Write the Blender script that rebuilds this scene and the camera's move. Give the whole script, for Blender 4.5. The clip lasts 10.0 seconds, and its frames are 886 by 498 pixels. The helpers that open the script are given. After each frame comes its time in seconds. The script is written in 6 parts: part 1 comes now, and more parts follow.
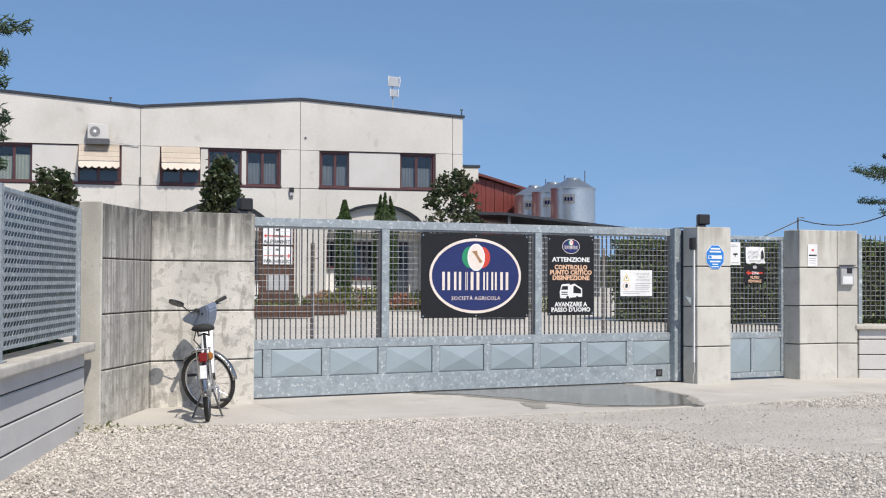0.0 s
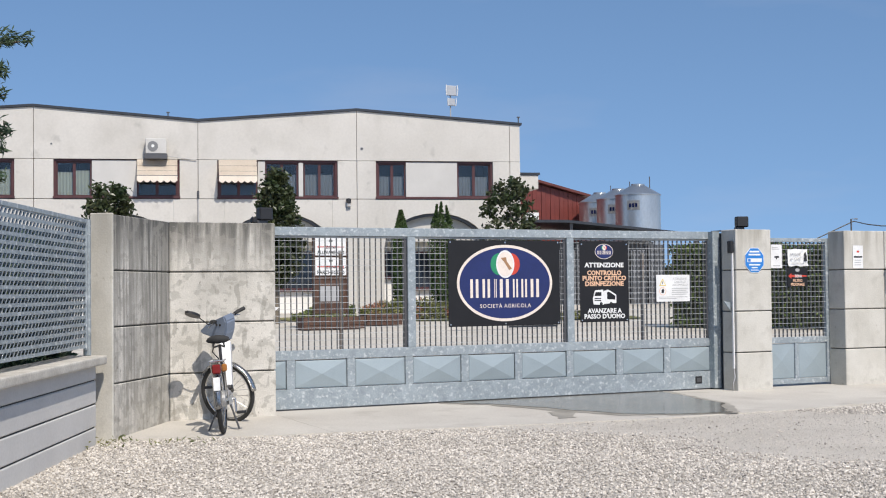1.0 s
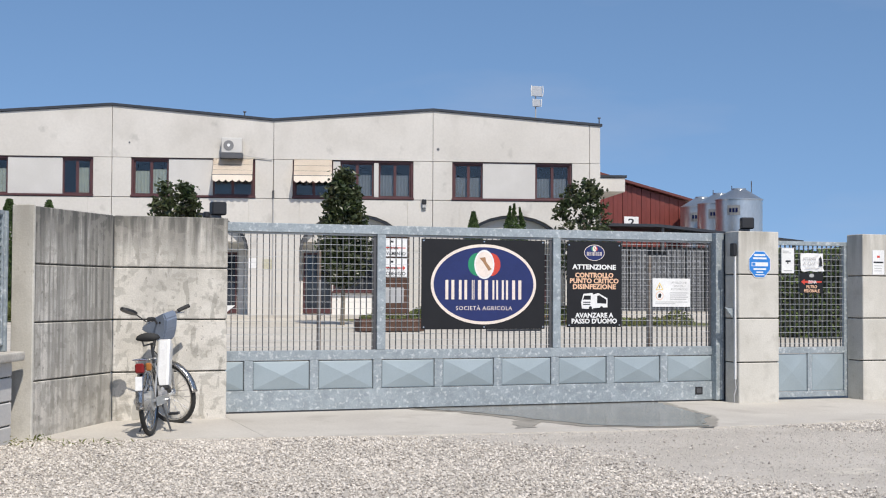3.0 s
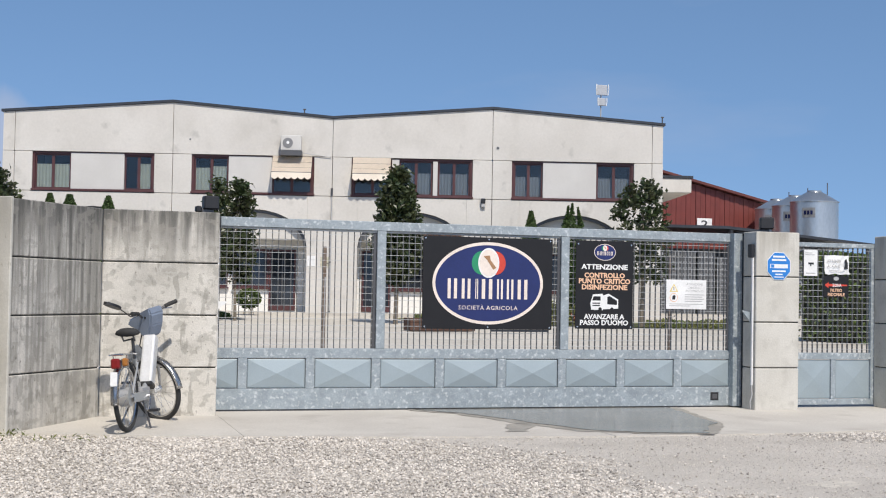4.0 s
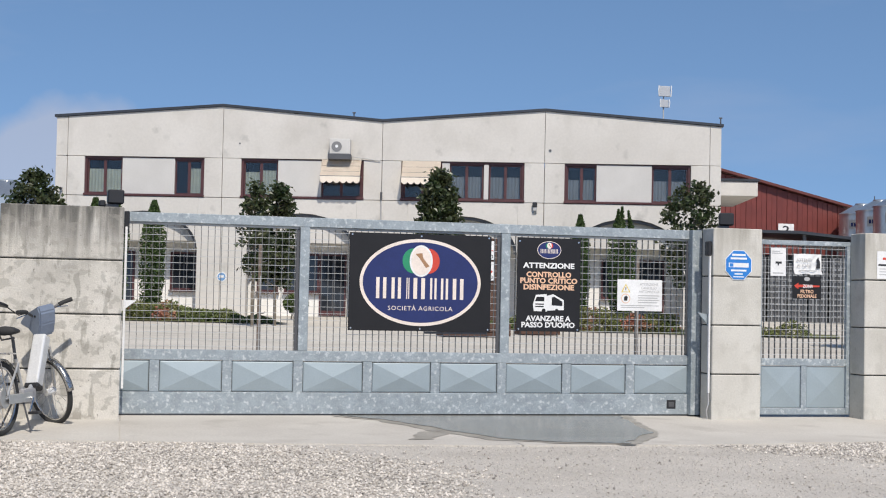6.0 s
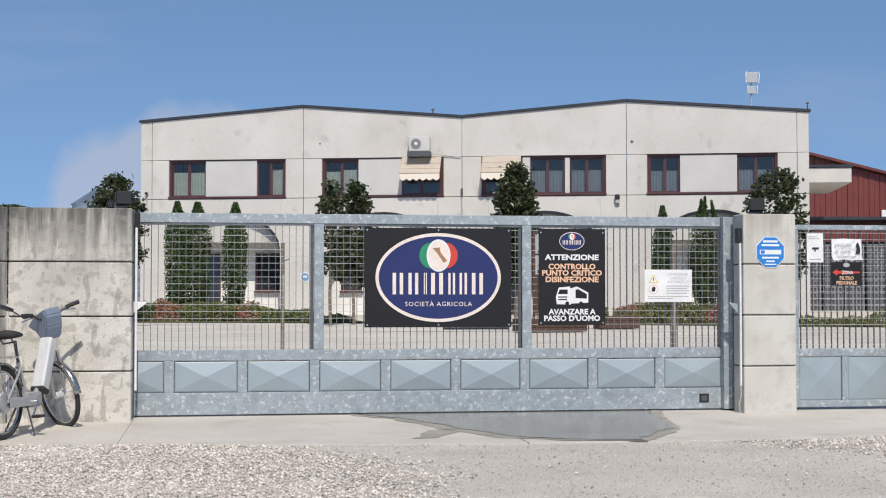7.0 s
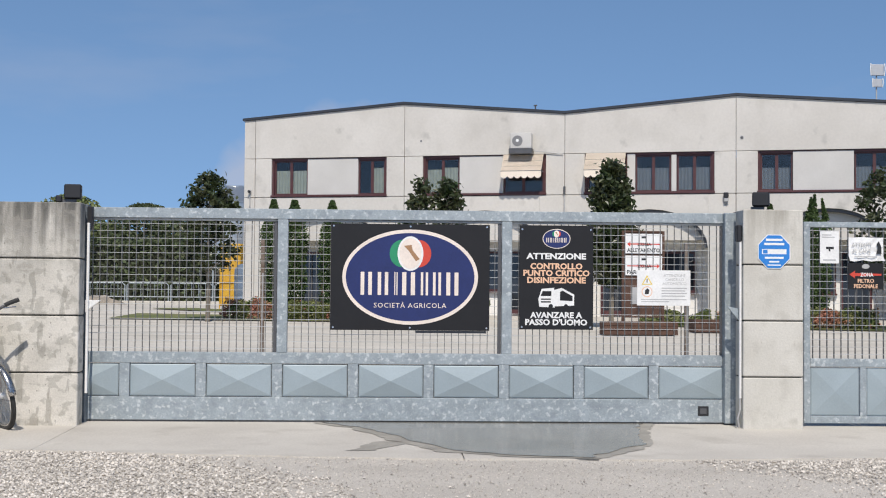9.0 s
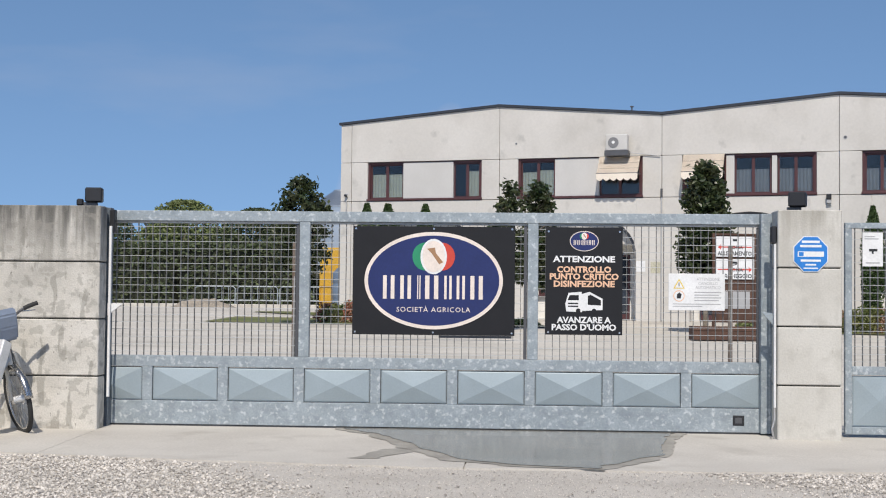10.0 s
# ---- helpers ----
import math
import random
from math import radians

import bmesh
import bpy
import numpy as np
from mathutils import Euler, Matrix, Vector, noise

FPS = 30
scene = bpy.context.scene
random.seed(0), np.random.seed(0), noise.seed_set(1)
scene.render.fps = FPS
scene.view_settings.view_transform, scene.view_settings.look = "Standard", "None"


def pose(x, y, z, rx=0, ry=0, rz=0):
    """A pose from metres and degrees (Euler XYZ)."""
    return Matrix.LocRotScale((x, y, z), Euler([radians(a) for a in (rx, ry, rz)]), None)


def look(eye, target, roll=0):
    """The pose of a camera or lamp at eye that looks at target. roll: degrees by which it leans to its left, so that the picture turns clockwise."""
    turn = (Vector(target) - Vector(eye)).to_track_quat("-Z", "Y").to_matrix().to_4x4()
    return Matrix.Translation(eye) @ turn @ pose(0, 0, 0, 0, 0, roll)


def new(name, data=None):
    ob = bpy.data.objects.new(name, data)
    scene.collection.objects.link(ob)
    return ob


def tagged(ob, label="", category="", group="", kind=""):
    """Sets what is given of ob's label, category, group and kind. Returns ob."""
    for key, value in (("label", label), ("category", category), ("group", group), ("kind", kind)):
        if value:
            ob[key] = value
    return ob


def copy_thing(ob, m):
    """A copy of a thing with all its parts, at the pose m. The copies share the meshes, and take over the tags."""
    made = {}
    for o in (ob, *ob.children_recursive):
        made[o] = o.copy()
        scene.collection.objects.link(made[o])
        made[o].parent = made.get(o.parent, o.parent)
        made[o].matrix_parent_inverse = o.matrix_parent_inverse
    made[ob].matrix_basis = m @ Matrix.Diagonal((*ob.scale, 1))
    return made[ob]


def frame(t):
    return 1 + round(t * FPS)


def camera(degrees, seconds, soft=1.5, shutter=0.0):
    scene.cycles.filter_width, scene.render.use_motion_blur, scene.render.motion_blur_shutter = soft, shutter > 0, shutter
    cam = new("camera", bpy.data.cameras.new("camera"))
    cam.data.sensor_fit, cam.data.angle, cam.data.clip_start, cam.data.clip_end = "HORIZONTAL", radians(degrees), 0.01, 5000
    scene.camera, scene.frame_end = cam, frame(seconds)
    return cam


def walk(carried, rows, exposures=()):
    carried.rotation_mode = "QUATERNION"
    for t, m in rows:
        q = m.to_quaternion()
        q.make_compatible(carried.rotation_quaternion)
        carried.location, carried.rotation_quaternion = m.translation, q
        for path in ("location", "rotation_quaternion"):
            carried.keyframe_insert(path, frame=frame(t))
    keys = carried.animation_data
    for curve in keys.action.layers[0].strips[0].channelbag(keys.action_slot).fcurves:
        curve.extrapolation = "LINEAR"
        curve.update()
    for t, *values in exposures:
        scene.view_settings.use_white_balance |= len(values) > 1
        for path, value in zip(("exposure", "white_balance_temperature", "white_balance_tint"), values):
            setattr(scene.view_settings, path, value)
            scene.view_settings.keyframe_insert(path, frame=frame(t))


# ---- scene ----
cam = camera(35.92, 10.0, soft=1.1)
PATH = [
    (0, (-5.260, -13.217, 1.312), (-0.332, -4.518, 1.539), 0.22),
    (0.5, (-4.987, -13.158, 1.286), (-0.450, -4.250, 1.552), -0.07),
    (1, (-4.664, -13.224, 1.288), (-0.215, -4.274, 1.589), -0.61),
    (1.5, (-4.273, -13.334, 1.273), (0.135, -4.364, 1.596), -0.57),
    (2, (-3.838, -13.258, 1.242), (0.280, -4.150, 1.566), -0.19),
    (2.5, (-3.384, -13.240, 1.247), (0.555, -4.054, 1.565), 0.21),
    (2.7, (-3.165, -13.269, 1.249), (0.576, -4.001, 1.580), 0.18),
    (3.8, (-2.143, -13.208, 1.245), (1.221, -3.796, 1.568), 0.90),
    (4, (-1.929, -13.222, 1.242), (1.091, -3.695, 1.570), 1.02),
    (4.5, (-1.452, -13.207, 1.203), (1.411, -3.632, 1.534), 1.36),
    (5, (-0.964, -13.097, 1.219), (1.822, -3.499, 1.564), 1.61),
    (5.2, (-0.757, -13.060, 1.196), (1.999, -3.454, 1.544), 1.67),
    (6.3, (0.305, -12.885, 1.192), (2.305, -3.085, 1.565), 0.40),
    (6.5, (0.513, -12.840, 1.201), (2.335, -3.014, 1.566), -0.25),
    (7, (0.974, -12.821, 1.182), (2.448, -2.936, 1.525), -0.01),
    (7.5, (1.453, -12.585, 1.196), (2.475, -2.642, 1.509), 0.44),
    (8, (1.933, -12.455, 1.206), (2.793, -2.498, 1.522), 0.58),
    (8.5, (2.333, -12.249, 1.193), (3.072, -2.282, 1.516), 0.66),
    (9, (2.770, -12.077, 1.199), (3.114, -2.089, 1.537), 0.48),
    (9.5, (3.223, -11.890, 1.206), (2.759, -1.907, 1.557), 0.41),
    (10, (3.668, -11.775, 1.208), (3.109, -1.797, 1.566), 0.58),
]
walk(cam, [(t, look(eye, target, roll)) for t, eye, target, roll in PATH], [(0, 0.02), (3.5, -0.01), (7.5, -0.09), (10, -0.11)])

# ---- light ----
SUN_AZ = radians(1)      # from straight behind the camera towards +x
SUN_EL = radians(51)
world = bpy.data.worlds.new("sky")
scene.world = world
world.use_nodes = True
_n, _l = world.node_tree.nodes, world.node_tree.links
_sky = _n.new("ShaderNodeTexSky")
_sky.sky_type = "NISHITA"
_sky.sun_disc = False
_sky.sun_elevation = SUN_EL
_sky.sun_rotation = math.pi - SUN_AZ
_sky.altitude = 20
_sky.air_density = 0.8
_sky.dust_density = 0.4
_sky.ozone_density = 1.6
_bg = next(n for n in _n if n.type == "BACKGROUND")
# the sky's paler band lies low, so look a little higher into it
_tc = _n.new("ShaderNodeTexCoord")
_up = _n.new("ShaderNodeVectorMath")
_up.operation = "MULTIPLY_ADD"
_up.inputs[1].default_value = (1, 1, 0.8)
_up.inputs[2].default_value = (0, 0, 0.20)
_l.new(_tc.outputs["Generated"], _up.inputs[0])
_l.new(_up.outputs[0], _sky.inputs["Vector"])
# thin high cloud and a low bank of cumulus on the left horizon
_mp = _n.new("ShaderNodeMapping")
_mp.inputs["Scale"].default_value = (2.2, 2.2, 9.0)
_l.new(_tc.outputs["Generated"], _mp.inputs["Vector"])
_ns = _n.new("ShaderNodeTexNoise")
_ns.inputs["Scale"].default_value, _ns.inputs["Detail"].default_value = 1.6, 6
_l.new(_mp.outputs[0], _ns.inputs["Vector"])
_ci = _n.new("ShaderNodeMapRange")
_ci.inputs["From Min"].default_value, _ci.inputs["From Max"].default_value = 0.56, 0.85
_ci.inputs["To Max"].default_value = 0.28
_l.new(_ns.outputs[0], _ci.inputs["Value"])
_dot = _n.new("ShaderNodeVectorMath")
_dot.operation = "DISTANCE"
_dot.inputs[1].default_value = (-0.035, 0.995, 0.045)
_l.new(_tc.outputs["Generated"], _dot.inputs[0])
_n2 = _n.new("ShaderNodeTexNoise")
_n2.inputs["Scale"].default_value, _n2.inputs["Detail"].default_value = 9, 5
_l.new(_tc.outputs["Generated"], _n2.inputs["Vector"])
_ad = _n.new("ShaderNodeMath")
_ad.operation = "MULTIPLY_ADD"
_ad.inputs[1].default_value = 0.125
_l.new(_n2.outputs[0], _ad.inputs[0])
_l.new(_dot.outputs["Value"], _ad.inputs[2])
_cu = _n.new("ShaderNodeMapRange")
_cu.inputs["From Min"].default_value, _cu.inputs["From Max"].default_value = 0.165, 0.145
_cu.inputs["To Max"].default_value = 0.55
_l.new(_ad.outputs[0], _cu.inputs["Value"])
_mx = _n.new("ShaderNodeMath")
_mx.operation = "MAXIMUM"
_l.new(_ci.outputs[0], _mx.inputs[0])
_l.new(_cu.outputs[0], _mx.inputs[1])
_cm = _n.new("ShaderNodeMix")
_cm.data_type = "RGBA"
_l.new(_mx.outputs[0], _cm.inputs["Factor"])
_l.new(_sky.outputs[0], _cm.inputs["A"])
_cm.inputs["B"].default_value = (4.4, 4.5, 5.2, 1)
_hs = _n.new("ShaderNodeHueSaturation")
_hs.inputs["Hue"].default_value, _hs.inputs["Saturation"].default_value, _hs.inputs["Value"].default_value = 0.4965, 1.06, 1.24
_l.new(_sky.outputs[0], _hs.inputs["Color"])
_l.new(_hs.outputs[0], _cm.inputs["A"])
_l.new(_cm.outputs["Result"], _bg.inputs[0])
_bg.inputs[1].default_value = 0.125
sun = new("sun", bpy.data.lights.new("sun", "SUN"))
sun.data.energy = 4.3
sun.data.angle = radians(0.53)
sun.data.color = (1.0, 0.925, 0.825)
_to = Vector((math.sin(SUN_AZ) * math.cos(SUN_EL), -math.cos(SUN_AZ) * math.cos(SUN_EL), math.sin(SUN_EL)))
sun.matrix_world = look(_to * 60, (0, 0, 0))

# ---- materials ----
def mat(name, a, b=None, rough=0.8, metal=0.0, scale=1.2, fine=40.0, bump=0.15, fine_mix=0.25, spec=0.5, stretch=(1, 1, 1), object_random=0.0, island=0.0, bump_dist=0.01):
    """Two-scale procedural surface in world metres: broad patches from a to b, fine grain over them."""
    m = bpy.data.materials.new(name)
    m.use_nodes = True
    nd, lk = m.node_tree.nodes, m.node_tree.links
    p = next(n for n in nd if n.type == "BSDF_PRINCIPLED")
    p.inputs["Roughness"].default_value = rough
    p.inputs["Metallic"].default_value = metal
    p.inputs["Specular IOR Level"].default_value = spec
    b = b or tuple(c * 0.8 for c in a)
    geo = nd.new("ShaderNodeNewGeometry")
    mp = nd.new("ShaderNodeMapping")
    mp.inputs["Scale"].default_value = stretch
    lk.new(geo.outputs["Position"], mp.inputs["Vector"])
    n1, n2 = nd.new("ShaderNodeTexNoise"), nd.new("ShaderNodeTexNoise")
    for n, s, d in ((n1, scale, 5), (n2, fine, 3)):
        n.inputs["Scale"].default_value = s
        n.inputs["Detail"].default_value = d
        lk.new(mp.outputs[0], n.inputs["Vector"])
    r = nd.new("ShaderNodeValToRGB")
    r.color_ramp.elements[0].position, r.color_ramp.elements[1].position = 0.36, 0.66
    r.color_ramp.elements[0].color, r.color_ramp.elements[1].color = (*a, 1), (*b, 1)
    lk.new(n1.outputs[0], r.inputs[0])
    mr = nd.new("ShaderNodeMapRange")
    mr.inputs["To Min"].default_value, mr.inputs["To Max"].default_value = 1 - fine_mix, 1 + fine_mix
    mr.inputs["From Min"].default_value, mr.inputs["From Max"].default_value = 0.3, 0.7
    lk.new(n2.outputs[0], mr.inputs["Value"])
    mul = nd.new("ShaderNodeVectorMath")
    mul.operation = "SCALE"
    lk.new(r.outputs[0], mul.inputs[0])
    lk.new(mr.outputs[0], mul.inputs["Scale"])
    out = mul.outputs[0]
    for amount, kind, socket in ((object_random, "ShaderNodeObjectInfo", "Random"), (island, "ShaderNodeNewGeometry", "Random Per Island")):
        if amount:
            o = nd.new(kind)
            q = nd.new("ShaderNodeMapRange")
            q.inputs["To Min"].default_value, q.inputs["To Max"].default_value = 1 - amount, 1 + amount
            lk.new(o.outputs[socket], q.inputs["Value"])
            m2 = nd.new("ShaderNodeVectorMath")
            m2.operation = "SCALE"
            lk.new(out, m2.inputs[0])
            lk.new(q.outputs[0], m2.inputs["Scale"])
            out = m2.outputs[0]
    lk.new(out, p.inputs["Base Color"])
    if bump:
        bp = nd.new("ShaderNodeBump")
        bp.inputs["Strength"].default_value = bump
        bp.inputs["Distance"].default_value = bump_dist
        lk.new(n2.outputs[0], bp.inputs["Height"])
        lk.new(bp.outputs[0], p.inputs["Normal"])
    m["out"] = ""
    return m


def layer(m, colour, vector_scale, scale, lo, hi, amount=1.0, z_from=None, z_to=None, detail=4.0):
    """Lays a patchy second colour (stain, rust, spangle) over a material; z_from..z_to fades it in by height on the thing."""
    nd, lk = m.node_tree.nodes, m.node_tree.links
    p = next(n for n in nd if n.type == "BSDF_PRINCIPLED")
    was = p.inputs["Base Color"].links[0].from_socket
    geo = nd.new("ShaderNodeNewGeometry")
    mp = nd.new("ShaderNodeMapping")
    mp.inputs["Scale"].default_value = vector_scale
    lk.new(geo.outputs["Position"], mp.inputs["Vector"])
    n = nd.new("ShaderNodeTexNoise")
    n.inputs["Scale"].default_value, n.inputs["Detail"].default_value = scale, detail
    lk.new(mp.outputs[0], n.inputs["Vector"])
    r = nd.new("ShaderNodeMapRange")
    r.inputs["From Min"].default_value, r.inputs["From Max"].default_value = lo, hi
    r.inputs["To Max"].default_value = amount
    lk.new(n.outputs[0], r.inputs["Value"])
    fac = r.outputs[0]
    if z_from is not None:
        sx = nd.new("ShaderNodeSeparateXYZ")
        lk.new(geo.outputs["Position"], sx.inputs[0])
        z = nd.new("ShaderNodeMapRange")
        z.inputs["From Min"].default_value, z.inputs["From Max"].default_value = z_from, z_to
        lk.new(sx.outputs["Z"], z.inputs["Value"])
        t = nd.new("ShaderNodeMath")
        t.operation = "MULTIPLY"
        lk.new(fac, t.inputs[0])
        lk.new(z.outputs[0], t.inputs[1])
        fac = t.outputs[0]
    mx = nd.new("ShaderNodeMix")
    mx.data_type = "RGBA"
    lk.new(fac, mx.inputs["Factor"])
    lk.new(was, mx.inputs["A"])
    mx.inputs["B"].default_value = (*colour, 1)
    lk.new(mx.outputs["Result"], p.inputs["Base Color"])
    return m


# ---- building helpers ----
def obj_from(name, bm, material, smooth=False):
    me = bpy.data.meshes.new(name)
    bm.to_mesh(me)
    bm.free()
    for m in material if isinstance(material, (list, tuple)) else [material]:
        me.materials.append(m)
    if smooth:
        for f in me.polygons:
            f.use_smooth = True
    return new(name, me)


def part(name, bm, material, parent=None, label="", smooth=False):
    ob = obj_from(name, bm, material, smooth)
    if parent is not None:
        ob.parent = parent
    if label:
        ob["label"] = label
    return ob


def share(name, me, parent, loc=(0, 0, 0), rot=(0, 0, 0), scl=(1, 1, 1)):
    ob = new(name, me)
    ob.parent = parent
    ob.location, ob.rotation_euler, ob.scale = loc, rot, scl
    return ob


def thing(name, label, category, x=0, y=0, z=0, rz=0, group="", kind=""):
    e = new(name)
    e.empty_display_size = 0.1
    e.matrix_world = pose(x, y, z, 0, 0, rz)
    return tagged(e, label, category, group, kind)


def box(bm, x0, x1, y0, y1, z0, z1, bevel=0.0, m=None, seg=1):
    vs = [bm.verts.new((x, y, z)) for x in (x0, x1) for y in (y0, y1) for z in (z0, z1)]
    fs = [bm.faces.new([vs[i] for i in q]) for q in ((0, 1, 3, 2), (4, 6, 7, 5), (0, 4, 5, 1), (2, 3, 7, 6), (0, 2, 6, 4), (1, 5, 7, 3))]
    if m is not None:
        bmesh.ops.transform(bm, matrix=m, verts=vs)
    if bevel:
        bmesh.ops.bevel(bm, geom=list({e for f in fs for e in f.edges}), offset=bevel, segments=seg, affect="EDGES", profile=0.6)
    return bm


def prism(bm, poly, y0, y1):
    """Extrudes an x-z outline from y0 to y1."""
    a = [bm.verts.new((x, y0, z)) for x, z in poly]
    b = [bm.verts.new((x, y1, z)) for x, z in poly]
    n = len(poly)
    bm.faces.new(a)
    bm.faces.new(b[::-1])
    for i in range(n):
        bm.faces.new((a[i], b[i], b[(i + 1) % n], a[(i + 1) % n]))
    bmesh.ops.recalc_face_normals(bm, faces=bm.faces)
    return bm


def plan_prism(bm, poly, z0, z1):
    """Extrudes an x-y outline from z0 to z1."""
    a = [bm.verts.new((x, y, z0)) for x, y in poly]
    b = [bm.verts.new((x, y, z1)) for x, y in poly]
    n = len(poly)
    bm.faces.new(a)
    bm.faces.new(b)
    for i in range(n):
        bm.faces.new((a[i], a[(i + 1) % n], b[(i + 1) % n], b[i]))
    bmesh.ops.recalc_face_normals(bm, faces=bm.faces)
    return bm


def tube(bm, pts, r, seg=8, cap=True):
    """A round tube along points; r is one radius or one for each point."""
    pts = [Vector(p) for p in pts]
    rs = r if isinstance(r, (list, tuple)) else [r] * len(pts)
    rings = []
    side = None
    for i, p in enumerate(pts):
        t = (pts[min(i + 1, len(pts) - 1)] - pts[max(i - 1, 0)]).normalized()
        if side is None:
            side = t.cross(Vector((0, 0, 1)) if abs(t.z) < 0.9 else Vector((1, 0, 0))).normalized()
        side = (side - t * side.dot(t)).normalized()
        up = t.cross(side)
        rings.append([bm.verts.new(p + (side * math.cos(2 * math.pi * k / seg) + up * math.sin(2 * math.pi * k / seg)) * rs[i]) for k in range(seg)])
    for a, b in zip(rings, rings[1:]):
        for k in range(seg):
            bm.faces.new((a[k], a[(k + 1) % seg], b[(k + 1) % seg], b[k]))
    if cap:
        bm.faces.new(rings[0][::-1])
        bm.faces.new(rings[-1])
    return bm


def lathe(bm, prof, seg=24, centre=(0, 0, 0)):
    """Turns a profile of (radius, z) round the z axis."""
    cx, cy, cz = centre
    rings = []
    for r, z in prof:
        if r < 1e-5:
            rings.append([bm.verts.new((cx, cy, cz + z))])
        else:
            rings.append([bm.verts.new((cx + r * math.cos(2 * math.pi * k / seg), cy + r * math.sin(2 * math.pi * k / seg), cz + z)) for k in range(seg)])
    for a, b in zip(rings, rings[1:]):
        for k in range(seg):
            j = (k + 1) % seg
            if len(a) == 1 and len(b) > 1:
                bm.faces.new((a[0], b[j], b[k]))
            elif len(b) == 1 and len(a) > 1:
                bm.faces.new((a[k], a[j], b[0]))
            elif len(a) > 1:
                bm.faces.new((a[k], a[j], b[j], b[k]))
    bmesh.ops.recalc_face_normals(bm, faces=bm.faces)
    return bm


def text_part(name, words, size, material, parent, x, y, z, width=None, align="CENTER", ry=0.0, weight=0.0, spacing=1.0):
    """Raised lettering facing -y; x, z is the middle of its base line."""
    cu = bpy.data.curves.new(name, "FONT")
    cu.body, cu.size, cu.align_x, cu.extrude, cu.offset, cu.space_character = words, size, align, 0.0008, weight, spacing
    cu.resolution_u = 2
    tmp = bpy.data.objects.new(name, cu)
    scene.collection.objects.link(tmp)
    me = bpy.data.meshes.new_from_object(tmp.evaluated_get(bpy.context.evaluated_depsgraph_get()))
    bpy.data.objects.remove(tmp)
    xs = [v.co.x for v in me.vertices]
    k = width / (max(xs) - min(xs)) if width and xs else 1.0
    for v in me.vertices:
        v.co = (v.co.x * k, -v.co.z, v.co.y)
    me.materials.append(material)
    ob = new(name, me)
    ob.parent = parent
    ob.location = (x, y, z)
    ob.rotation_euler = (0, ry, 0)
    return ob

def concrete(name, runs, dirt):
    """Old cast concrete: pale and cloudy, hairline-crazed, with a grimy top edge and soft runs coming down from it."""
    m = mat(name, (0.60, 0.57, 0.515), (0.52, 0.495, 0.44), rough=0.92, scale=1.6, fine=70, bump=0.35, fine_mix=0.10)
    layer(m, (0.38, 0.36, 0.32), (1.6, 1.6, 2.4), 1.3, 0.50, 0.68, 0.55, detail=12)
    layer(m, (0.68, 0.655, 0.60), (2.2, 2.2, 3.0), 1.4, 0.54, 0.62, 0.5, detail=12)
    layer(m, (0.30, 0.285, 0.25), (3.5, 3.5, 6), 1.6, 0.60, 0.66, 0.45, detail=14)
    # broad soft runs and finer ones inside them
    layer(m, (0.22, 0.21, 0.185), (5, 5, 0.42), 1.0, 0.38, 0.60, dirt, runs, 2.0, detail=9)
    layer(m, (0.12, 0.115, 0.103), (17, 17, 0.7), 1.0, 0.44, 0.62, dirt, runs + 0.2, 2.0, detail=9)
    layer(m, (0.10, 0.097, 0.088), (10, 10, 1.6), 1.4, 0.34, 0.56, 1.0, 1.60, 1.99, detail=12)
    # grime gathered under the joints, specks and pores
    layer(m, (0.30, 0.285, 0.25), (6, 6, 8), 1.2, 0.535, 0.575, 0.5, detail=15)
    layer(m, (0.22, 0.21, 0.18), (9, 9, 3), 1.2, 0.56, 0.60, 0.5, detail=15)
    layer(m, (0.17, 0.16, 0.14), (30, 30, 22), 1.0, 0.66, 0.71, 0.7, detail=5)
    layer(m, (0.24, 0.22, 0.185), (7, 7, 9), 1.0, 0.48, 0.64, 0.7, 0.22, 0.0, detail=10)
    return m


CONCRETE = concrete("weathered concrete", 1.15, 0.85)
CONCRETE_RUNS = concrete("concrete with dark runs", -0.9, 0.95)
PILLAR = mat("pale cast concrete", (0.56, 0.54, 0.49), (0.48, 0.46, 0.41), rough=0.9, scale=2.5, fine=60, bump=0.2, fine_mix=0.06)
layer(PILLAR, (0.27, 0.25, 0.21), (9, 9, 1.2), 1.0, 0.44, 0.62, 0.7, 1.50, 2.0, detail=9)
layer(PILLAR, (0.40, 0.375, 0.33), (5, 5, 0.6), 1.0, 0.50, 0.66, 0.5, 0.2, 2.0, detail=9)
layer(PILLAR, (0.36, 0.34, 0.30), (4, 4, 4), 1.5, 0.54, 0.68, 0.4, detail=8)
layer(PILLAR, (0.30, 0.27, 0.22), (20, 20, 9), 1.2, 0.66, 0.74, 0.6)
layer(PILLAR, (0.22, 0.20, 0.17), (6, 6, 6), 1.2, 0.60, 0.75, 0.5, 0.35, 0.0)
FACADE_JOINT = mat("grey sealed joint", (0.20, 0.185, 0.165), rough=0.95, bump=0)
JOINT = mat("dark joint", (0.06, 0.058, 0.05), rough=0.95, bump=0)
GALV = mat("hot-dip galvanised steel", (0.35, 0.395, 0.42), (0.28, 0.32, 0.34), rough=0.52, metal=0.25, scale=7, fine=60, bump=0.05, fine_mix=0.10, spec=0.4)
layer(GALV, (0.66, 0.69, 0.69), (11, 11, 11), 1.9, 0.56, 0.66, 0.6, detail=4)
layer(GALV, (0.70, 0.72, 0.71), (26, 26, 26), 1.5, 0.62, 0.72, 0.35, detail=3)
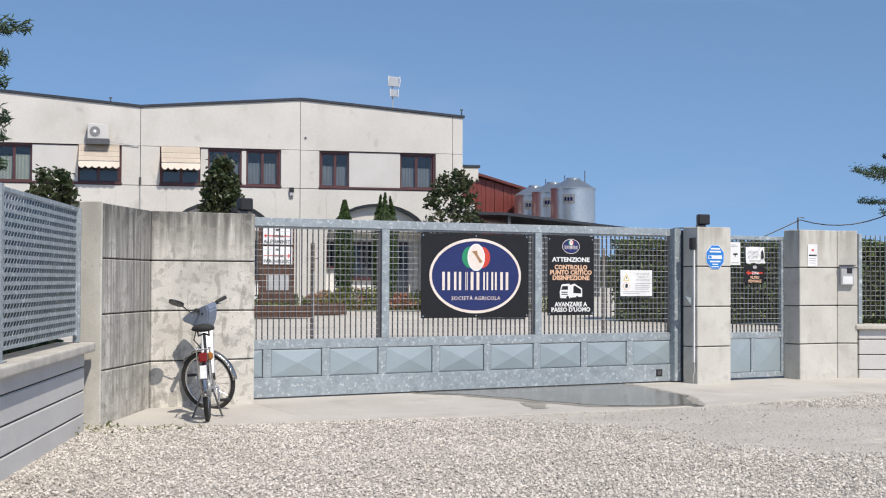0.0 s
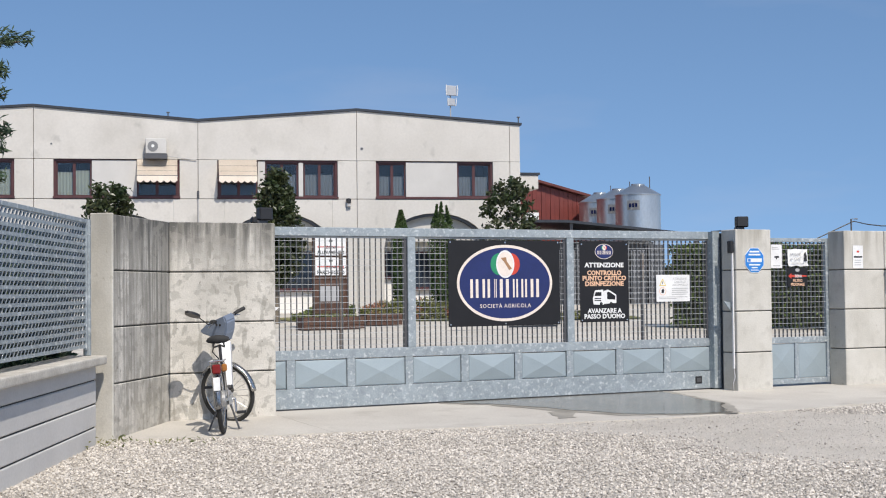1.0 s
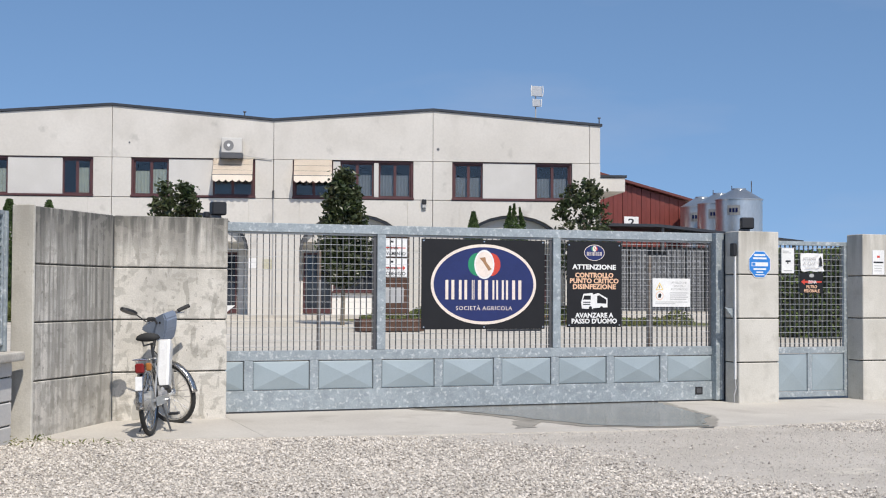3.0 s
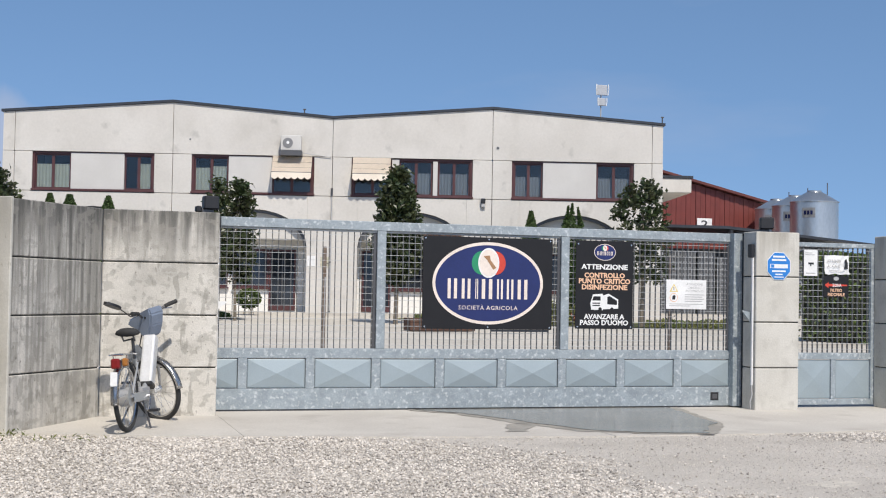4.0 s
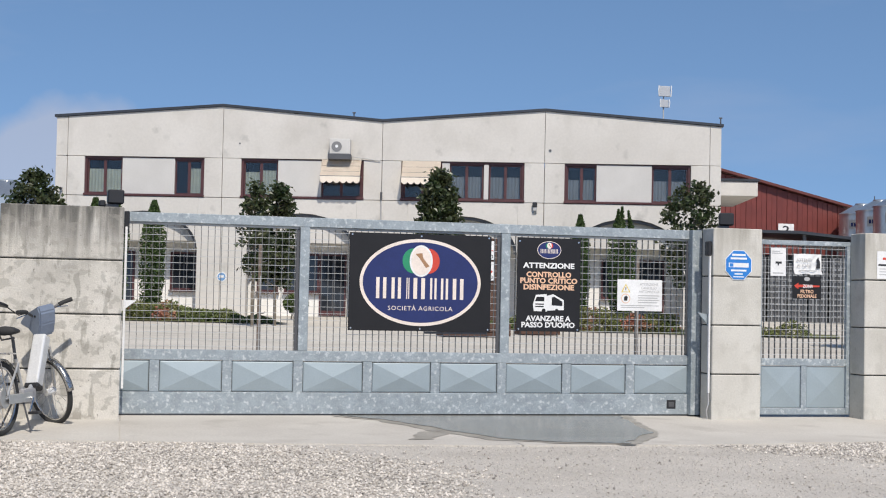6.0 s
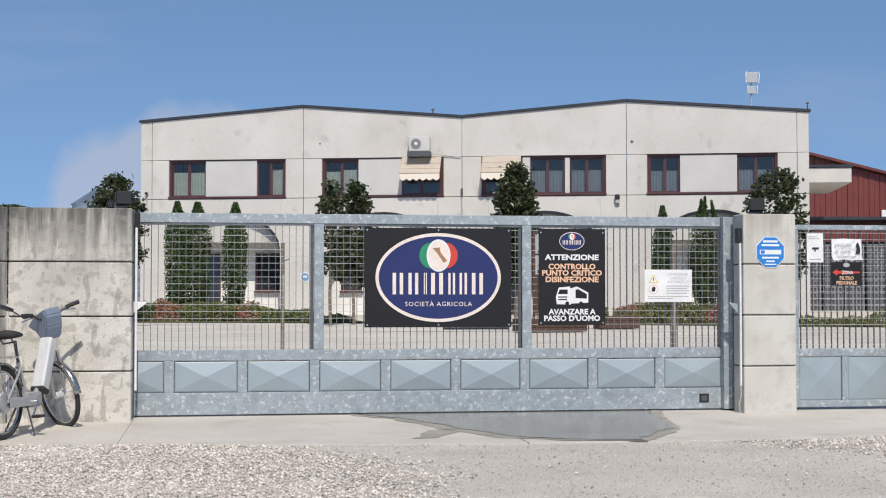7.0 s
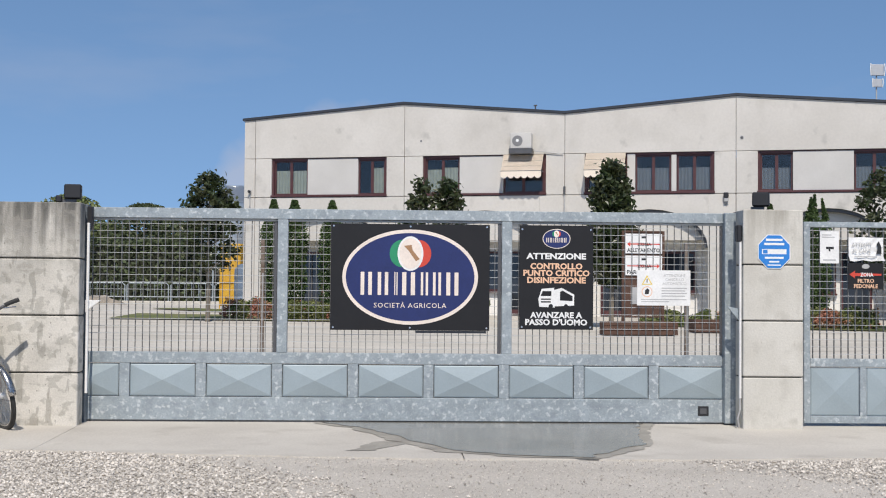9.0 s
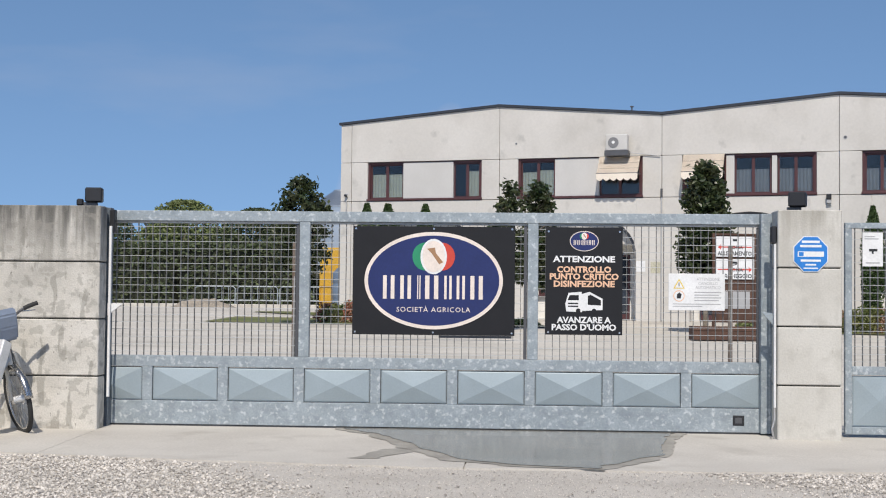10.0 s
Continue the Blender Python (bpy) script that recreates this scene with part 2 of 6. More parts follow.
layer(GALV, (0.22, 0.25, 0.28), (8, 8, 12), 1.5, 0.55, 0.68, 0.45, detail=3)
PANEL = mat("smooth galvanised sheet", (0.33, 0.39, 0.42), (0.30, 0.355, 0.38), rough=0.5, metal=0.2, scale=3, fine=80, bump=0.02, fine_mix=0.04, spec=0.4)
# upright bars: galvanised grey darkened for the shade on their side faces
BAR = mat("galvanised bar in shaded tone", (0.165, 0.165, 0.16), (0.13, 0.13, 0.125), rough=0.6, metal=0.15, scale=9, fine=60, bump=0, fine_mix=0.15)
FACADE = mat("pale rendered concrete", (0.60, 0.575, 0.535), (0.545, 0.52, 0.48), rough=0.92, scale=0.6, fine=14, bump=0.1, fine_mix=0.035)
layer(FACADE, (0.36, 0.34, 0.30), (0.9, 0.9, 0.7), 1.0, 0.52, 0.74, 0.42, 3.5, 6.6)
layer(FACADE, (0.28, 0.27, 0.25), (1, 1, 0.8), 1.7, 0.62, 0.74, 0.45)
GRAVEL_BED = mat("pale gravel bed", (0.53, 0.492, 0.44), (0.455, 0.42, 0.372), rough=0.95, scale=0.7, fine=110, bump=0.5, fine_mix=0.22, bump_dist=0.015)
layer(GRAVEL_BED, (0.36, 0.33, 0.29), (0.5, 1.3, 1), 0.8, 0.52, 0.72, 0.4, detail=8)
APRON = mat("worn concrete apron", (0.53, 0.50, 0.448), (0.46, 0.43, 0.383), rough=0.9, scale=1.1, fine=60, bump=0.2, fine_mix=0.09)
layer(APRON, (0.30, 0.27, 0.23), (1, 1, 1), 1.6, 0.58, 0.75, 0.5)
YARD = mat("dusty pale yard", (0.565, 0.525, 0.46), (0.48, 0.445, 0.385), rough=0.95, scale=0.35, fine=18, bump=0.3, fine_mix=0.12)
layer(YARD, (0.30, 0.27, 0.225), (0.35, 1.4, 1), 0.9, 0.52, 0.68, 0.55, detail=8)
layer(YARD, (0.60, 0.565, 0.51), (0.5, 2.2, 1), 0.7, 0.54, 0.68, 0.5, detail=6)
GRASS = mat("mown grass", (0.10, 0.125, 0.035), (0.19, 0.18, 0.075), rough=0.9, scale=0.8, fine=25, bump=0.6, fine_mix=0.4)
def glass_mat(name, tint=(0.74, 0.78, 0.80)):
    m = bpy.data.materials.new(name)
    m.use_nodes = True
    nd, lk = m.node_tree.nodes, m.node_tree.links
    nd.clear()
    out, mix = nd.new("ShaderNodeOutputMaterial"), nd.new("ShaderNodeMixShader")
    tr, gl, fr = nd.new("ShaderNodeBsdfTransparent"), nd.new("ShaderNodeBsdfGlossy"), nd.new("ShaderNodeFresnel")
    fr.inputs["IOR"].default_value = 1.6
    tr.inputs["Color"].default_value = (*tint, 1)
    gl.inputs["Roughness"].default_value = 0.03
    lk.new(fr.outputs[0], mix.inputs[0])
    lk.new(tr.outputs[0], mix.inputs[1])
    lk.new(gl.outputs[0], mix.inputs[2])
    lk.new(mix.outputs[0], out.inputs[0])
    return m


def plain(name, c, rough=0.5, metal=0.0, spec=0.5, var=0.06):
    return mat(name, c, tuple(v * (1 - 2 * var) for v in c), rough=rough, metal=metal, spec=spec, scale=5, fine=60, bump=0.0, fine_mix=var)


GLASS = glass_mat("window glass")
# dark grey that holds the unlit look of the rooms in its colour
ROOM = plain("dark grey for room dimness", (0.10, 0.10, 0.11), 0.9)
BLIND = plain("pale curtain", (0.46, 0.48, 0.41), 0.9)
GREY_BLIND = plain("grey roller blind", (0.22, 0.23, 0.25), 0.9)
BLACK = plain("black plastic", (0.02, 0.02, 0.022), 0.45)
SIGN_BLACK = plain("black printed board", (0.015, 0.015, 0.017), 0.5, 0.0, 0.3)
SIGN_BLUE = plain("navy print", (0.016, 0.026, 0.12), 0.4)
SIGN_CREAM = plain("cream print", (0.80, 0.70, 0.62), 0.5)
SIGN_WHITE = plain("white print", (0.78, 0.78, 0.77), 0.5)
SIGN_ORANGE = plain("pale orange print", (0.80, 0.50, 0.33), 0.5)
SIGN_RED = plain("red print", (0.60, 0.06, 0.035), 0.5)
SIGN_GREEN = plain("green print", (0.02, 0.25, 0.12), 0.5)
SIGN_BROWN = plain("brown print", (0.36, 0.20, 0.10), 0.5)
SIGN_GREY = plain("grey print", (0.42, 0.42, 0.42), 0.5)
SIGN_YELLOW = plain("yellow print", (0.75, 0.55, 0.06), 0.5)
BLUE = plain("bright blue enamel", (0.025, 0.20, 0.58), 0.4)
CHROME = plain("bright metal", (0.62, 0.62, 0.62), 0.25, 1.0)
ALU = plain("brushed aluminium", (0.72, 0.72, 0.71), 0.4, 0.35)
# level rods: galvanised grey lightened for the sun on their tops
ROD = plain("galvanised steel in sunlit tone", (0.50, 0.51, 0.51), 0.55, 0.1)
RUBBER = plain("black rubber", (0.03, 0.03, 0.03), 0.8)
STEEL_DARK = plain("dark steel", (0.12, 0.12, 0.125), 0.5, 0.5)
RUSTY = mat("rusty steel post", (0.16, 0.115, 0.085), (0.24, 0.22, 0.20), rough=0.8, scale=6, fine=50, bump=0.1)
LOWWALL = mat("grey cast panel", (0.57, 0.555, 0.53), (0.51, 0.495, 0.475), rough=0.85, scale=1.5, fine=50, bump=0.1, fine_mix=0.05)
CAPSTONE = mat("pale coping stone", (0.56, 0.53, 0.47), (0.44, 0.41, 0.36), rough=0.9, scale=4, fine=50, bump=0.3, fine_mix=0.12)
STONE = mat("limestone gravel", (0.535, 0.495, 0.445), (0.475, 0.44, 0.395), rough=0.95, scale=0.8, fine=90, bump=0, fine_mix=0.12, island=0.42, spec=0.2)
WOOD_BROWN = mat("brown stained wood", (0.10, 0.05, 0.032), (0.065, 0.033, 0.022), rough=0.75, scale=5, fine=60, bump=0.1)


def leaf_mat(name, a, b, rough=0.5):
    m = mat(name, a, b, rough=rough, scale=2.5, fine=30, bump=0, fine_mix=0.2, island=0.4)
    nd, lk = m.node_tree.nodes, m.node_tree.links
    p = next(n for n in nd if n.type == "BSDF_PRINCIPLED")
    out = next(n for n in nd if n.type == "OUTPUT_MATERIAL")
    tl, mx = nd.new("ShaderNodeBsdfTranslucent"), nd.new("ShaderNodeMixShader")
    lk.new(p.inputs["Base Color"].links[0].from_socket, tl.inputs["Color"])
    mx.inputs[0].default_value = 0.25
    lk.new(p.outputs[0], mx.inputs[1])
    lk.new(tl.outputs[0], mx.inputs[2])
    lk.new(mx.outputs[0], out.inputs[0])
    return m


LEAF = leaf_mat("glossy evergreen leaf", (0.030, 0.050, 0.016), (0.070, 0.078, 0.034), 0.36)
CYPRESS = leaf_mat("cypress scale leaf", (0.042, 0.080, 0.020), (0.075, 0.12, 0.034), 0.7)
SHRUB = leaf_mat("mixed shrub leaf", (0.13, 0.17, 0.05), (0.23, 0.22, 0.08), 0.6)
SHRUB_RED = leaf_mat("reddish shrub tips", (0.42, 0.17, 0.12), (0.33, 0.19, 0.10), 0.6)
HEDGE = leaf_mat("laurel hedge leaf", (0.05, 0.085, 0.022), (0.12, 0.16, 0.04), 0.55)
WILLOW = leaf_mat("light tree leaf", (0.14, 0.18, 0.06), (0.21, 0.23, 0.09), 0.7)
DARKTREE = leaf_mat("dark tree leaf", (0.065, 0.09, 0.04), (0.11, 0.13, 0.06), 0.7)
CEDAR = leaf_mat("blue-green conifer needles", (0.045, 0.085, 0.05), (0.09, 0.13, 0.07), 0.7)
BARK = mat("grey bark", (0.20, 0.17, 0.13), (0.13, 0.11, 0.085), rough=0.9, scale=6, fine=50, bump=0.4)

# ---- ground ----
def ground_z(x, y):
    """The yard behind the gate rises gently towards the house."""
    return max(0.0, min(0.62, 0.0172 * (y - 1.2)))


_bm = bmesh.new()
_xs = [-900, -300, -120, -60] + [-40 + 4 * i for i in range(26)] + [90, 160, 320, 900]
_ys = [-300, -120, -60, -30] + [-20 + 1.5 * i for i in range(15)] + [3, 6, 10, 15, 20, 25, 30, 37.3, 45, 60, 90, 150, 300, 1200]
_g = [[_bm.verts.new((x, y, ground_z(x, y) - 0.02)) for y in _ys] for x in _xs]
for _i in range(len(_xs) - 1):
    for _j in range(len(_ys) - 1):
        _bm.faces.new((_g[_i][_j], _g[_i + 1][_j], _g[_i + 1][_j + 1], _g[_i][_j + 1]))
ground = tagged(part("ground", _bm, YARD), "dusty pale yard and fields reaching the horizon", "ground", kind="structure")

# ---- boundary walls ----
OBL = Vector((-0.91, -1.30, 0)).normalized()


def course_wall(name, label, length, thick, x, y, rz, mat_face, heights=(0.5, 1.0, 1.5, 2.0), kind="structure", category="wall"):
    """A wall of long cast slabs with recessed joints; local x runs along it, the seen face is y = 0, its body behind."""
    w = thing(name, label, category, x, y, 0, rz, kind=kind)
    bm = bmesh.new()
    box(bm, 0.012, length - 0.012, 0.014, thick - 0.014, -0.1, heights[-1] - 0.012)
    part("core", bm, JOINT, w)
    z0 = -0.1
    for z1 in heights:
        bm = bmesh.new()
        box(bm, 0, length, 0, thick, z0, z1 - 0.012, 0.008)
        part("slab", bm, mat_face, w)
        z0 = z1
    return w


course_wall("wall_1", "stained grey concrete slab wall beside the gate", 1.095, 0.2, -1.095, 0, 0, CONCRETE)
_a = math.degrees(math.atan2(-OBL.y, -OBL.x))
course_wall("wall_2", "streaked concrete slab wall splayed towards the road", 1.43, 0.2, -1.10 + OBL.x * 1.43, OBL.y * 1.43, _a, CONCRETE_RUNS)
part("end_post", box(bmesh.new(), -0.012, 0.02, -0.006, 0.206, -0.1, 2.0, 0.008), PILLAR, bpy.data.objects["wall_2"], "clean pale end post")
course_wall("gate_pillar", "pale concrete gate pillar of four blocks", 0.54, 0.28, 5.865, 0, 0, PILLAR, kind="", category="pillar")
course_wall("wall_3", "pale concrete pillar wall beside the pedestrian gate", 0.67, 0.3, 7.58, 0, 0, PILLAR)

# ---- paved apron, gravel and puddle ----
EDGE_X, EDGE_Y = (-2.2, -1.8, -1.0, -0.2, 1.0, 3.0, 5.0, 6.4, 9.4), (-1.02, -1.12, -1.36, -1.52, -1.74, -1.98, -1.98, -1.82, -1.5)


def apron_z(y):
    """The apron climbs a little towards the walls and the gate."""
    return float(np.interp(y, (-1.45, -0.10, 0.75, 1.36), (0.0, 0.034, 0.034, 0.0)))


def drape(bm, up):
    """Folds a flat film or slab top along the apron's slope."""
    for y in (-1.45, -0.10, 0.75):
        bmesh.ops.bisect_plane(bm, geom=bm.verts[:] + bm.edges[:] + bm.faces[:], plane_co=(0, y, 0), plane_no=(0, 1, 0))
    for v in bm.verts:
        if v.co.z > up:
            v.co.z += apron_z(v.co.y)
    return bm


def apron_edge(x):
    """Where the concrete apron ends and the gravel begins."""
    return np.interp(x, EDGE_X, EDGE_Y)


bm = bmesh.new()
_edge = []
for i in range(59):
    x = -2.2 + i * 0.2
    y = float(apron_edge(x)) + 0.05 * noise.noise((x * 2.1, 0, 3)) + 0.03 * noise.noise((x * 7.0, 0, 1))
    _edge.append((x, y))
CUT = 3.28   # expansion joint across the apron
for a, b in ((-2.2, 0.012), (0.016, CUT), (CUT + 0.010, 9.4)):
    pts = [(a, float(apron_edge(a)))] + [p for p in _edge if a + 0.05 < p[0] < b - 0.05] + [(b, float(apron_edge(b))), (b, 1.35), (a, 1.35)]
    plan_prism(bm, pts, -0.12, 0.0)
drape(bm, -0.06)
tagged(part("pavement", bm, APRON), "worn pale concrete apron before the gate", "pavement", kind="structure")
bm = bmesh.new()
box(bm, -6.2, 6.0, 0.44, 0.50, -0.02, 0.042)
tagged(part("gate_track", bm, STEEL_DARK), "steel ground track under the sliding gate", "track", kind="structure")

# gravel bed: one sheet of stones, coarse at the sides, fine where wheels pass
_bm = bmesh.new()
_gx, _gy = [-6.5 + 0.35 * i for i in range(50)], [-8.5 + 0.35 * i for i in range(21)]
_v = [[_bm.verts.new((x, y, -0.014 + 0.012 * noise.noise((x * 1.1, y * 1.1, 0)))) for y in _gy] for x in _gx]
for i in range(len(_gx) - 1):
    for j in range(len(_gy) - 1):
        _bm.faces.new((_v[i][j], _v[i + 1][j], _v[i + 1][j + 1], _v[i][j + 1]))
tagged(part("gravel_bed", _bm, GRAVEL_BED), "pale grit between the gravel stones", "gravel", kind="structure")

rng = np.random.default_rng(5)


def pebbles(n, xr, yr, sizes, keep):
    oct_v = np.array([(1, 0, 0), (-1, 0, 0), (0, 1, 0), (0, -1, 0), (0, 0, 1), (0, 0, -1)], float)
    oct_f = np.array([(0, 2, 4), (2, 1, 4), (1, 3, 4), (3, 0, 4), (2, 0, 5), (1, 2, 5), (3, 1, 5), (0, 3, 5)])
    x, y = rng.uniform(*xr, n), rng.uniform(*yr, n)
    k = keep(x, y) > rng.uniform(0, 1, n)
    x, y = x[k], y[k]
    m = len(x)
    r = rng.uniform(*sizes, m)
    v = oct_v[None] * (r[:, None, None] * rng.uniform(0.55, 1.35, (m, 6, 1)))
    v[:, :, 2] *= 0.75
    a = rng.uniform(0, 2 * np.pi, m)
    c, s = np.cos(a)[:, None], np.sin(a)[:, None]
    tilt = rng.normal(0, 0.5, (m, 1))
    vx, vy, vz = v[:, :, 0], v[:, :, 1], v[:, :, 2]
    vy, vz = vy * np.cos(tilt) - vz * np.sin(tilt), vy * np.sin(tilt) + vz * np.cos(tilt)
    w = np.stack([vx * c - vy * s + x[:, None], vx * s + vy * c + y[:, None], vz - 0.008 + 0.25 * r[:, None]], -1)
    f = (oct_f[None] + 6 * np.arange(m)[:, None, None]).reshape(-1, 3)
    return w.reshape(-1, 3), f


def lane(x, y):
    """1 in the loose gravel, low in the worn wheel lane towards the gate."""
    d = np.abs(x - 3.5 + 0.25 * (y + 2) + 0.25 * np.sin(y * 2.3)) / 2.4
    return np.clip((d - 0.62) / 0.42, 0.012, 1.0)


def below_edge(x, y):
    return (y < apron_edge(x) - 0.05 + 0.05 * np.sin(x * 3)).astype(float)


def off_wall(x, y):
    return (x > -2.09 + (y + 1.28) * 0.462 + 0.02).astype(float)


for n, sizes, keep in ((150000, (0.005, 0.0155), lambda x, y: lane(x, y) * below_edge(x, y) * off_wall(x, y)),
                       (64000, (0.0025, 0.006), lambda x, y: (1.2 - lane(x, y)) * below_edge(x, y) * off_wall(x, y)),
                       (5800, (0.003, 0.009), lambda x, y: 0.5 * (y < apron_edge(x) + 0.28).astype(float) * off_wall(x, y))):
    v, f = pebbles(n, (-4.6, 8.8), (-7.6, -1.25), sizes, keep)
    me = bpy.data.meshes.new("gravel")
    me.from_pydata(v.tolist(), [], f.tolist())
    me.materials.append(STONE)
    tagged(new("gravel", me), "loose pale limestone gravel on the forecourt", "gravel", kind="stuff")

WET = mat("shallow water on wet concrete", (0.20, 0.19, 0.165), (0.25, 0.235, 0.20), rough=0.16, scale=2.2, fine=30, bump=0.012, fine_mix=0.10, spec=0.6)
DAMP = mat("damp concrete", (0.27, 0.25, 0.215), (0.36, 0.335, 0.29), rough=0.55, scale=3, fine=40, bump=0.1, fine_mix=0.1)


def blob(name, pts, z, m, label):
    """A ragged-edged film lying on the apron."""
    bm = bmesh.new()
    out = []
    for (x0, y0), (x1, y1) in zip(pts, pts[1:] + pts[:1]):
        k = max(2, int(math.hypot(x1 - x0, y1 - y0) / 0.05))
        for i in range(k):
            x, y = x0 + (x1 - x0) * i / k, y0 + (y1 - y0) * i / k
            out.append((x + 0.07 * noise.noise((x * 5, y * 5, 2)) + 0.05 * noise.noise((x * 14, y * 3, 7)), y + 0.05 * noise.noise((x * 4, y * 4, 5))))
    bm.faces.new([bm.verts.new((x, y, z)) for x, y in out])
    drape(bm, -1)
    bmesh.ops.triangulate(bm, faces=bm.faces)
    bmesh.ops.recalc_face_normals(bm, faces=bm.faces)
    return tagged(part(name, bm, m), label, "puddle", kind="structure")


blob("water", [(2.12, 0.72), (2.16, 0.30), (2.50, -0.10), (2.95, -0.98), (3.22, -1.50), (3.62, -1.78), (4.22, -1.93), (4.50, -1.46), (4.80, -1.02), (4.84, -0.32), (5.02, 0.36), (5.04, 0.72)], 0.008, WET, "shallow puddle on the concrete before the gate")
blob("water", [(2.02, 0.76), (2.06, 0.28), (2.38, -0.14), (2.80, -0.98), (3.10, -1.58), (3.58, -1.87), (4.30, -2.0), (4.60, -1.50), (4.90, -1.0), (4.96, -0.3), (5.14, 0.36), (5.20, 0.76)], 0.004, DAMP, "damp dark rim round the puddle")
blob("water", [(2.40, -1.56), (2.58, -1.02), (2.74, -0.92), (2.86, -1.10), (2.74, -1.30), (2.62, -1.50)], 0.004, DAMP, "small damp stain on the concrete")

# ---- splayed wall, low wall and stamped mesh fence ----
FD = Vector((-1.275, -2.76, 0)).normalized()
FA = math.degrees(math.atan2(-FD.y, -FD.x))
P0 = Vector((-2.09, -1.28, 0))
LEN = 5.6
_o = P0 + FD * LEN
low = course_wall("wall_4", "low grey cast wall with recessed joints under the fence", LEN, 0.18, _o.x, _o.y, FA, LOWWALL, heights=(0.145, 0.345, 0.55, 0.685))
bm = bmesh.new()
box(bm, -0.02, LEN + 0.07, -0.085, 0.26, 0.676, 0.755, 0.02, seg=3)
part("coping", bm, CAPSTONE, low, "worn pale coping stone")


def stamped_panel(parent, x0, x1, z0, z1, y, step=0.092, row=0.0622):
    """A sheet of slanted louvres: rows of thin tilted blades between flat bands, framed."""
    n_rows = round((z1 - z0) / row)
    row = (z1 - z0) / n_rows
    for i in range(n_rows + 1):
        z = z0 + i * row
        part("band", box(bmesh.new(), x0, x1, y - 0.002, y + 0.003, z - 0.014, z + 0.014), GALV, parent)
    bm = bmesh.new()
    n = int((x1 - x0) / step)
    for i in range(n_rows):
        za, zb = z0 + i * row + 0.013, z0 + (i + 1) * row - 0.013
        for j in range(n):
            x = x0 + (j + 0.5) * step
            q = [(x - 0.024, y, za), (x + 0.008, y, za), (x + 0.036, y - 0.004, zb), (x + 0.004, y - 0.004, zb)]
            bm.faces.new([bm.verts.new(p) for p in q])
            q = [(x + 0.008, y, za), (x + 0.014, y + 0.019, za), (x + 0.042, y + 0.019, zb), (x + 0.036, y - 0.004, zb)]
            bm.faces.new([bm.verts.new(p) for p in q])
    tagged(part("louvre", bm, GALV, parent), kind="stuff")
    for a, b in ((x0 - 0.035, x0), (x1, x1 + 0.035)):
        part("stile", box(bmesh.new(), a, b, y - 0.012, y + 0.02, z0 - 0.03, z1 + 0.03, 0.003), GALV, parent)
    part("edge_strip", box(bmesh.new(), x0 - 0.035, x1 + 0.035, y - 0.012, y + 0.02, z1 - 0.004, z1 + 0.03, 0.002), GALV, parent)


fence = thing("mesh_fence", "galvanised stamped-louvre fence panels on the low wall", "fence", _o.x, _o.y, 0, FA)
for k in range(2):
    x1 = LEN - 0.12 - k * 2.90
    stamped_panel(fence, max(x1 - 2.76, 0.08), x1, 0.84, 1.90, 0.06)
    if x1 - 2.85 > 0:
        part("post", box(bmesh.new(), x1 - 2.88, x1 - 2.80, 0.02, 0.10, 0.757, 1.94, 0.004), GALV, fence)
        part("post_foot", box(bmesh.new(), x1 - 2.92, x1 - 2.76, 0.0, 0.14, 0.757, 0.765, 0.002), GALV, fence)
part("post", box(bmesh.new(), LEN - 0.08, LEN - 0.04, 0.03, 0.09, 0.757, 1.93, 0.004), GALV, fence)

# ---- the far side: splayed pillar wall, low wall with bar fence ----
course_wall("wall_5", "stained concrete slab wall splayed from the pillar", 0.27, 0.2, 8.25, 0, math.degrees(math.atan2(-0.12, 0.23)), PILLAR)
_RA = math.degrees(math.atan2(-0.45, 0.88))
low2 = course_wall("wall_6", "low grey cast wall beyond the pedestrian gate", 6.0, 0.18, 8.54, -0.10, _RA, LOWWALL, heights=(0.145, 0.345, 0.55, 0.685))
part("coping", box(bmesh.new(), -0.06, 6.0, -0.07, 0.25, 0.676, 0.745, 0.02, seg=3), CAPSTONE, low2, "worn pale coping stone")
fence2 = thing("bar_fence", "galvanised bar fence on the low wall", "fence", 8.54, -0.10, 0, _RA)
_bar = obj_from("bar", box(bmesh.new(), -0.003, 0.003, -0.012, 0.012, 0.82, 1.93), BAR)
_bar.parent = fence2
_bar.location = (0.06, 0.09, 0)
for i in range(1, 88):
    share("bar", _bar.data, fence2, (0.06 + 0.066 * i, 0.09, 0))
_rod = obj_from("rod", box(bmesh.new(), 0.03, 5.9, -0.002, 0.002, -0.002, 0.002), ROD)
_rod.parent = fence2
_rod.location = (0, 0.09, 0.86)
for i in range(1, 17):
    share("rod", _rod.data, fence2, (0, 0.09, 0.86 + i * 0.066))
for x in (0.02, 2.0, 4.0):
    part("post", box(bmesh.new(), x, x + 0.05, 0.06, 0.12, 0.747, 1.95, 0.004), GALV, fence2)

# ---- office building ----
RED = mat("dark red painted frame", (0.085, 0.030, 0.032), (0.065, 0.024, 0.026), rough=0.5, scale=4, fine=50, bump=0.03, fine_mix=0.08)
TRIM = mat("dark roof flashing", (0.055, 0.06, 0.07), rough=0.45, metal=0.5, bump=0)
WHITE = mat("white infill panel", (0.56, 0.545, 0.52), (0.52, 0.505, 0.48), rough=0.7, scale=1.5, fine=30, bump=0.03, fine_mix=0.03)
house = thing("office_building", "two-storey pale concrete office building with low gables and arches", "building", -2.236, 32.93, 0, -15.69)
HL = 21.40
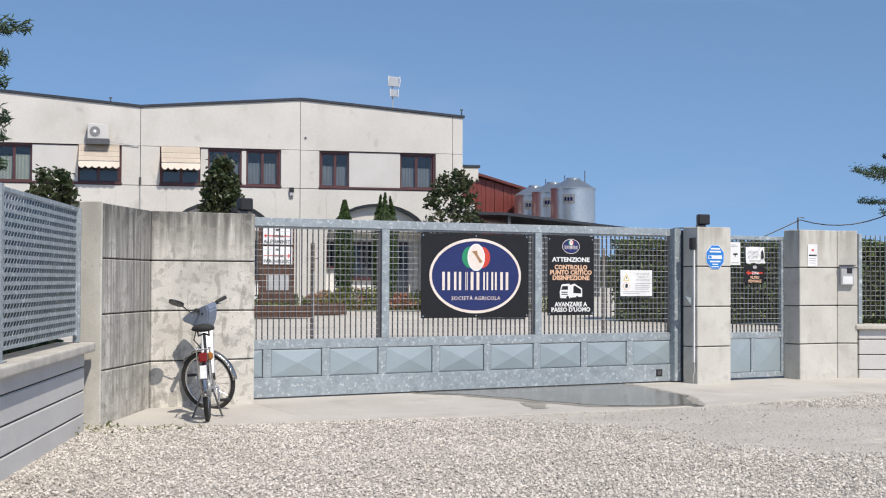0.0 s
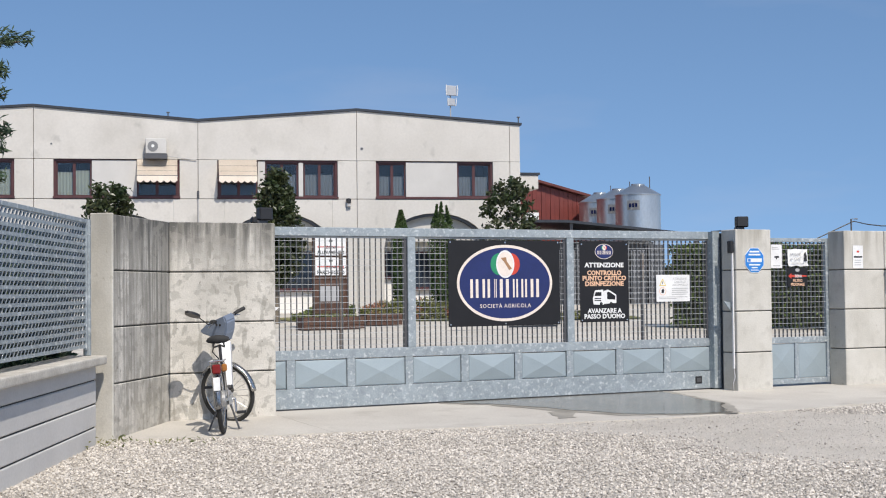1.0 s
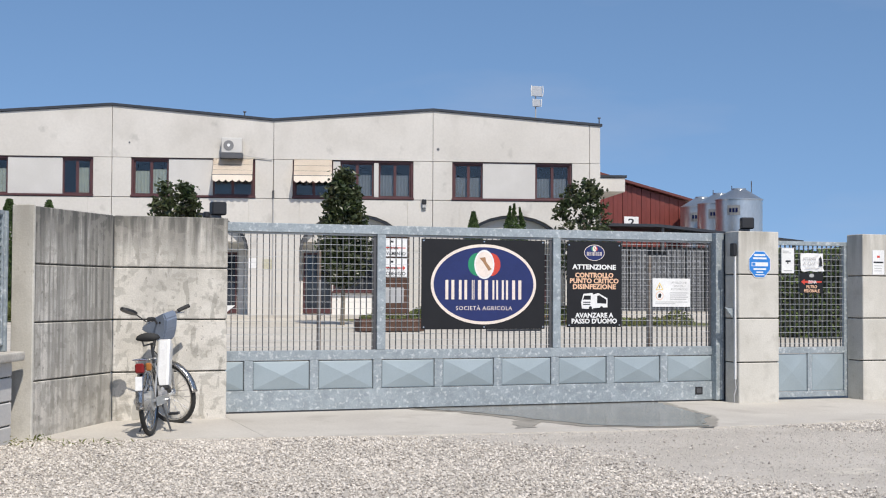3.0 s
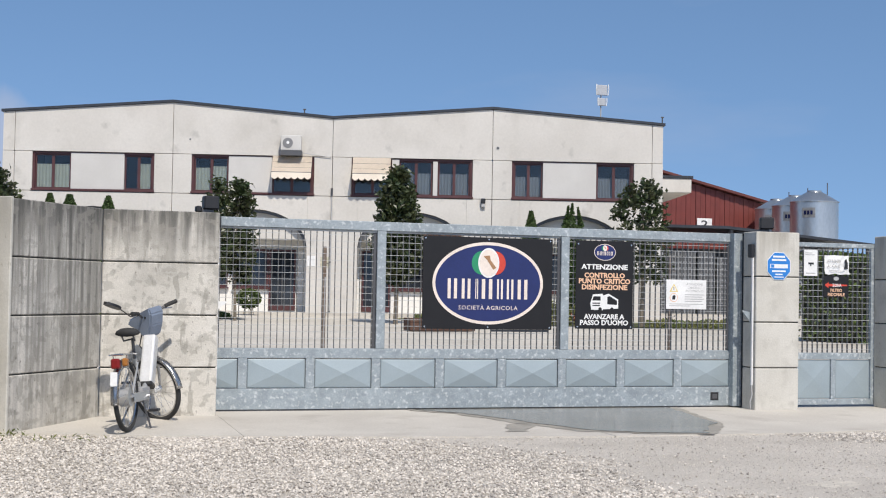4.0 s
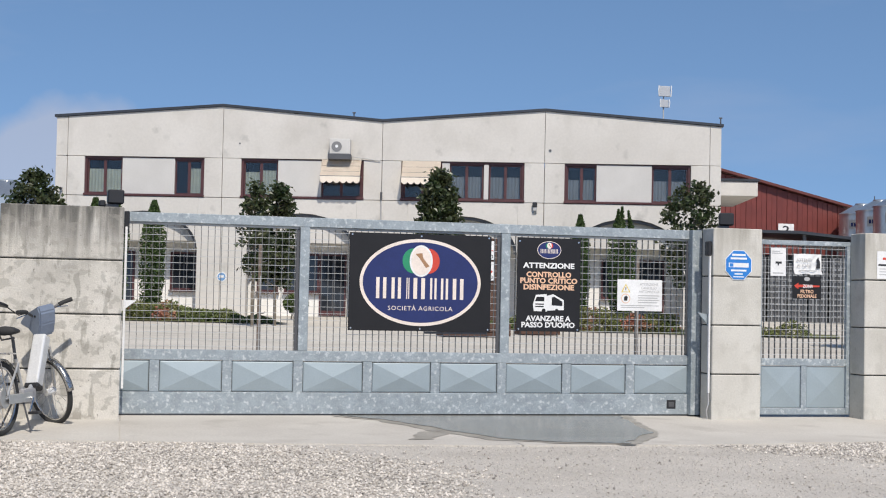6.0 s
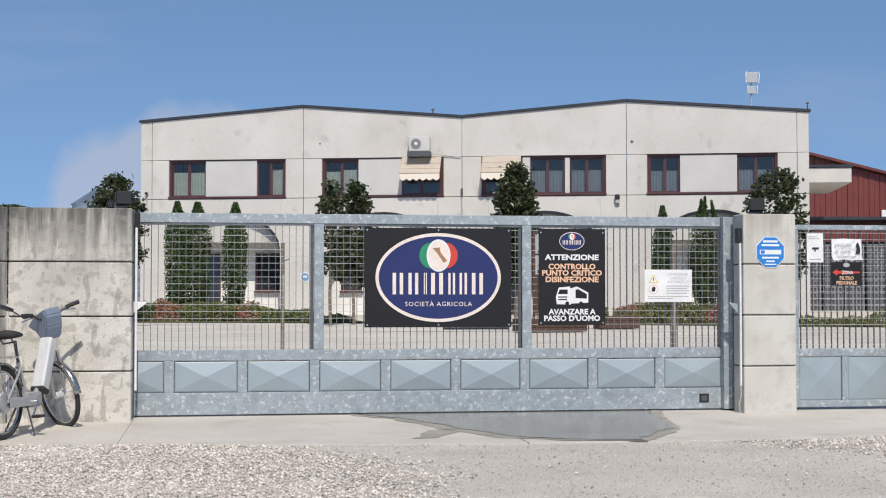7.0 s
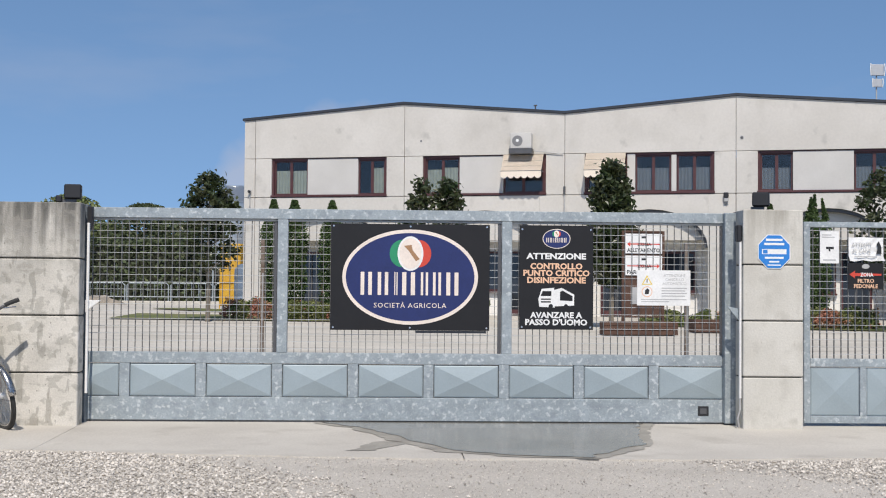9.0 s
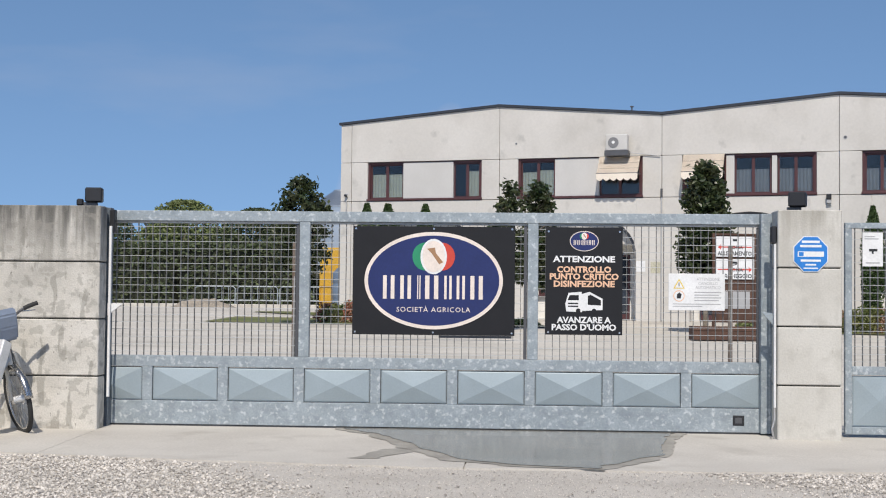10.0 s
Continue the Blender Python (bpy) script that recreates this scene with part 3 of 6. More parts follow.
TOP = [(0, 6.86), (5.42, 7.28), (10.61, 6.86), (15.81, 7.28), (HL, 6.86)]
WIN = [(0.95, 4.86), (6.06, 10.02), (11.23, 15.17), (16.45, 20.45)]
ARCH = [(u0 + u1) / 2 + 0.02 for u0, u1 in WIN]
Z_SILL, Z_HEAD, Z_SPRING, AR, Z_ARCH = 4.34, 5.62, 2.70, 1.76, 3.88


def roof_z(u):
    for (a, za), (b, zb) in zip(TOP, TOP[1:]):
        if a <= u <= b:
            return za + (zb - za) * (u - a) / (b - a)


JX = [0.38, 5.45, 10.61, 15.81, 21.04]


def slab_edges(a, b):
    cuts = sorted({a, b, *[j for j in JX if a < j < b]})
    return list(zip(cuts, cuts[1:]))


J = 0.008
bm = bmesh.new()
box(bm, 0.03, HL - 0.03, 0.10, 0.30, Z_HEAD + 0.05, 6.82)
part("backing", bm, FACADE_JOINT, house)
for a, b in slab_edges(0, HL):
    pts = [(a + J, Z_HEAD + J), (b - J, Z_HEAD + J), (b - J, roof_z(b - J))]
    pts += [(t, z) for t, z in TOP[::-1] if a < t < b] + [(a + J, roof_z(a + J))]
    part("wall_slab", prism(bmesh.new(), pts, 0.0, 0.30), FACADE, house)
cuts = [0.0] + [v for w in WIN for v in w] + [HL]
for a, b in zip(cuts[::2], cuts[1::2]):
    for c, e in slab_edges(a, b):
        part("wall_slab", box(bmesh.new(), c + (J if c in JX else 0), e - (J if e in JX else 0), 0.0, 0.30, Z_SILL + J, Z_HEAD - J, 0.01), FACADE, house)
# ground floor: piers, arch heads and the slab over them
SEG = 14
edge = [0.0] + [v for c in ARCH for v in (c - AR, c + AR)] + [HL]
for a, b in zip(edge[::2], edge[1::2]):
    for c, e in slab_edges(a, b):
        part("pier", box(bmesh.new(), c + (J if c in JX else 0), e - (J if e in JX else 0), 0.0, 0.45, -0.2, Z_SILL - J, 0.01), FACADE, house)
for c in ARCH:
    bm = bmesh.new()
    for i in range(SEG):
        t0, t1 = math.pi * i / SEG, math.pi * (i + 1) / SEG
        p0 = (c - AR * math.cos(t0), Z_SPRING + (Z_ARCH - Z_SPRING) * math.sin(t0))
        p1 = (c - AR * math.cos(t1), Z_SPRING + (Z_ARCH - Z_SPRING) * math.sin(t1))
        prism(bm, [p0, p1, (p1[0], Z_SILL - J), (p0[0], Z_SILL - J)], 0.0, 0.45)
    bmesh.ops.remove_doubles(bm, verts=bm.verts, dist=0.0005)
    part("arch_head", bm, FACADE, house)
# body behind, roof
bm = bmesh.new()
box(bm, 0.05, 0.3, 0.3, 14, -0.2, 6.8)
box(bm, HL - 0.3, HL - 0.0, 0.3, 14, -0.2, 6.8)
box(bm, 0.3, HL - 0.3, 13.7, 14, -0.2, 6.8)
part("side_wall", bm, FACADE, house)
bm = bmesh.new()
prism(bm, [(u, z + 0.02) for u, z in TOP] + [(u, z - 0.12) for u, z in TOP[::-1]], 0.31, 14)
part("roof", bm, TRIM, house)
bm = bmesh.new()
prism(bm, [(-0.06, 6.87)] + [(u, z + 0.01) for u, z in TOP[1:-1]] + [(HL + 0.06, 6.87), (HL + 0.06, 6.95)] + [(u, z + 0.09) for u, z in TOP[::-1][1:-1]] + [(-0.06, 6.95)], -0.05, 0.3)
part("flashing", bm, TRIM, house, "thin dark metal roof edge")

def on_house(e):
    """Turns a place on the facade (along, out, up) into the world."""
    e.matrix_basis = house.matrix_basis @ e.matrix_basis
    return e


# upper windows: each bay has a red frame with its own leaves
def leaf(w, u0, u1, z0, z1, y=0.13, f=0.045):
    """One window leaf: red frame and glass."""
    bm = bmesh.new()
    box(bm, u0, u1, y, y + 0.05, z0, z0 + f)
    box(bm, u0, u1, y, y + 0.05, z1 - f, z1)
    box(bm, u0, u0 + f, y, y + 0.05, z0 + f, z1 - f)
    box(bm, u1 - f, u1, y, y + 0.05, z0 + f, z1 - f)
    fr = part("leaf_frame", bm, RED, w)
    g = part("pane", box(bmesh.new(), u0 + f, u1 - f, y + 0.02, y + 0.026, z0 + f, z1 - f), GLASS, w)
    g.visible_shadow = False
    return fr


def upper_window(u0, u1, leaves, whites, blinds, light_mullions=()):
    w = new("window")
    w.parent = house
    bm = bmesh.new()
    box(bm, u0 + 0.002, u1 - 0.002, 0.07, 0.24, Z_SILL + 0.004, Z_SILL + 0.085)
    box(bm, u0 + 0.002, u1 - 0.002, 0.07, 0.24, Z_HEAD - 0.075, Z_HEAD - 0.004)
    box(bm, u0 + 0.002, u0 + 0.075, 0.07, 0.24, Z_SILL + 0.085, Z_HEAD - 0.075)
    box(bm, u1 - 0.075, u1 - 0.002, 0.07, 0.24, Z_SILL + 0.085, Z_HEAD - 0.075)
    part("window_frame", bm, RED, w, "dark red window frame")
    part("window_sill", box(bmesh.new(), u0 - 0.02, u1 + 0.02, -0.035, 0.068, Z_SILL + 0.01, Z_SILL + 0.075, 0.008), RED, w)
    za, zb = Z_SILL + 0.088, Z_HEAD - 0.078
    for a, b in leaves:
        leaf(w, a, b, za, zb)
    for a, b in whites:
        part("white_panel", box(bmesh.new(), a, b, 0.05, 0.22, za - 0.005, zb + 0.045, 0.006), WHITE, w, "plain white infill panel")
    for a, b in light_mullions:
        part("mullion", box(bmesh.new(), a, b, 0.06, 0.23, za, zb, 0.006), WHITE, w)
    for a, b, lo, hi, cloth in blinds:
        bm = bmesh.new()
        n = max(3, int((b - a) / 0.05))
        top = [bm.verts.new((a + (b - a) * i / n, 0.26 + 0.02 * (i % 2), za + (zb - za) * hi)) for i in range(n + 1)]
        bot = [bm.verts.new((a + (b - a) * i / n, 0.26 + 0.02 * (i % 2), za + (zb - za) * lo)) for i in range(n + 1)]
        for i in range(n):
            bm.faces.new((bot[i], bot[i + 1], top[i + 1], top[i]))
        part("curtain", bm, cloth, w, "gathered curtain behind the glass")
    # added box behind the panes, coloured dark to pass for an unlit room
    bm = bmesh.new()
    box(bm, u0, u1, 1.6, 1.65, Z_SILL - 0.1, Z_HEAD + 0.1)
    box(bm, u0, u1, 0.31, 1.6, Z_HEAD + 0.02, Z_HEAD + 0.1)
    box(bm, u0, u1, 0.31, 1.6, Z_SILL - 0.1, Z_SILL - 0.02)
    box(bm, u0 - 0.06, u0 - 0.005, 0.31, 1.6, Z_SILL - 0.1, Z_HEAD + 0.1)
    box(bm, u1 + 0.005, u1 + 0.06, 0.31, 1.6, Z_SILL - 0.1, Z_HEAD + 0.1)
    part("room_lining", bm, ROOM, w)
    return w


upper_window(*WIN[0], [(1.03, 1.60), (1.60, 2.17), (3.90, 4.35), (4.35, 4.78)], [(2.18, 3.89)], [(1.05, 2.15, 0.0, 0.72, BLIND), (4.36, 4.74, 0.0, 0.78, BLIND)])
upper_window(*WIN[1], [(6.14, 6.70), (6.70, 7.24), (8.67, 9.30), (9.30, 9.94)], [(7.25, 8.66)], [(6.16, 6.68, 0.0, 0.70, BLIND), (6.72, 7.20, 0.0, 0.75, BLIND)])
upper_window(*WIN[2], [(11.31, 11.92), (11.92, 12.53), (12.79, 13.33), (13.33, 13.86), (14.05, 14.57), (14.57, 15.09)], [(12.54, 12.78)], [(12.82, 13.84, 0.0, 0.66, GREY_BLIND), (14.08, 15.06, 0.0, 0.66, GREY_BLIND)], [(13.88, 14.03)])
upper_window(*WIN[3], [(16.53, 17.0), (17.0, 17.46), (19.24, 19.80), (19.80, 20.37)], [(17.47, 19.22)], [(16.56, 17.44, 0.0, 0.62, GREY_BLIND), (19.27, 20.34, 0.0, 0.62, GREY_BLIND)])


def awning(u0, u1, label):
    """A fixed striped canopy with scalloped valance, over one window."""
    e = on_house(thing("awning", label, "awning", group="window awnings"))
    drop, out = 0.56, 0.46
    zt = Z_HEAD + 0.0
    for i in range(3):
        bm = bmesh.new()
        t0, t1 = i / 3, (i + 1) / 3 - 0.012
        P = lambda t, u: (u, -0.02 - out * t, zt - drop * t - 0.03 * math.sin(math.pi * t))
        vs = [bm.verts.new(P(t0, u0)), bm.verts.new(P(t0, u1)), bm.verts.new(P(t1, u1)), bm.verts.new(P(t1, u0))]
        bm.faces.new(vs)
        bmesh.ops.solidify(bm, geom=bm.faces[:], thickness=0.012)
        part("canvas_strip", bm, AWN, e)
    bm = bmesh.new()
    n = 6
    pts = [(u1, zt - drop - 0.01), (u0, zt - drop - 0.01)]
    for i in range(n * 6 + 1):
        t = i / (n * 6)
        pts.append((u0 + (u1 - u0) * t, zt - drop - 0.16 - 0.07 * abs(math.sin(math.pi * n * t))))
    prism(bm, pts, -0.485, -0.475)
    part("valance", bm, AWN, e, "scalloped cream valance")
    for u in (u0, u1):
        bm = bmesh.new()
        tube(bm, [(u, -0.02, zt - drop), (u, -0.47, zt - drop)], 0.015, 6)
        part("arm", bm, STEEL_DARK, e)
    bm = bmesh.new()
    tube(bm, [(u0, -0.472, zt - drop), (u1, -0.472, zt - drop)], 0.014, 6)
    part("front_bar", bm, STEEL_DARK, e)
    return e


AWN = mat("cream striped canvas", (0.82, 0.73, 0.62), (0.76, 0.67, 0.56), rough=0.9, scale=2, fine=30, bump=0.05, fine_mix=0.05)
awning(8.68, 9.95, "faded cream scalloped awning over an office window")
awning(11.27, 12.50, "faded cream scalloped awning over an office window")

# portico behind the arches
LIME = mat("white lime paint", (0.80, 0.785, 0.75), (0.74, 0.725, 0.69), rough=0.9, scale=0.8, fine=20, bump=0.06, fine_mix=0.03)
layer(LIME, (0.45, 0.43, 0.39), (1.2, 1.2, 1.6), 1.2, 0.56, 0.72, 0.4, 1.1, 0.55)
V = 1.28
FLOOR = 0.56
bm = bmesh.new()
box(bm, 0.3, HL - 0.3, V, V + 0.2, FLOOR - 0.3, 4.2)
part("portico_wall", bm, LIME, house)
part("portico_ceiling", box(bmesh.new(), 0.3, HL - 0.3, 0.46, V - 0.004, 2.96, 3.1), FACADE, house)
part("portico_floor", box(bmesh.new(), 0.0, HL, -0.05, V - 0.004, FLOOR - 0.4, FLOOR), APRON, house)
for c in ARCH:
    bm = bmesh.new()
    pts = []
    r = AR - 0.12
    zt = Z_ARCH - 0.10
    pts = [(c + r, 2.94), (c - r, 2.94)]
    for i in range(SEG + 1):
        t = math.pi * i / SEG
        z = Z_SPRING + (zt - Z_SPRING) * math.sin(t)
        if z > 2.945:
            pts.append((c - r * math.cos(t), z))
    prism(bm, pts, 0.30, 0.42)
    part("tympanum", bm, FACADE, house)
    # added dark ring, standing for the shaded reveal round the tympanum
    bm = bmesh.new()
    for i in range(SEG * 2):
        t0, t1 = math.pi * i / SEG / 2, math.pi * (i + 1) / SEG / 2
        q = []
        for rr, zz, t in ((AR - 0.002, Z_ARCH - 0.002, t0), (AR - 0.002, Z_ARCH - 0.002, t1), (AR - 0.11, Z_ARCH - 0.10, t1), (AR - 0.11, Z_ARCH - 0.10, t0)):
            q.append((c - rr * math.cos(t), Z_SPRING + (zz - Z_SPRING) * math.sin(t)))
        prism(bm, q, 0.10, 0.29)
    part("reveal_shade_ring", bm, STEEL_DARK, house, "dark grey ring painted as shade in the arch reveal")


def grille_window(u0, u1, z0, z1, door=False):
    w = new("door" if door else "window")
    w.parent = house
    y = V - 0.05
    bm = bmesh.new()
    f = 0.06
    box(bm, u0, u1, y - 0.02, y + 0.045, z1 - f, z1)
    box(bm, u0, u0 + f, y - 0.02, y + 0.045, z0, z1 - f)
    box(bm, u1 - f, u1, y - 0.02, y + 0.045, z0, z1 - f)
    box(bm, u0 + f, u1 - f, y - 0.02, y + 0.045, z0, z0 + (0.16 if door else f))
    part("frame", bm, RED, w, "dark red frame")
    part("pane", box(bmesh.new(), u0 + f, u1 - f, y + 0.02, y + 0.03, z0 + f, z1 - f), PANE_DARK, w)
    bm = bmesh.new()
    n = max(2, round((u1 - u0) / 0.5))
    for i in range(1, n):
        u = u0 + (u1 - u0) * i / n
        box(bm, u - 0.02, u + 0.02, y - 0.015, y + 0.018, z0 + f, z1 - f)
    part("mullion", bm, STEEL_DARK, w)
    if not door:
        part("sill", box(bmesh.new(), u0 - 0.04, u1 + 0.04, y - 0.09, y + 0.04, z0 - 0.06, z0 - 0.004, 0.01), RED, w)
    return w


PANE_DARK = mat("dark glazing", (0.022, 0.026, 0.034), (0.03, 0.034, 0.042), rough=0.08, scale=1, fine=5, bump=0, fine_mix=0.1, spec=0.6)
grille_window(1.55, 2.35, 0.62, 2.6, True)
grille_window(3.55, 4.45, 1.35, 2.6)
grille_window(6.45, 7.15, 1.35, 2.62)
grille_window(7.35, 8.50, 1.35, 2.62)
grille_window(8.52, 9.40, 0.60, 2.62, True)
grille_window(11.60, 12.55, 0.60, 2.62, True)
grille_window(12.60, 14.55, 1.35, 2.62)
grille_window(16.9, 17.35, 1.75, 2.62)
grille_window(17.75, 18.75, 1.35, 2.62)
grille_window(18.9, 19.8, 0.60, 2.62, True)

# things on the facade


ac = on_house(thing("air_conditioner", "white outdoor air conditioner unit on the facade", "air conditioner", 9.28, -0.02, 5.60))
part("tray", box(bmesh.new(), -0.37, 0.36, -0.38, -0.01, 0.0, 0.17, 0.01), STEEL_DARK, ac, "dark support tray")
part("body", box(bmesh.new(), -0.33, 0.33, -0.34, -0.03, 0.175, 0.66, 0.015), WHITE, ac)
bm = bmesh.new()
disc_pts = [(-0.10 + 0.165 * math.cos(t * math.pi / 12), 0.41 + 0.165 * math.sin(t * math.pi / 12)) for t in range(24)]
prism(bm, disc_pts, -0.352, -0.341)
part("fan_grille", bm, plain("dark fan grille", (0.20, 0.20, 0.205), 0.6), ac)
bm = bmesh.new()
prism(bm, [(-0.10 + 0.05 * math.cos(t * math.pi / 6), 0.42 + 0.05 * math.sin(t * math.pi / 6)) for t in range(12)], -0.358, -0.353)
part("fan_hub", bm, SIGN_WHITE, ac)
bm = bmesh.new()
tube(bm, [(0.33, -0.10, 0.12), (0.7, -0.03, 0.08), (1.28, -0.015, 0.0)], 0.014, 6)
part("pipe", bm, SIGN_GREY, ac)

lamp = on_house(thing("wall_lamp", "dark outdoor wall lamp on the facade", "lamp", 15.52, -0.02, 4.02))
part("back_plate", box(bmesh.new(), -0.07, 0.07, -0.03, 0.0, 0, 0.36, 0.01), SIGN_GREY, lamp)
part("shade", box(bmesh.new(), -0.075, 0.075, -0.11, -0.031, 0.18, 0.34, 0.02), BLACK, lamp)
part("glass", box(bmesh.new(), -0.06, 0.06, -0.09, -0.034, 0.06, 0.176, 0.015), SIGN_GREY, lamp)
bl = on_house(thing("round_sign", "small round pale blue sign on a pier", "sign", 5.52, -0.012, 1.79))
bm = bmesh.new()
prism(bm, [(0.16 * math.cos(t * math.pi / 12), 0.16 * math.sin(t * math.pi / 12)) for t in range(24)], 0, 0.01)
part("plate", bm, SIGN_WHITE, bl)
bm = bmesh.new()
prism(bm, [(0.13 * math.cos(t * math.pi / 12), 0.13 * math.sin(t * math.pi / 12)) for t in range(24)], -0.003, -0.0005)
part("disc", bm, plain("faded blue enamel", (0.16, 0.32, 0.56), 0.6), bl)
part("bar", box(bmesh.new(), -0.07, 0.07, -0.006, -0.0035, -0.02, 0.05), SIGN_WHITE, bl)
yl = on_house(thing("wall_notice", "small pale yellow notice on a pier", "sign", 10.45, -0.008, 2.2))
part("plate", box(bmesh.new(), -0.17, 0.17, 0, 0.006, -0.17, 0.17), mat("pale yellow paper", (0.58, 0.55, 0.42), rough=0.8, bump=0), yl)
nt = on_house(thing("wall_notice", "small white notice on a pier", "sign", 9.98, -0.008, 2.2))
part("plate", box(bmesh.new(), -0.14, 0.14, 0, 0.006, -0.13, 0.2), SIGN_WHITE, nt)
for u, z, r in ((15.98, 6.02, 0.04), (6.0, 6.1, 0.025)):
    v = on_house(thing("wall_vent", "small round vent hole in the facade", "vent", u, -0.006, z))
    bm = bmesh.new()
    prism(bm, [(r * 1.5 * math.cos(t * math.pi / 8), r * 1.5 * math.sin(t * math.pi / 8)) for t in range(16)], -0.002, 0.004)
    part("rim", bm, SIGN_GREY, v)
    bm = bmesh.new()
    prism(bm, [(r * math.cos(t * math.pi / 8), r * math.sin(t * math.pi / 8)) for t in range(16)], -0.006, -0.0025)
    part("hole", bm, STEEL_DARK, v)
dp = on_house(thing("downpipe", "thin pale downpipe on the facade joint", "pipe", 10.61, -0.03, 0.6))
bm = bmesh.new()
tube(bm, [(0, 0, 0), (0, 0, 3.95)], 0.022, 8)
part("pipe", bm, SIGN_GREY, dp)
bm = bmesh.new()
tube(bm, [(0, -0.01, 3.75), (0, -0.01, 4.0)], 0.035, 8)
part("collar", bm, STEEL_DARK, dp)

# antenna on the roof
DISH = plain("pale grey dish mesh", (0.40, 0.42, 0.45), 0.6)
an = thing("roof_antenna", "white dish antennas on a thin roof mast", "antenna", 19.1, 33.8, 6.9)
bm = bmesh.new()
tube(bm, [(0, 0, 0), (0, 0, 2.3)], 0.025, 8)
part("mast", bm, SIGN_GREY, an)
for z, s, m in ((2.06, 0.82, DISH), (1.62, 0.6, DISH)):
    bm = bmesh.new()
    box(bm, -0.28 * s, 0.28 * s, -0.10, -0.06, z - 0.20 * s, z + 0.28 * s, 0.02)
    part("dish", bm, m, an)
    for sx in (-1, 1):
        bm = bmesh.new()
        tube(bm, [(sx * 0.28 * s, -0.12, z - 0.20 * s), (sx * 0.31 * s, -0.14, z + 0.05), (sx * 0.29 * s, -0.13, z + 0.30 * s)], 0.018, 6)
        part("dish_rim", bm, SIGN_WHITE, an)
bm = bmesh.new()
tube(bm, [(-0.85, 0, 0.42), (0.15, 0, 0.50)], 0.014, 6)
part("boom", bm, STEEL_DARK, an)
for x in (-0.8, -0.5, -0.2, 0.1):
    bm = bmesh.new()
    tube(bm, [(x, -0.18, 0.45), (x, 0.18, 0.45)], 0.008, 5)
    part("element", bm, STEEL_DARK, an)
bm = bmesh.new()
tube(bm, [(-0.25, 0, 0.9), (0.1, 0, 0.5)], 0.012, 5)
part("stay", bm, STEEL_DARK, an)


sc = on_house(thing("security_camera", "small white camera with conduit on the house corner", "camera", 0.22, -0.02, 4.30))
part("base", box(bmesh.new(), -0.05, 0.05, -0.03, 0.0, 0.18, 0.30, 0.01), SIGN_GREY, sc)
part("lens", box(bmesh.new(), -0.04, 0.04, -0.14, -0.031, 0.20, 0.28, 0.02), BLACK, sc)
part("conduit", box(bmesh.new(), -0.02, 0.02, -0.022, 0.0, -0.25, 0.178, 0.006), SIGN_GREY, sc)
for u, z, h in ((21.38, 6.95, 0.22), (9.66, 7.03, 0.14)):
    lr = on_house(thing("roof_rod", "short thin rod on the roof edge", "rod", u, 0.1, z - 0.03))
    bm = bmesh.new()
    tube(bm, [(0, 0, 0), (0, 0, h)], 0.022, 6)
    part("rod", bm, STEEL_DARK, lr)
    part("clip", box(bmesh.new(), -0.05, 0.05, -0.03, 0.03, h, h + 0.04, 0.005), STEEL_DARK, lr)

# ---- sliding gate ----
gate = thing("sliding_gate", "long galvanised steel sliding gate with pyramid panels and grating", "gate", 0, 0.43, 0)
GX0, GX1 = -0.75, 5.890


def gbox(name, *a, m=GALV, bevel=0.004, to=None):
    return part(name, box(bmesh.new(), *a, bevel), m, to or gate)


# added dark strip that paints the shade in the gap below the gate
gbox("under_gate_shade", GX0, GX1 - 0.03, 0.02, 0.065, 0.036, 0.047, m=STEEL_DARK, bevel=0)
gbox("top_rail", GX0, GX1 - 0.105, 0.0, 0.08, 1.882, 1.975)
gbox("mesh_strip", GX0, GX1 - 0.105, 0.03, 0.06, 1.862, 1.880, m=ROD, bevel=0.002)
gbox("middle_rail", GX0, GX1 - 0.105, 0.004, 0.076, 0.565, 0.665)
gbox("bottom_rail", GX0, GX1 - 0.105, 0.0, 0.08, 0.049, 0.258)
for x in (1.69, 3.742):
    gbox("post", x, x + 0.095, 0.003, 0.077, 0.665, 1.882)
gbox("end_post", GX1 - 0.105, GX1, -0.085, 0.08, 0.049, 1.975)


def pyramid(name, x0, x1, z0, z1, y, parent, rise=0.020):
    bm = bmesh.new()
    e = 0.010
    ring = [bm.verts.new((x, y + 0.006, z)) for x, z in ((x0, z0), (x1, z0), (x1, z1), (x0, z1))]
    r2 = [bm.verts.new((x, y, z)) for x, z in ((x0 + e, z0 + e), (x1 - e, z0 + e), (x1 - e, z1 - e), (x0 + e, z1 - e))]
    tip = bm.verts.new(((x0 + x1) / 2, y - rise, (z0 + z1) / 2))
    for i in range(4):
        j = (i + 1) % 4
        bm.faces.new((ring[i], ring[j], r2[j], r2[i]))
        bm.faces.new((r2[i], r2[j], tip))
    bm.faces.new(ring[::-1])
    bmesh.ops.recalc_face_normals(bm, faces=bm.faces)
    return part(name, bm, PANEL, parent)


PITCH = 0.6898
_px = [5.791 - PITCH * k for k in range(10)]
for k, x1 in enumerate(_px):
    x0 = x1 - 0.597
    x0 = max(x0, GX0)
    # near-black sheet paints the shade in the narrow gap round the panel
    gbox("shadow_gap", x0, x1, 0.034, 0.040, 0.262, 0.561, m=JOINT, bevel=0)
    pyramid("panel", x0 + 0.005, x1 - 0.005, 0.266, 0.557, 0.014, gate, 0.028)
    if x0 > GX0:
        gbox("stile", x0 - 0.0928, x0, 0.006, 0.074, 0.258, 0.565)

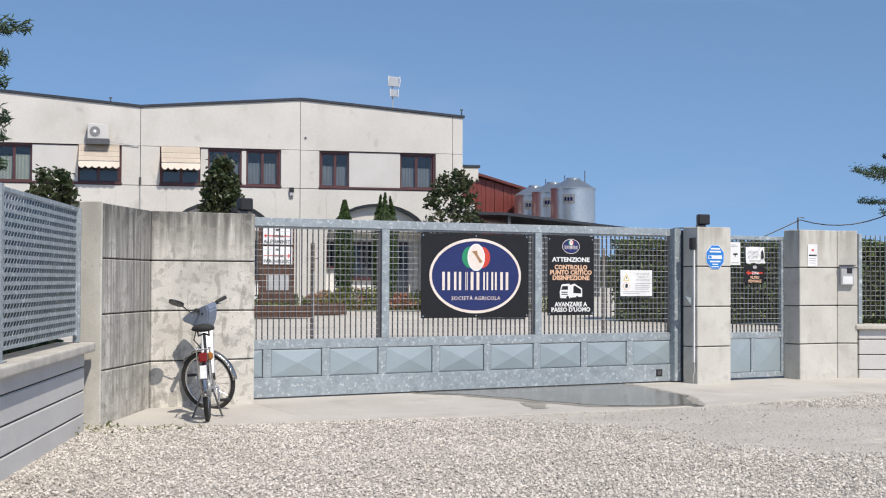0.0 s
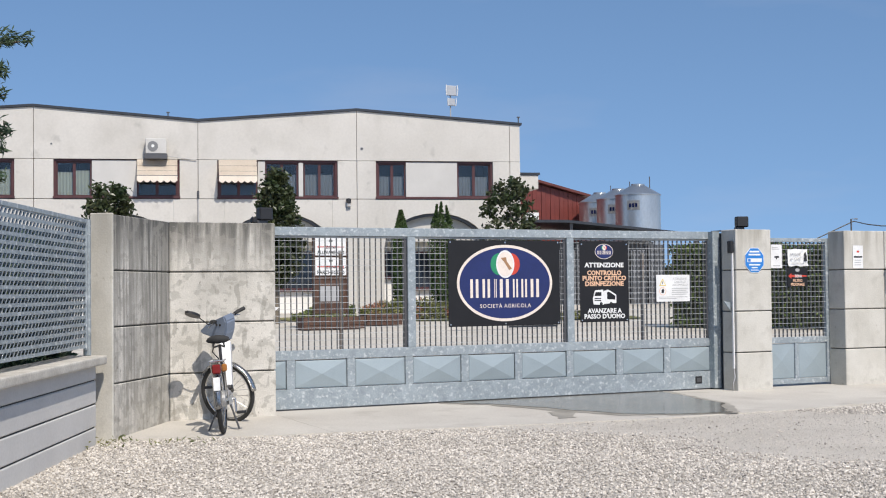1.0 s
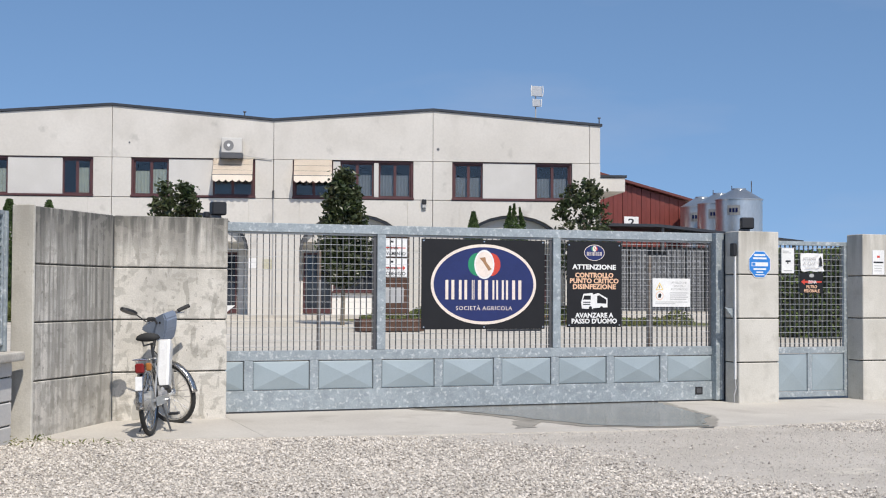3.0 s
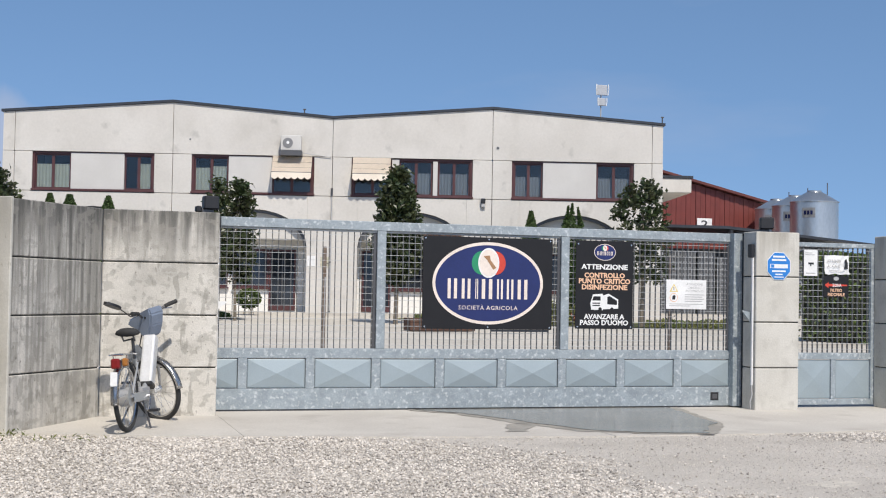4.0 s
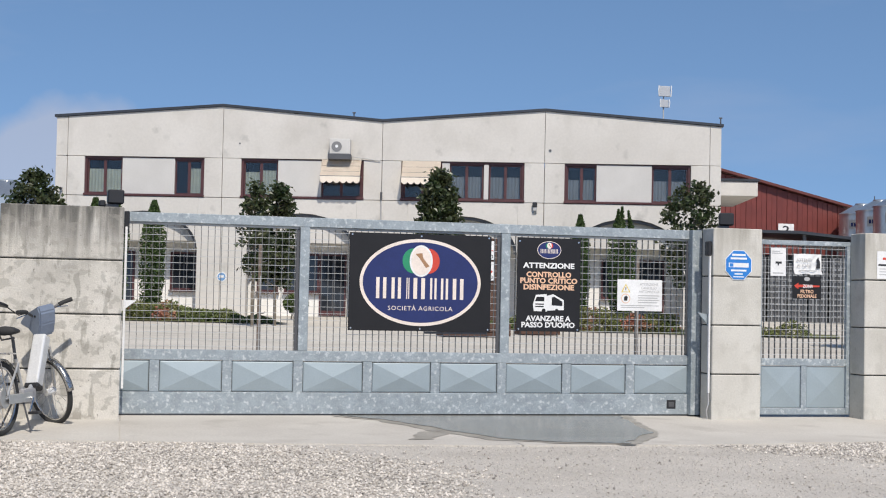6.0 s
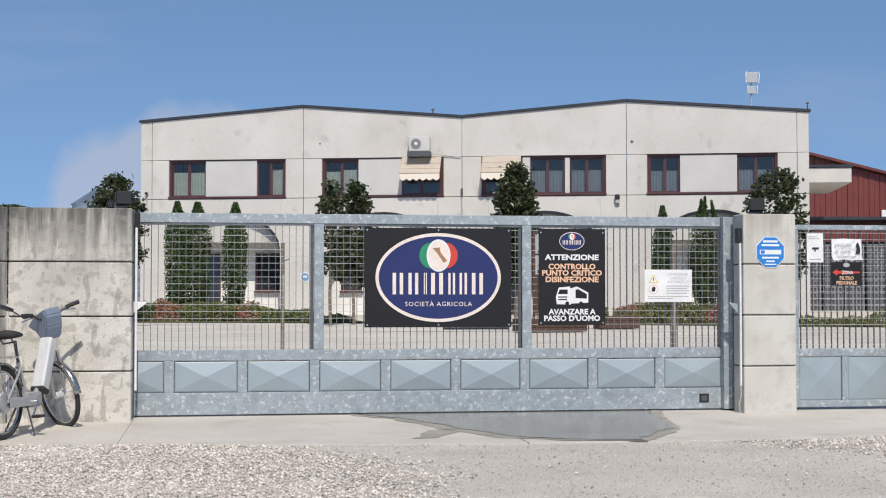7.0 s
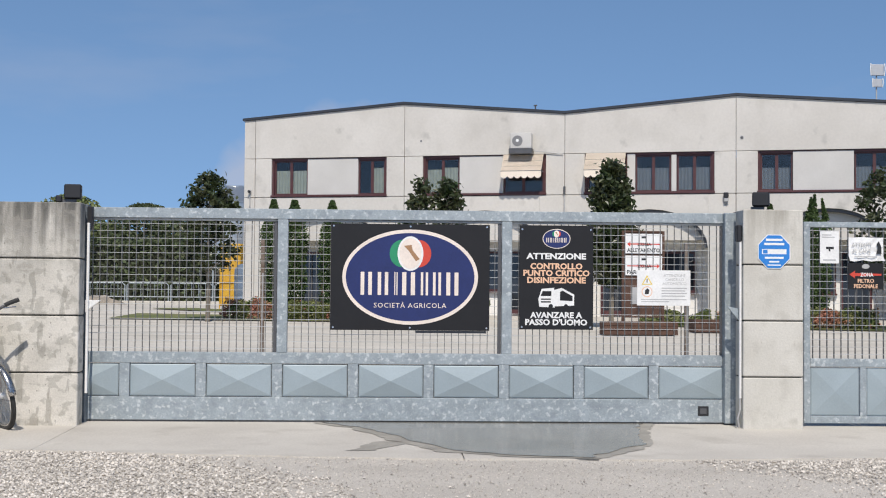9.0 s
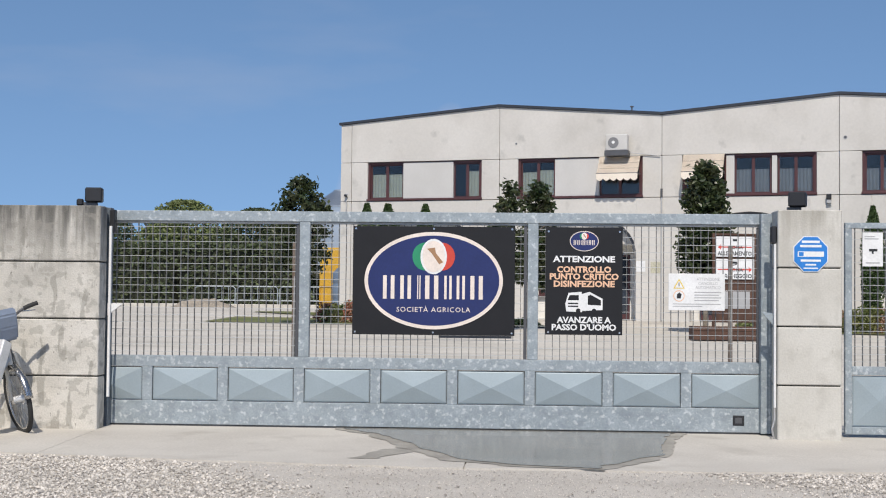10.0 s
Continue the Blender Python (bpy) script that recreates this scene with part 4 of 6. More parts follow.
bays = [(GX0, 1.69), (1.785, 3.742), (3.837, 5.80)]
_bar2 = None
for a, b in bays:
    n = int((b - a) / 0.0655)
    for i in range(n):
        x = a + (b - a - n * 0.0655) / 2 + (i + 0.5) * 0.0655
        if _bar2 is None:
            _bar2 = gbox("bar", -0.0026, 0.0026, -0.0125, 0.0125, 0.665, 1.865, m=BAR, bevel=0)
            _bar2.location = (x, 0.045, 0)
        else:
            share("bar", _bar2.data, gate, (x, 0.045, 0))
    rod = None
    for i in range(18):
        z = 0.70 + i * 0.0665
        if rod is None:
            rod = gbox("rod", a + 0.004, b - 0.004, -0.002, 0.002, -0.002, 0.002, m=ROD, bevel=0)
            rod.location = (0, 0.0325, z)
        else:
            share("rod", rod.data, gate, (0, 0.0325, z))
    # frame strip coloured dark, with the post's shade put into its tone
    gbox("shade_toned_strip", b - 0.034, b - 0.004, 0.03, 0.06, 0.667, 1.860, m=STEEL_DARK, bevel=0.002)
part("keyhole_plate", box(bmesh.new(), 5.555, 5.655, -0.006, 0.002, 0.11, 0.20, 0.004), BLACK, gate, "small dark plate")
part("keyhole_grid", box(bmesh.new(), 5.575, 5.635, -0.009, -0.006, 0.13, 0.18, 0.002), STEEL_DARK, gate)

# guide posts with rollers at both ends
BLUE_STEEL = mat("weathered blue-grey steel", (0.15, 0.175, 0.20), (0.12, 0.14, 0.16), rough=0.6, metal=0.2, scale=6, fine=50, bump=0.03)
for x, lab in ((-0.035, "galvanised guide post beside the stained wall"), (5.845, "guide post with rollers beside the gate pillar")):
    gp = thing("guide_post", lab, "gate post", x, 0.30 if x < 1 else 0.53, 0)
    if x < 1:
        part("cover_strip", box(bmesh.new(), 0.047, 0.069, -0.08, -0.05, 0.3, 1.82, 0.003), SIGN_WHITE, gp)
        part("pole", box(bmesh.new(), -0.022, 0.035, 0.0, 0.10, 0.0, 1.99, 0.004), BLUE_STEEL, gp)
        part("roller_box", box(bmesh.new(), 0.036, 0.085, -0.045, 0.03, 1.76, 1.97, 0.008), BLACK, gp)
        bm = bmesh.new()
        prism(bm, [(0.03, 1.13), (0.17, 1.13), (0.03, 1.02)], -0.045, -0.012)
        part("stop_plate", bm, SIGN_WHITE, gp)
    else:
        part("pole", box(bmesh.new(), -0.004, 0.016, -0.49, -0.46, 0.30, 1.80, 0.003), SIGN_WHITE, gp)
        part("roller_box", box(bmesh.new(), -0.03, 0.018, -0.50, -0.42, 1.70, 1.85, 0.01), BLACK, gp)
        bm = bmesh.new()
        prism(bm, [(0.018, 1.10), (-0.10, 1.12), (0.018, 0.98)], -0.44, -0.42)
        part("stop_plate", bm, GALV, gp)
        bm = bmesh.new()
        tube(bm, [(0.005, -0.475, 0.31), (0.0, -0.50, 0.2), (-0.02, -0.49, 0.12), (0.01, -0.46, 0.0)], 0.008, 6)
        part("cable", bm, SIGN_GREY, gp)

cp = thing("catch_post", "dark steel catch post behind the gate pillar", "gate post", 5.93, 0.31, 0)
part("post", box(bmesh.new(), 0.0, 0.05, 0.03, 0.20, 0.0, 1.955, 0.006), BLUE_STEEL, cp)
part("cap", box(bmesh.new(), -0.03, 0.06, -0.005, 0.22, 1.978, 1.990, 0.003), STEEL_DARK, cp)

# ---- pedestrian gate ----
pg = thing("pedestrian_gate", "narrow galvanised pedestrian gate with grating above panels", "gate", 0, 0.30, 0)


def pbox(name, *a, m=GALV, bevel=0.004):
    return part(name, box(bmesh.new(), *a, bevel), m, pg)


PX0, PX1 = 6.50, 7.60
pbox("top_rail", PX0, PX1, 0, 0.05, 1.85, 1.90)
pbox("hinge_stile", PX1 - 0.06, PX1, 0, 0.05, 0.06, 1.85)
pbox("lock_stile", PX0, PX0 + 0.06, 0, 0.05, 0.06, 1.85)
pbox("middle_rail", PX0 + 0.06, PX1 - 0.06, 0.002, 0.048, 0.575, 0.65)
pbox("bottom_rail", PX0 + 0.06, PX1 - 0.06, 0.002, 0.048, 0.06, 0.125)
pbox("stile", 7.02, 7.08, 0.004, 0.046, 0.125, 0.575)
for a, b in ((PX0 + 0.065, 7.015), (7.085, PX1 - 0.065)):
    pyramid("panel", a, b, 0.13, 0.57, 0.016, pg, 0.02)
_m = pbox("bar", -0.0026, 0.0026, -0.0125, 0.0125, 0.65, 1.85, m=BAR, bevel=0)
_m.location = (PX0 + 0.09, 0.028, 0)
for i in range(1, 15):
    share("bar", _m.data, pg, (PX0 + 0.09 + i * 0.0655, 0.028, 0))
_m = pbox("rod", PX0 + 0.06, PX1 - 0.06, -0.002, 0.002, -0.002, 0.002, m=ROD, bevel=0)
_m.location = (0, 0.015, 0.69)
for i in range(1, 18):
    share("rod", _m.data, pg, (0, 0.015, 0.69 + i * 0.0665))
for z in (0.35, 1.68):
    bm = bmesh.new()
    tube(bm, [(PX1 + 0.012, 0.0, z - 0.05), (PX1 + 0.012, 0.0, z + 0.05)], 0.016, 8)
    box(bm, PX1 - 0.01, PX1 + 0.012, -0.006, 0.012, z - 0.03, z + 0.03)
    part("hinge", bm, STEEL_DARK, pg)

# ---- disinfection spray posts behind the gate ----
sp = thing("spray_post", "thin rusty steel spray post with nozzles behind the gate", "post", 1.43, 1.75, 0.008, group="spray posts")
part("pole", box(bmesh.new(), -0.02, 0.02, -0.02, 0.02, 0, 1.74, 0.004), RUSTY, sp)
for i, z in enumerate((0.45, 1.0, 1.55)):
    bm = bmesh.new()
    tube(bm, [(0.02, -0.01, z), (0.05, -0.015, z + 0.005), (0.065, -0.015, z + 0.02)], 0.006, 6)
    part("nozzle", bm, STEEL_DARK, sp)
bm = bmesh.new()
tube(bm, [(0.0, -0.024, 0.05), (0.0, -0.026, 0.8), (0.005, -0.024, 1.4)], 0.007, 6)
part("hose", bm, SIGN_GREY, sp)
copy_thing(sp, pose(5.74, 1.8, 0.009))

# ---- signs on the gate ----
def disc(bm, cx, cz, rx, rz, y0, y1, seg=64, a0=0.0, a1=2 * math.pi):
    pts = [(cx + rx * math.cos(a0 + (a1 - a0) * i / seg), cz + rz * math.sin(a0 + (a1 - a0) * i / seg)) for i in range(seg if a1 - a0 > 6.28 else seg + 1)]
    return prism(bm, pts, y0, y1)


def plate(parent, name, x0, x1, z0, z1, m, y=0.0, t=0.003, bevel=0.0, label=""):
    return part(name, box(bmesh.new(), x0, x1, y - t, y, z0, z1, bevel), m, parent, label)


def oval_logo(parent, cx, cz, rx, rz, y):
    """The company mark as plain shapes: cream-rimmed blue oval, an egg with green and red sides, a row of bars."""
    k = rx / 0.62
    part("oval_rim", disc(bmesh.new(), cx, cz, rx, rz, y - 0.001, y), SIGN_CREAM, parent)
    part("oval", disc(bmesh.new(), cx, cz, rx - 0.032 * k, rz - 0.032 * k, y - 0.002, y - 0.001), SIGN_BLUE, parent)
    ez = cz + 0.215 * k
    part("egg_side", disc(bmesh.new(), cx - 0.075 * k, ez, 0.115 * k, 0.125 * k, y - 0.003, y - 0.002), SIGN_GREEN, parent)
    part("egg_side", disc(bmesh.new(), cx + 0.075 * k, ez, 0.115 * k, 0.125 * k, y - 0.0034, y - 0.002), SIGN_RED, parent)
    part("egg_rim", disc(bmesh.new(), cx, ez + 0.0 * k, 0.118 * k, 0.158 * k, y - 0.004, y - 0.0034), SIGN_WHITE, parent)
    part("egg", disc(bmesh.new(), cx, ez + 0.0 * k, 0.100 * k, 0.140 * k, y - 0.005, y - 0.004), SIGN_CREAM, parent)
    part("egg_mark", prism(bmesh.new(), [(cx - 0.06 * k, ez + 0.07 * k), (cx + 0.01 * k, ez + 0.08 * k), (cx + 0.02 * k, ez + 0.03 * k), (cx + 0.085 * k, ez - 0.05 * k), (cx + 0.05 * k, ez - 0.07 * k), (cx - 0.02 * k, ez + 0.03 * k)], y - 0.0056, y - 0.005), SIGN_BROWN, parent)
    # the name stands as a row of plain bars, two to a letter
    w = 0.92 * k
    for p, q in ((-0.50, -0.36), (-0.33, -0.20), (-0.16, -0.12), (-0.09, 0.07), (0.10, 0.19), (0.22, 0.32), (0.35, 0.50)):
        for f0, f1 in ((0.06, 0.32), (0.60, 0.86)):
            part("name_bar", box(bmesh.new(), cx + (p + (q - p) * f0) * w, cx + (p + (q - p) * f1) * w, y - 0.0034, y - 0.002, cz - 0.165 * k, cz + 0.045 * k), SIGN_CREAM, parent)


main = thing("company_sign", "large black board with a blue oval company mark on the gate", "sign", 2.903, 0.418, 0)
plate(main, "board", -0.726, 0.726, 0.876, 1.846, SIGN_BLACK, 0.0, 0.006, 0.002)
oval_logo(main, 0.0, 1.362, 0.62, 0.435, -0.006)
text_part("lettering", "SOCIETÀ AGRICOLA", 0.062, SIGN_CREAM, main, 0.0, -0.0085, 1.082, width=0.66, spacing=1.15)
for x in (-0.70, 0.0, 0.70):
    for z in (0.90, 1.825):
        bm = bmesh.new()
        disc(bm, x, z, 0.009, 0.009, -0.009, -0.006, 10)
        part("rivet", bm, CHROME, main)
plate(main, "lower_strip", 0.05, 0.70, 0.852, 0.874, STEEL_DARK, 0.02, 0.004)

warn = thing("warning_sign", "black disinfection control board with white and orange lettering", "sign", 4.242, 0.418, 0)
plate(warn, "board", -0.34, 0.34, 0.893, 1.848, SIGN_BLACK, 0.0, 0.006, 0.002)
oval_logo(warn, 0.0, 1.725, 0.128, 0.090, -0.006)
for s, z, w, m in (("ATTENZIONE", 1.540, 0.55, SIGN_WHITE), ("CONTROLLO", 1.448, 0.48, SIGN_ORANGE), ("PUNTO CRITICO", 1.385, 0.61, SIGN_ORANGE), ("DISINFEZIONE", 1.320, 0.54, SIGN_ORANGE),
                   ("AVANZARE A", 1.000, 0.48, SIGN_WHITE), ("PASSO D'UOMO", 0.935, 0.57, SIGN_WHITE)):
    text_part("lettering", s, 0.074, m, warn, 0.0, -0.0075, z, width=w, weight=0.0028)
# lorry pictogram
part("lorry_box", prism(bmesh.new(), [(-0.02, 1.255), (0.05, 1.275), (0.165, 1.215), (0.165, 1.115), (-0.02, 1.105)], -0.0072, -0.006), SIGN_WHITE, warn)
part("lorry_window", prism(bmesh.new(), [(0.035, 1.24), (0.06, 1.25), (0.15, 1.20), (0.15, 1.155), (0.035, 1.16)], -0.0080, -0.0072), SIGN_BLACK, warn)
part("lorry_cab", prism(bmesh.new(), [(-0.155, 1.10), (-0.165, 1.17), (-0.135, 1.265), (-0.02, 1.275), (-0.015, 1.095)], -0.0076, -0.006), SIGN_WHITE, warn)
part("cab_window", prism(bmesh.new(), [(-0.145, 1.20), (-0.125, 1.245), (-0.045, 1.245), (-0.045, 1.20)], -0.0084, -0.0076), SIGN_BLACK, warn)
for z in (1.165, 1.14):
    plate(warn, "grille_bar", -0.14, -0.05, z, z + 0.012, SIGN_BLACK, -0.0076, 0.0008)
for x in (-0.05, 0.09):
    part("lorry_wheel", disc(bmesh.new(), x, 1.105, 0.02, 0.022, -0.0092, -0.0076, 16), SIGN_BLACK, warn)
for x in (-0.315, 0.315):
    for z in (0.915, 1.81):
        part("rivet", disc(bmesh.new(), x, z, 0.009, 0.009, -0.009, -0.006, 10), CHROME, warn)

auto = thing("notice_sign", "white automatic gate notice with warning symbols", "sign", 5.234, 0.418, 0)
plate(auto, "board", -0.247, 0.247, 1.12, 1.445, SIGN_WHITE, 0.0, 0.004, 0.0015)
for s, z, w in (("ATTENZIONE", 1.385, 0.20), ("CANCELLO", 1.348, 0.17), ("AUTOMATICO", 1.311, 0.22)):
    text_part("lettering", s, 0.036, SIGN_GREY, auto, 0.10, -0.0047, z, width=w)
for i, z in enumerate((1.276, 1.252, 1.228, 1.204)):
    plate(auto, "text_bar", -0.02 - 0.0 * i, 0.215 - 0.02 * (i % 2), z, z + 0.009, SIGN_GREY, -0.004, 0.0006)
for z, a in ((1.172, 0.21), (1.152, 0.05)):
    plate(auto, "text_bar", -0.21, a, z, z + 0.008, SIGN_GREY, -0.004, 0.0006)
part("triangle", prism(bmesh.new(), [(-0.205, 1.312), (-0.105, 1.312), (-0.155, 1.40)], -0.0048, -0.004), SIGN_YELLOW, auto)
part("triangle_inside", prism(bmesh.new(), [(-0.190, 1.319), (-0.120, 1.319), (-0.155, 1.383)], -0.0054, -0.0048), SIGN_WHITE, auto)
plate(auto, "exclamation", -0.159, -0.151, 1.332, 1.365, BLACK, -0.0054, 0.0006)
part("ring", disc(bmesh.new(), -0.155, 1.247, 0.05, 0.05, -0.0048, -0.004, 28), SIGN_ORANGE, auto)
part("ring_inside", disc(bmesh.new(), -0.155, 1.247, 0.042, 0.042, -0.0054, -0.0048, 28), SIGN_WHITE, auto)
part("hand_shape", prism(bmesh.new(), [(-0.175, 1.225), (-0.14, 1.225), (-0.132, 1.262), (-0.15, 1.278), (-0.172, 1.262)], -0.006, -0.0054), BLACK, auto)

# signs on the pedestrian gate
for x, z0, z1, w, lab in ((6.735, 1.52, 1.815, 0.175, "small white camera notice on the pedestrian gate"),):
    s = thing("camera_notice", lab, "sign", x, 0.296, 0)
    plate(s, "board", -w / 2, w / 2, z0, z1, SIGN_WHITE, 0, 0.003)
    plate(s, "camera_mark", -0.032, 0.04, 1.65, 1.672, BLACK, -0.003, 0.001)
    plate(s, "camera_mark", -0.008, 0.008, 1.63, 1.65, BLACK, -0.003, 0.001)
    for z in (1.775, 1.755):
        plate(s, "text_bar", -0.07, 0.02 if z > 1.76 else 0.05, z, z + 0.009, SIGN_GREY, -0.003, 0.001)
    plate(s, "text_bar", -0.06, 0.06, 1.545, 1.556, SIGN_GREY, -0.003, 0.001)
s = thing("dog_notice", "crumpled white beware-of-dog sheet on the pedestrian gate", "sign", 7.07, 0.292, 0)
bm = bmesh.new()
gv = [[bm.verts.new((-0.16 + 0.32 * i / 8 + (0.015 if j == 0 else 0), -0.006 + 0.012 * noise.noise((i * 0.9, j * 0.8, 4)), 1.545 + 0.215 * j / 5 + 0.01 * noise.noise((i * 0.5, j, 9)))) for j in range(6)] for i in range(9)]
for i in range(8):
    for j in range(5):
        bm.faces.new((gv[i][j], gv[i + 1][j], gv[i + 1][j + 1], gv[i][j + 1]))
ob = part("sheet", bm, SIGN_WHITE, s)
sm = ob.modifiers.new("thickness", "SOLIDIFY")
sm.thickness = 0.003
text_part("lettering", "ATTENTI", 0.05, SIGN_GREY, s, -0.045, -0.020, 1.675, width=0.18)
text_part("lettering", "AL CANE", 0.05, SIGN_GREY, s, -0.045, -0.020, 1.620, width=0.17)
plate(s, "text_bar", -0.11, 0.10, 1.58, 1.588, SIGN_GREY, -0.018, 0.001)
part("dog_shape", prism(bmesh.new(), [(0.09, 1.61), (0.14, 1.61), (0.135, 1.68), (0.115, 1.725), (0.095, 1.70), (0.105, 1.66)], -0.021, -0.018), BLACK, s)
s = thing("filter_zone_sign", "black filter zone sign with a red arrow", "sign", 7.07, 0.296, 0)
plate(s, "board", -0.165, 0.165, 1.285, 1.525, SIGN_BLACK, 0, 0.003)
part("oval", disc(bmesh.new(), 0, 1.495, 0.035, 0.022, -0.004, -0.003, 20), SIGN_GREY, s)
part("arrow", prism(bmesh.new(), [(-0.15, 1.42), (-0.10, 1.455), (-0.10, 1.434), (0.145, 1.428), (0.145, 1.412), (-0.10, 1.406), (-0.10, 1.385)], -0.0038, -0.003), SIGN_RED, s)
text_part("lettering", "ZONA", 0.05, SIGN_WHITE, s, 0.01, -0.0045, 1.402, width=0.12, weight=0.001)
text_part("lettering", "FILTRO", 0.05, SIGN_ORANGE, s, 0.0, -0.0042, 1.345, width=0.15, weight=0.001)
text_part("lettering", "PEDONALE", 0.05, SIGN_ORANGE, s, 0.0, -0.0042, 1.297, width=0.22, weight=0.001)

# blue octagonal plate on the pillar
s = thing("security_sign", "bright blue octagonal plate with white bars on the pillar", "sign", 6.140, -0.004, 1.612)
part("rim", disc(bmesh.new(), 0, 0, 0.158, 0.165, -0.003, 0, 8, math.pi / 8, math.pi / 8 + 2 * math.pi), SIGN_WHITE, s)
part("plate", disc(bmesh.new(), 0, 0, 0.150, 0.157, -0.006, -0.003, 8, math.pi / 8, math.pi / 8 + 2 * math.pi), BLUE, s)
for z, w, h in ((0.105, 0.075, 0.02), (0.068, 0.09, 0.02), (0.0, 0.11, 0.045), (-0.055, 0.085, 0.018), (-0.09, 0.045, 0.014), (-0.12, 0.06, 0.010)):
    plate(s, "text_bar", -w, w, z - h / 2, z + h / 2, SIGN_WHITE, -0.006, 0.001)
plate(s, "mark", -0.10, -0.06, -0.017, 0.017, BLUE, -0.007, 0.001)

s = thing("paper_notice", "small white printed sheet on the far pillar", "sign", 7.80, -0.004, 0)
plate(s, "sheet", -0.085, 0.085, 1.51, 1.80, SIGN_WHITE, 0, 0.003)
plate(s, "text_bar", -0.07, 0.07, 1.645, 1.665, BLACK, -0.003, 0.001)
plate(s, "mark", -0.02, 0.02, 1.71, 1.735, SIGN_RED, -0.003, 0.001)
for z in (1.61, 1.58, 1.55):
    plate(s, "text_bar", -0.06, 0.05, z, z + 0.008, SIGN_GREY, -0.003, 0.001)

# entry panel on the splayed wall
_r = math.atan2(-0.12, 0.23)
s = thing("intercom", "grey metal entry intercom box on the splayed wall", "intercom", 8.25 + 0.12 * math.cos(_r), 0.12 * math.sin(_r), 0, math.degrees(_r))
part("box", box(bmesh.new(), -0.09, 0.09, -0.06, -0.001, 1.26, 1.52, 0.008), SIGN_GREY, s)
part("hood", box(bmesh.new(), -0.10, 0.10, -0.09, -0.001, 1.522, 1.535, 0.003), STEEL_DARK, s)
part("panel", box(bmesh.new(), -0.065, 0.065, -0.065, -0.061, 1.28, 1.38, 0.002), SIGN_WHITE, s)
part("speaker", box(bmesh.new(), -0.01, 0.06, -0.064, -0.061, 1.42, 1.49, 0.002), BLACK, s)

# floodlights and beacon on the walls
def floodlight(x, y, z, rz, label, extra):
    f = thing("floodlight", label, "lamp", x, y, z, rz)
    part("housing", box(bmesh.new(), -0.075, 0.075, -0.05, 0.05, 0.02, 0.15, 0.012), BLACK, f)
    part("fins", box(bmesh.new(), -0.06, 0.06, 0.052, 0.062, 0.03, 0.14, 0.002), STEEL_DARK, f)
    part("bracket", box(bmesh.new(), -0.09, 0.03, -0.02, 0.02, -0.012, 0.02, 0.004), STEEL_DARK, f)
    if extra:
        part("sensor", box(bmesh.new(), -0.15, -0.09, -0.03, 0.03, -0.012, 0.05, 0.012), BLACK, f)
    return f


floodlight(-0.085, 0.08, 2.0, 8, "dark floodlight with motion sensor on the stained wall", True)
floodlight(6.055, 0.12, 2.0, -20, "dark floodlight on top of the gate pillar", False)

# ---- moped-style electric bicycle ----
bike = thing("electric_bicycle", "silver electric bicycle with a grey handlebar cowl leaning on its stand", "bicycle", -0.925, -1.20, 0.008, 67.5)
bike.matrix_basis = pose(-0.925, -1.20, 0.008, 0, 0, 67.5) @ pose(0, 0, 0, -4, 0, 0)
R = 0.305
BX, HX = 0.0, 0.95
STEER = 61   # the front wheel is turned hard over on its raked steering axis
front = new("front_assembly")
front.parent = bike
front.matrix_basis = pose(HX - 0.06, 0, 0.62) @ Matrix.Rotation(radians(STEER), 4, Vector((-math.sin(radians(12)), 0, math.cos(radians(12))))) @ pose(0, 0, -0.62)
COWL = plain("grey-blue cowl plastic", (0.20, 0.24, 0.31), 0.4)
SILVER = plain("silver paint", (0.56, 0.56, 0.55), 0.35, 0.6)
RED_LENS = plain("red lens", (0.22, 0.012, 0.01), 0.3)
ORANGE_LENS = plain("amber lens", (0.38, 0.15, 0.03), 0.3)


def ring(bm, cx, cz, r, w, seg=40, sides=8):
    vs = []
    for i in range(seg):
        a = 2 * math.pi * i / seg
        vs.append([bm.verts.new((cx + (r + w * math.cos(b)) * math.cos(a), w * math.sin(b), cz + (r + w * math.cos(b)) * math.sin(a))) for b in [2 * math.pi * k / sides for k in range(sides)]])
    for i in range(seg):
        for k in range(sides):
            bm.faces.new((vs[i][k], vs[(i + 1) % seg][k], vs[(i + 1) % seg][(k + 1) % sides], vs[i][(k + 1) % sides]))
    bmesh.ops.recalc_face_normals(bm, faces=bm.faces)
    return bm


def wheel(parent, cx, hub_r, name):
    w = part(name, ring(bmesh.new(), cx, R, R - 0.022, 0.022), RUBBER, parent, "black rubber tyre", smooth=True)
    part("rim", ring(bmesh.new(), cx, R, R - 0.048, 0.011, 40, 6), CHROME, w, smooth=True)
    bm = bmesh.new()
    tube(bm, [(cx, -0.045, R), (cx, 0.045, R)], hub_r, 20)
    part("hub", bm, ALU if hub_r < 0.05 else SILVER, w)
    bm = bmesh.new()
    for k in range(24):
        a = 2 * math.pi * k / 24
        s = 1 if k % 2 else -1
        tube(bm, [(cx + hub_r * math.cos(a + 0.3 * s), 0.03 * s, R + hub_r * math.sin(a + 0.3 * s)), (cx + (R - 0.055) * math.cos(a), 0, R + (R - 0.055) * math.sin(a))], 0.0018, 4, False)
    tagged(part("spokes", bm, CHROME, w), kind="stuff")
    return w


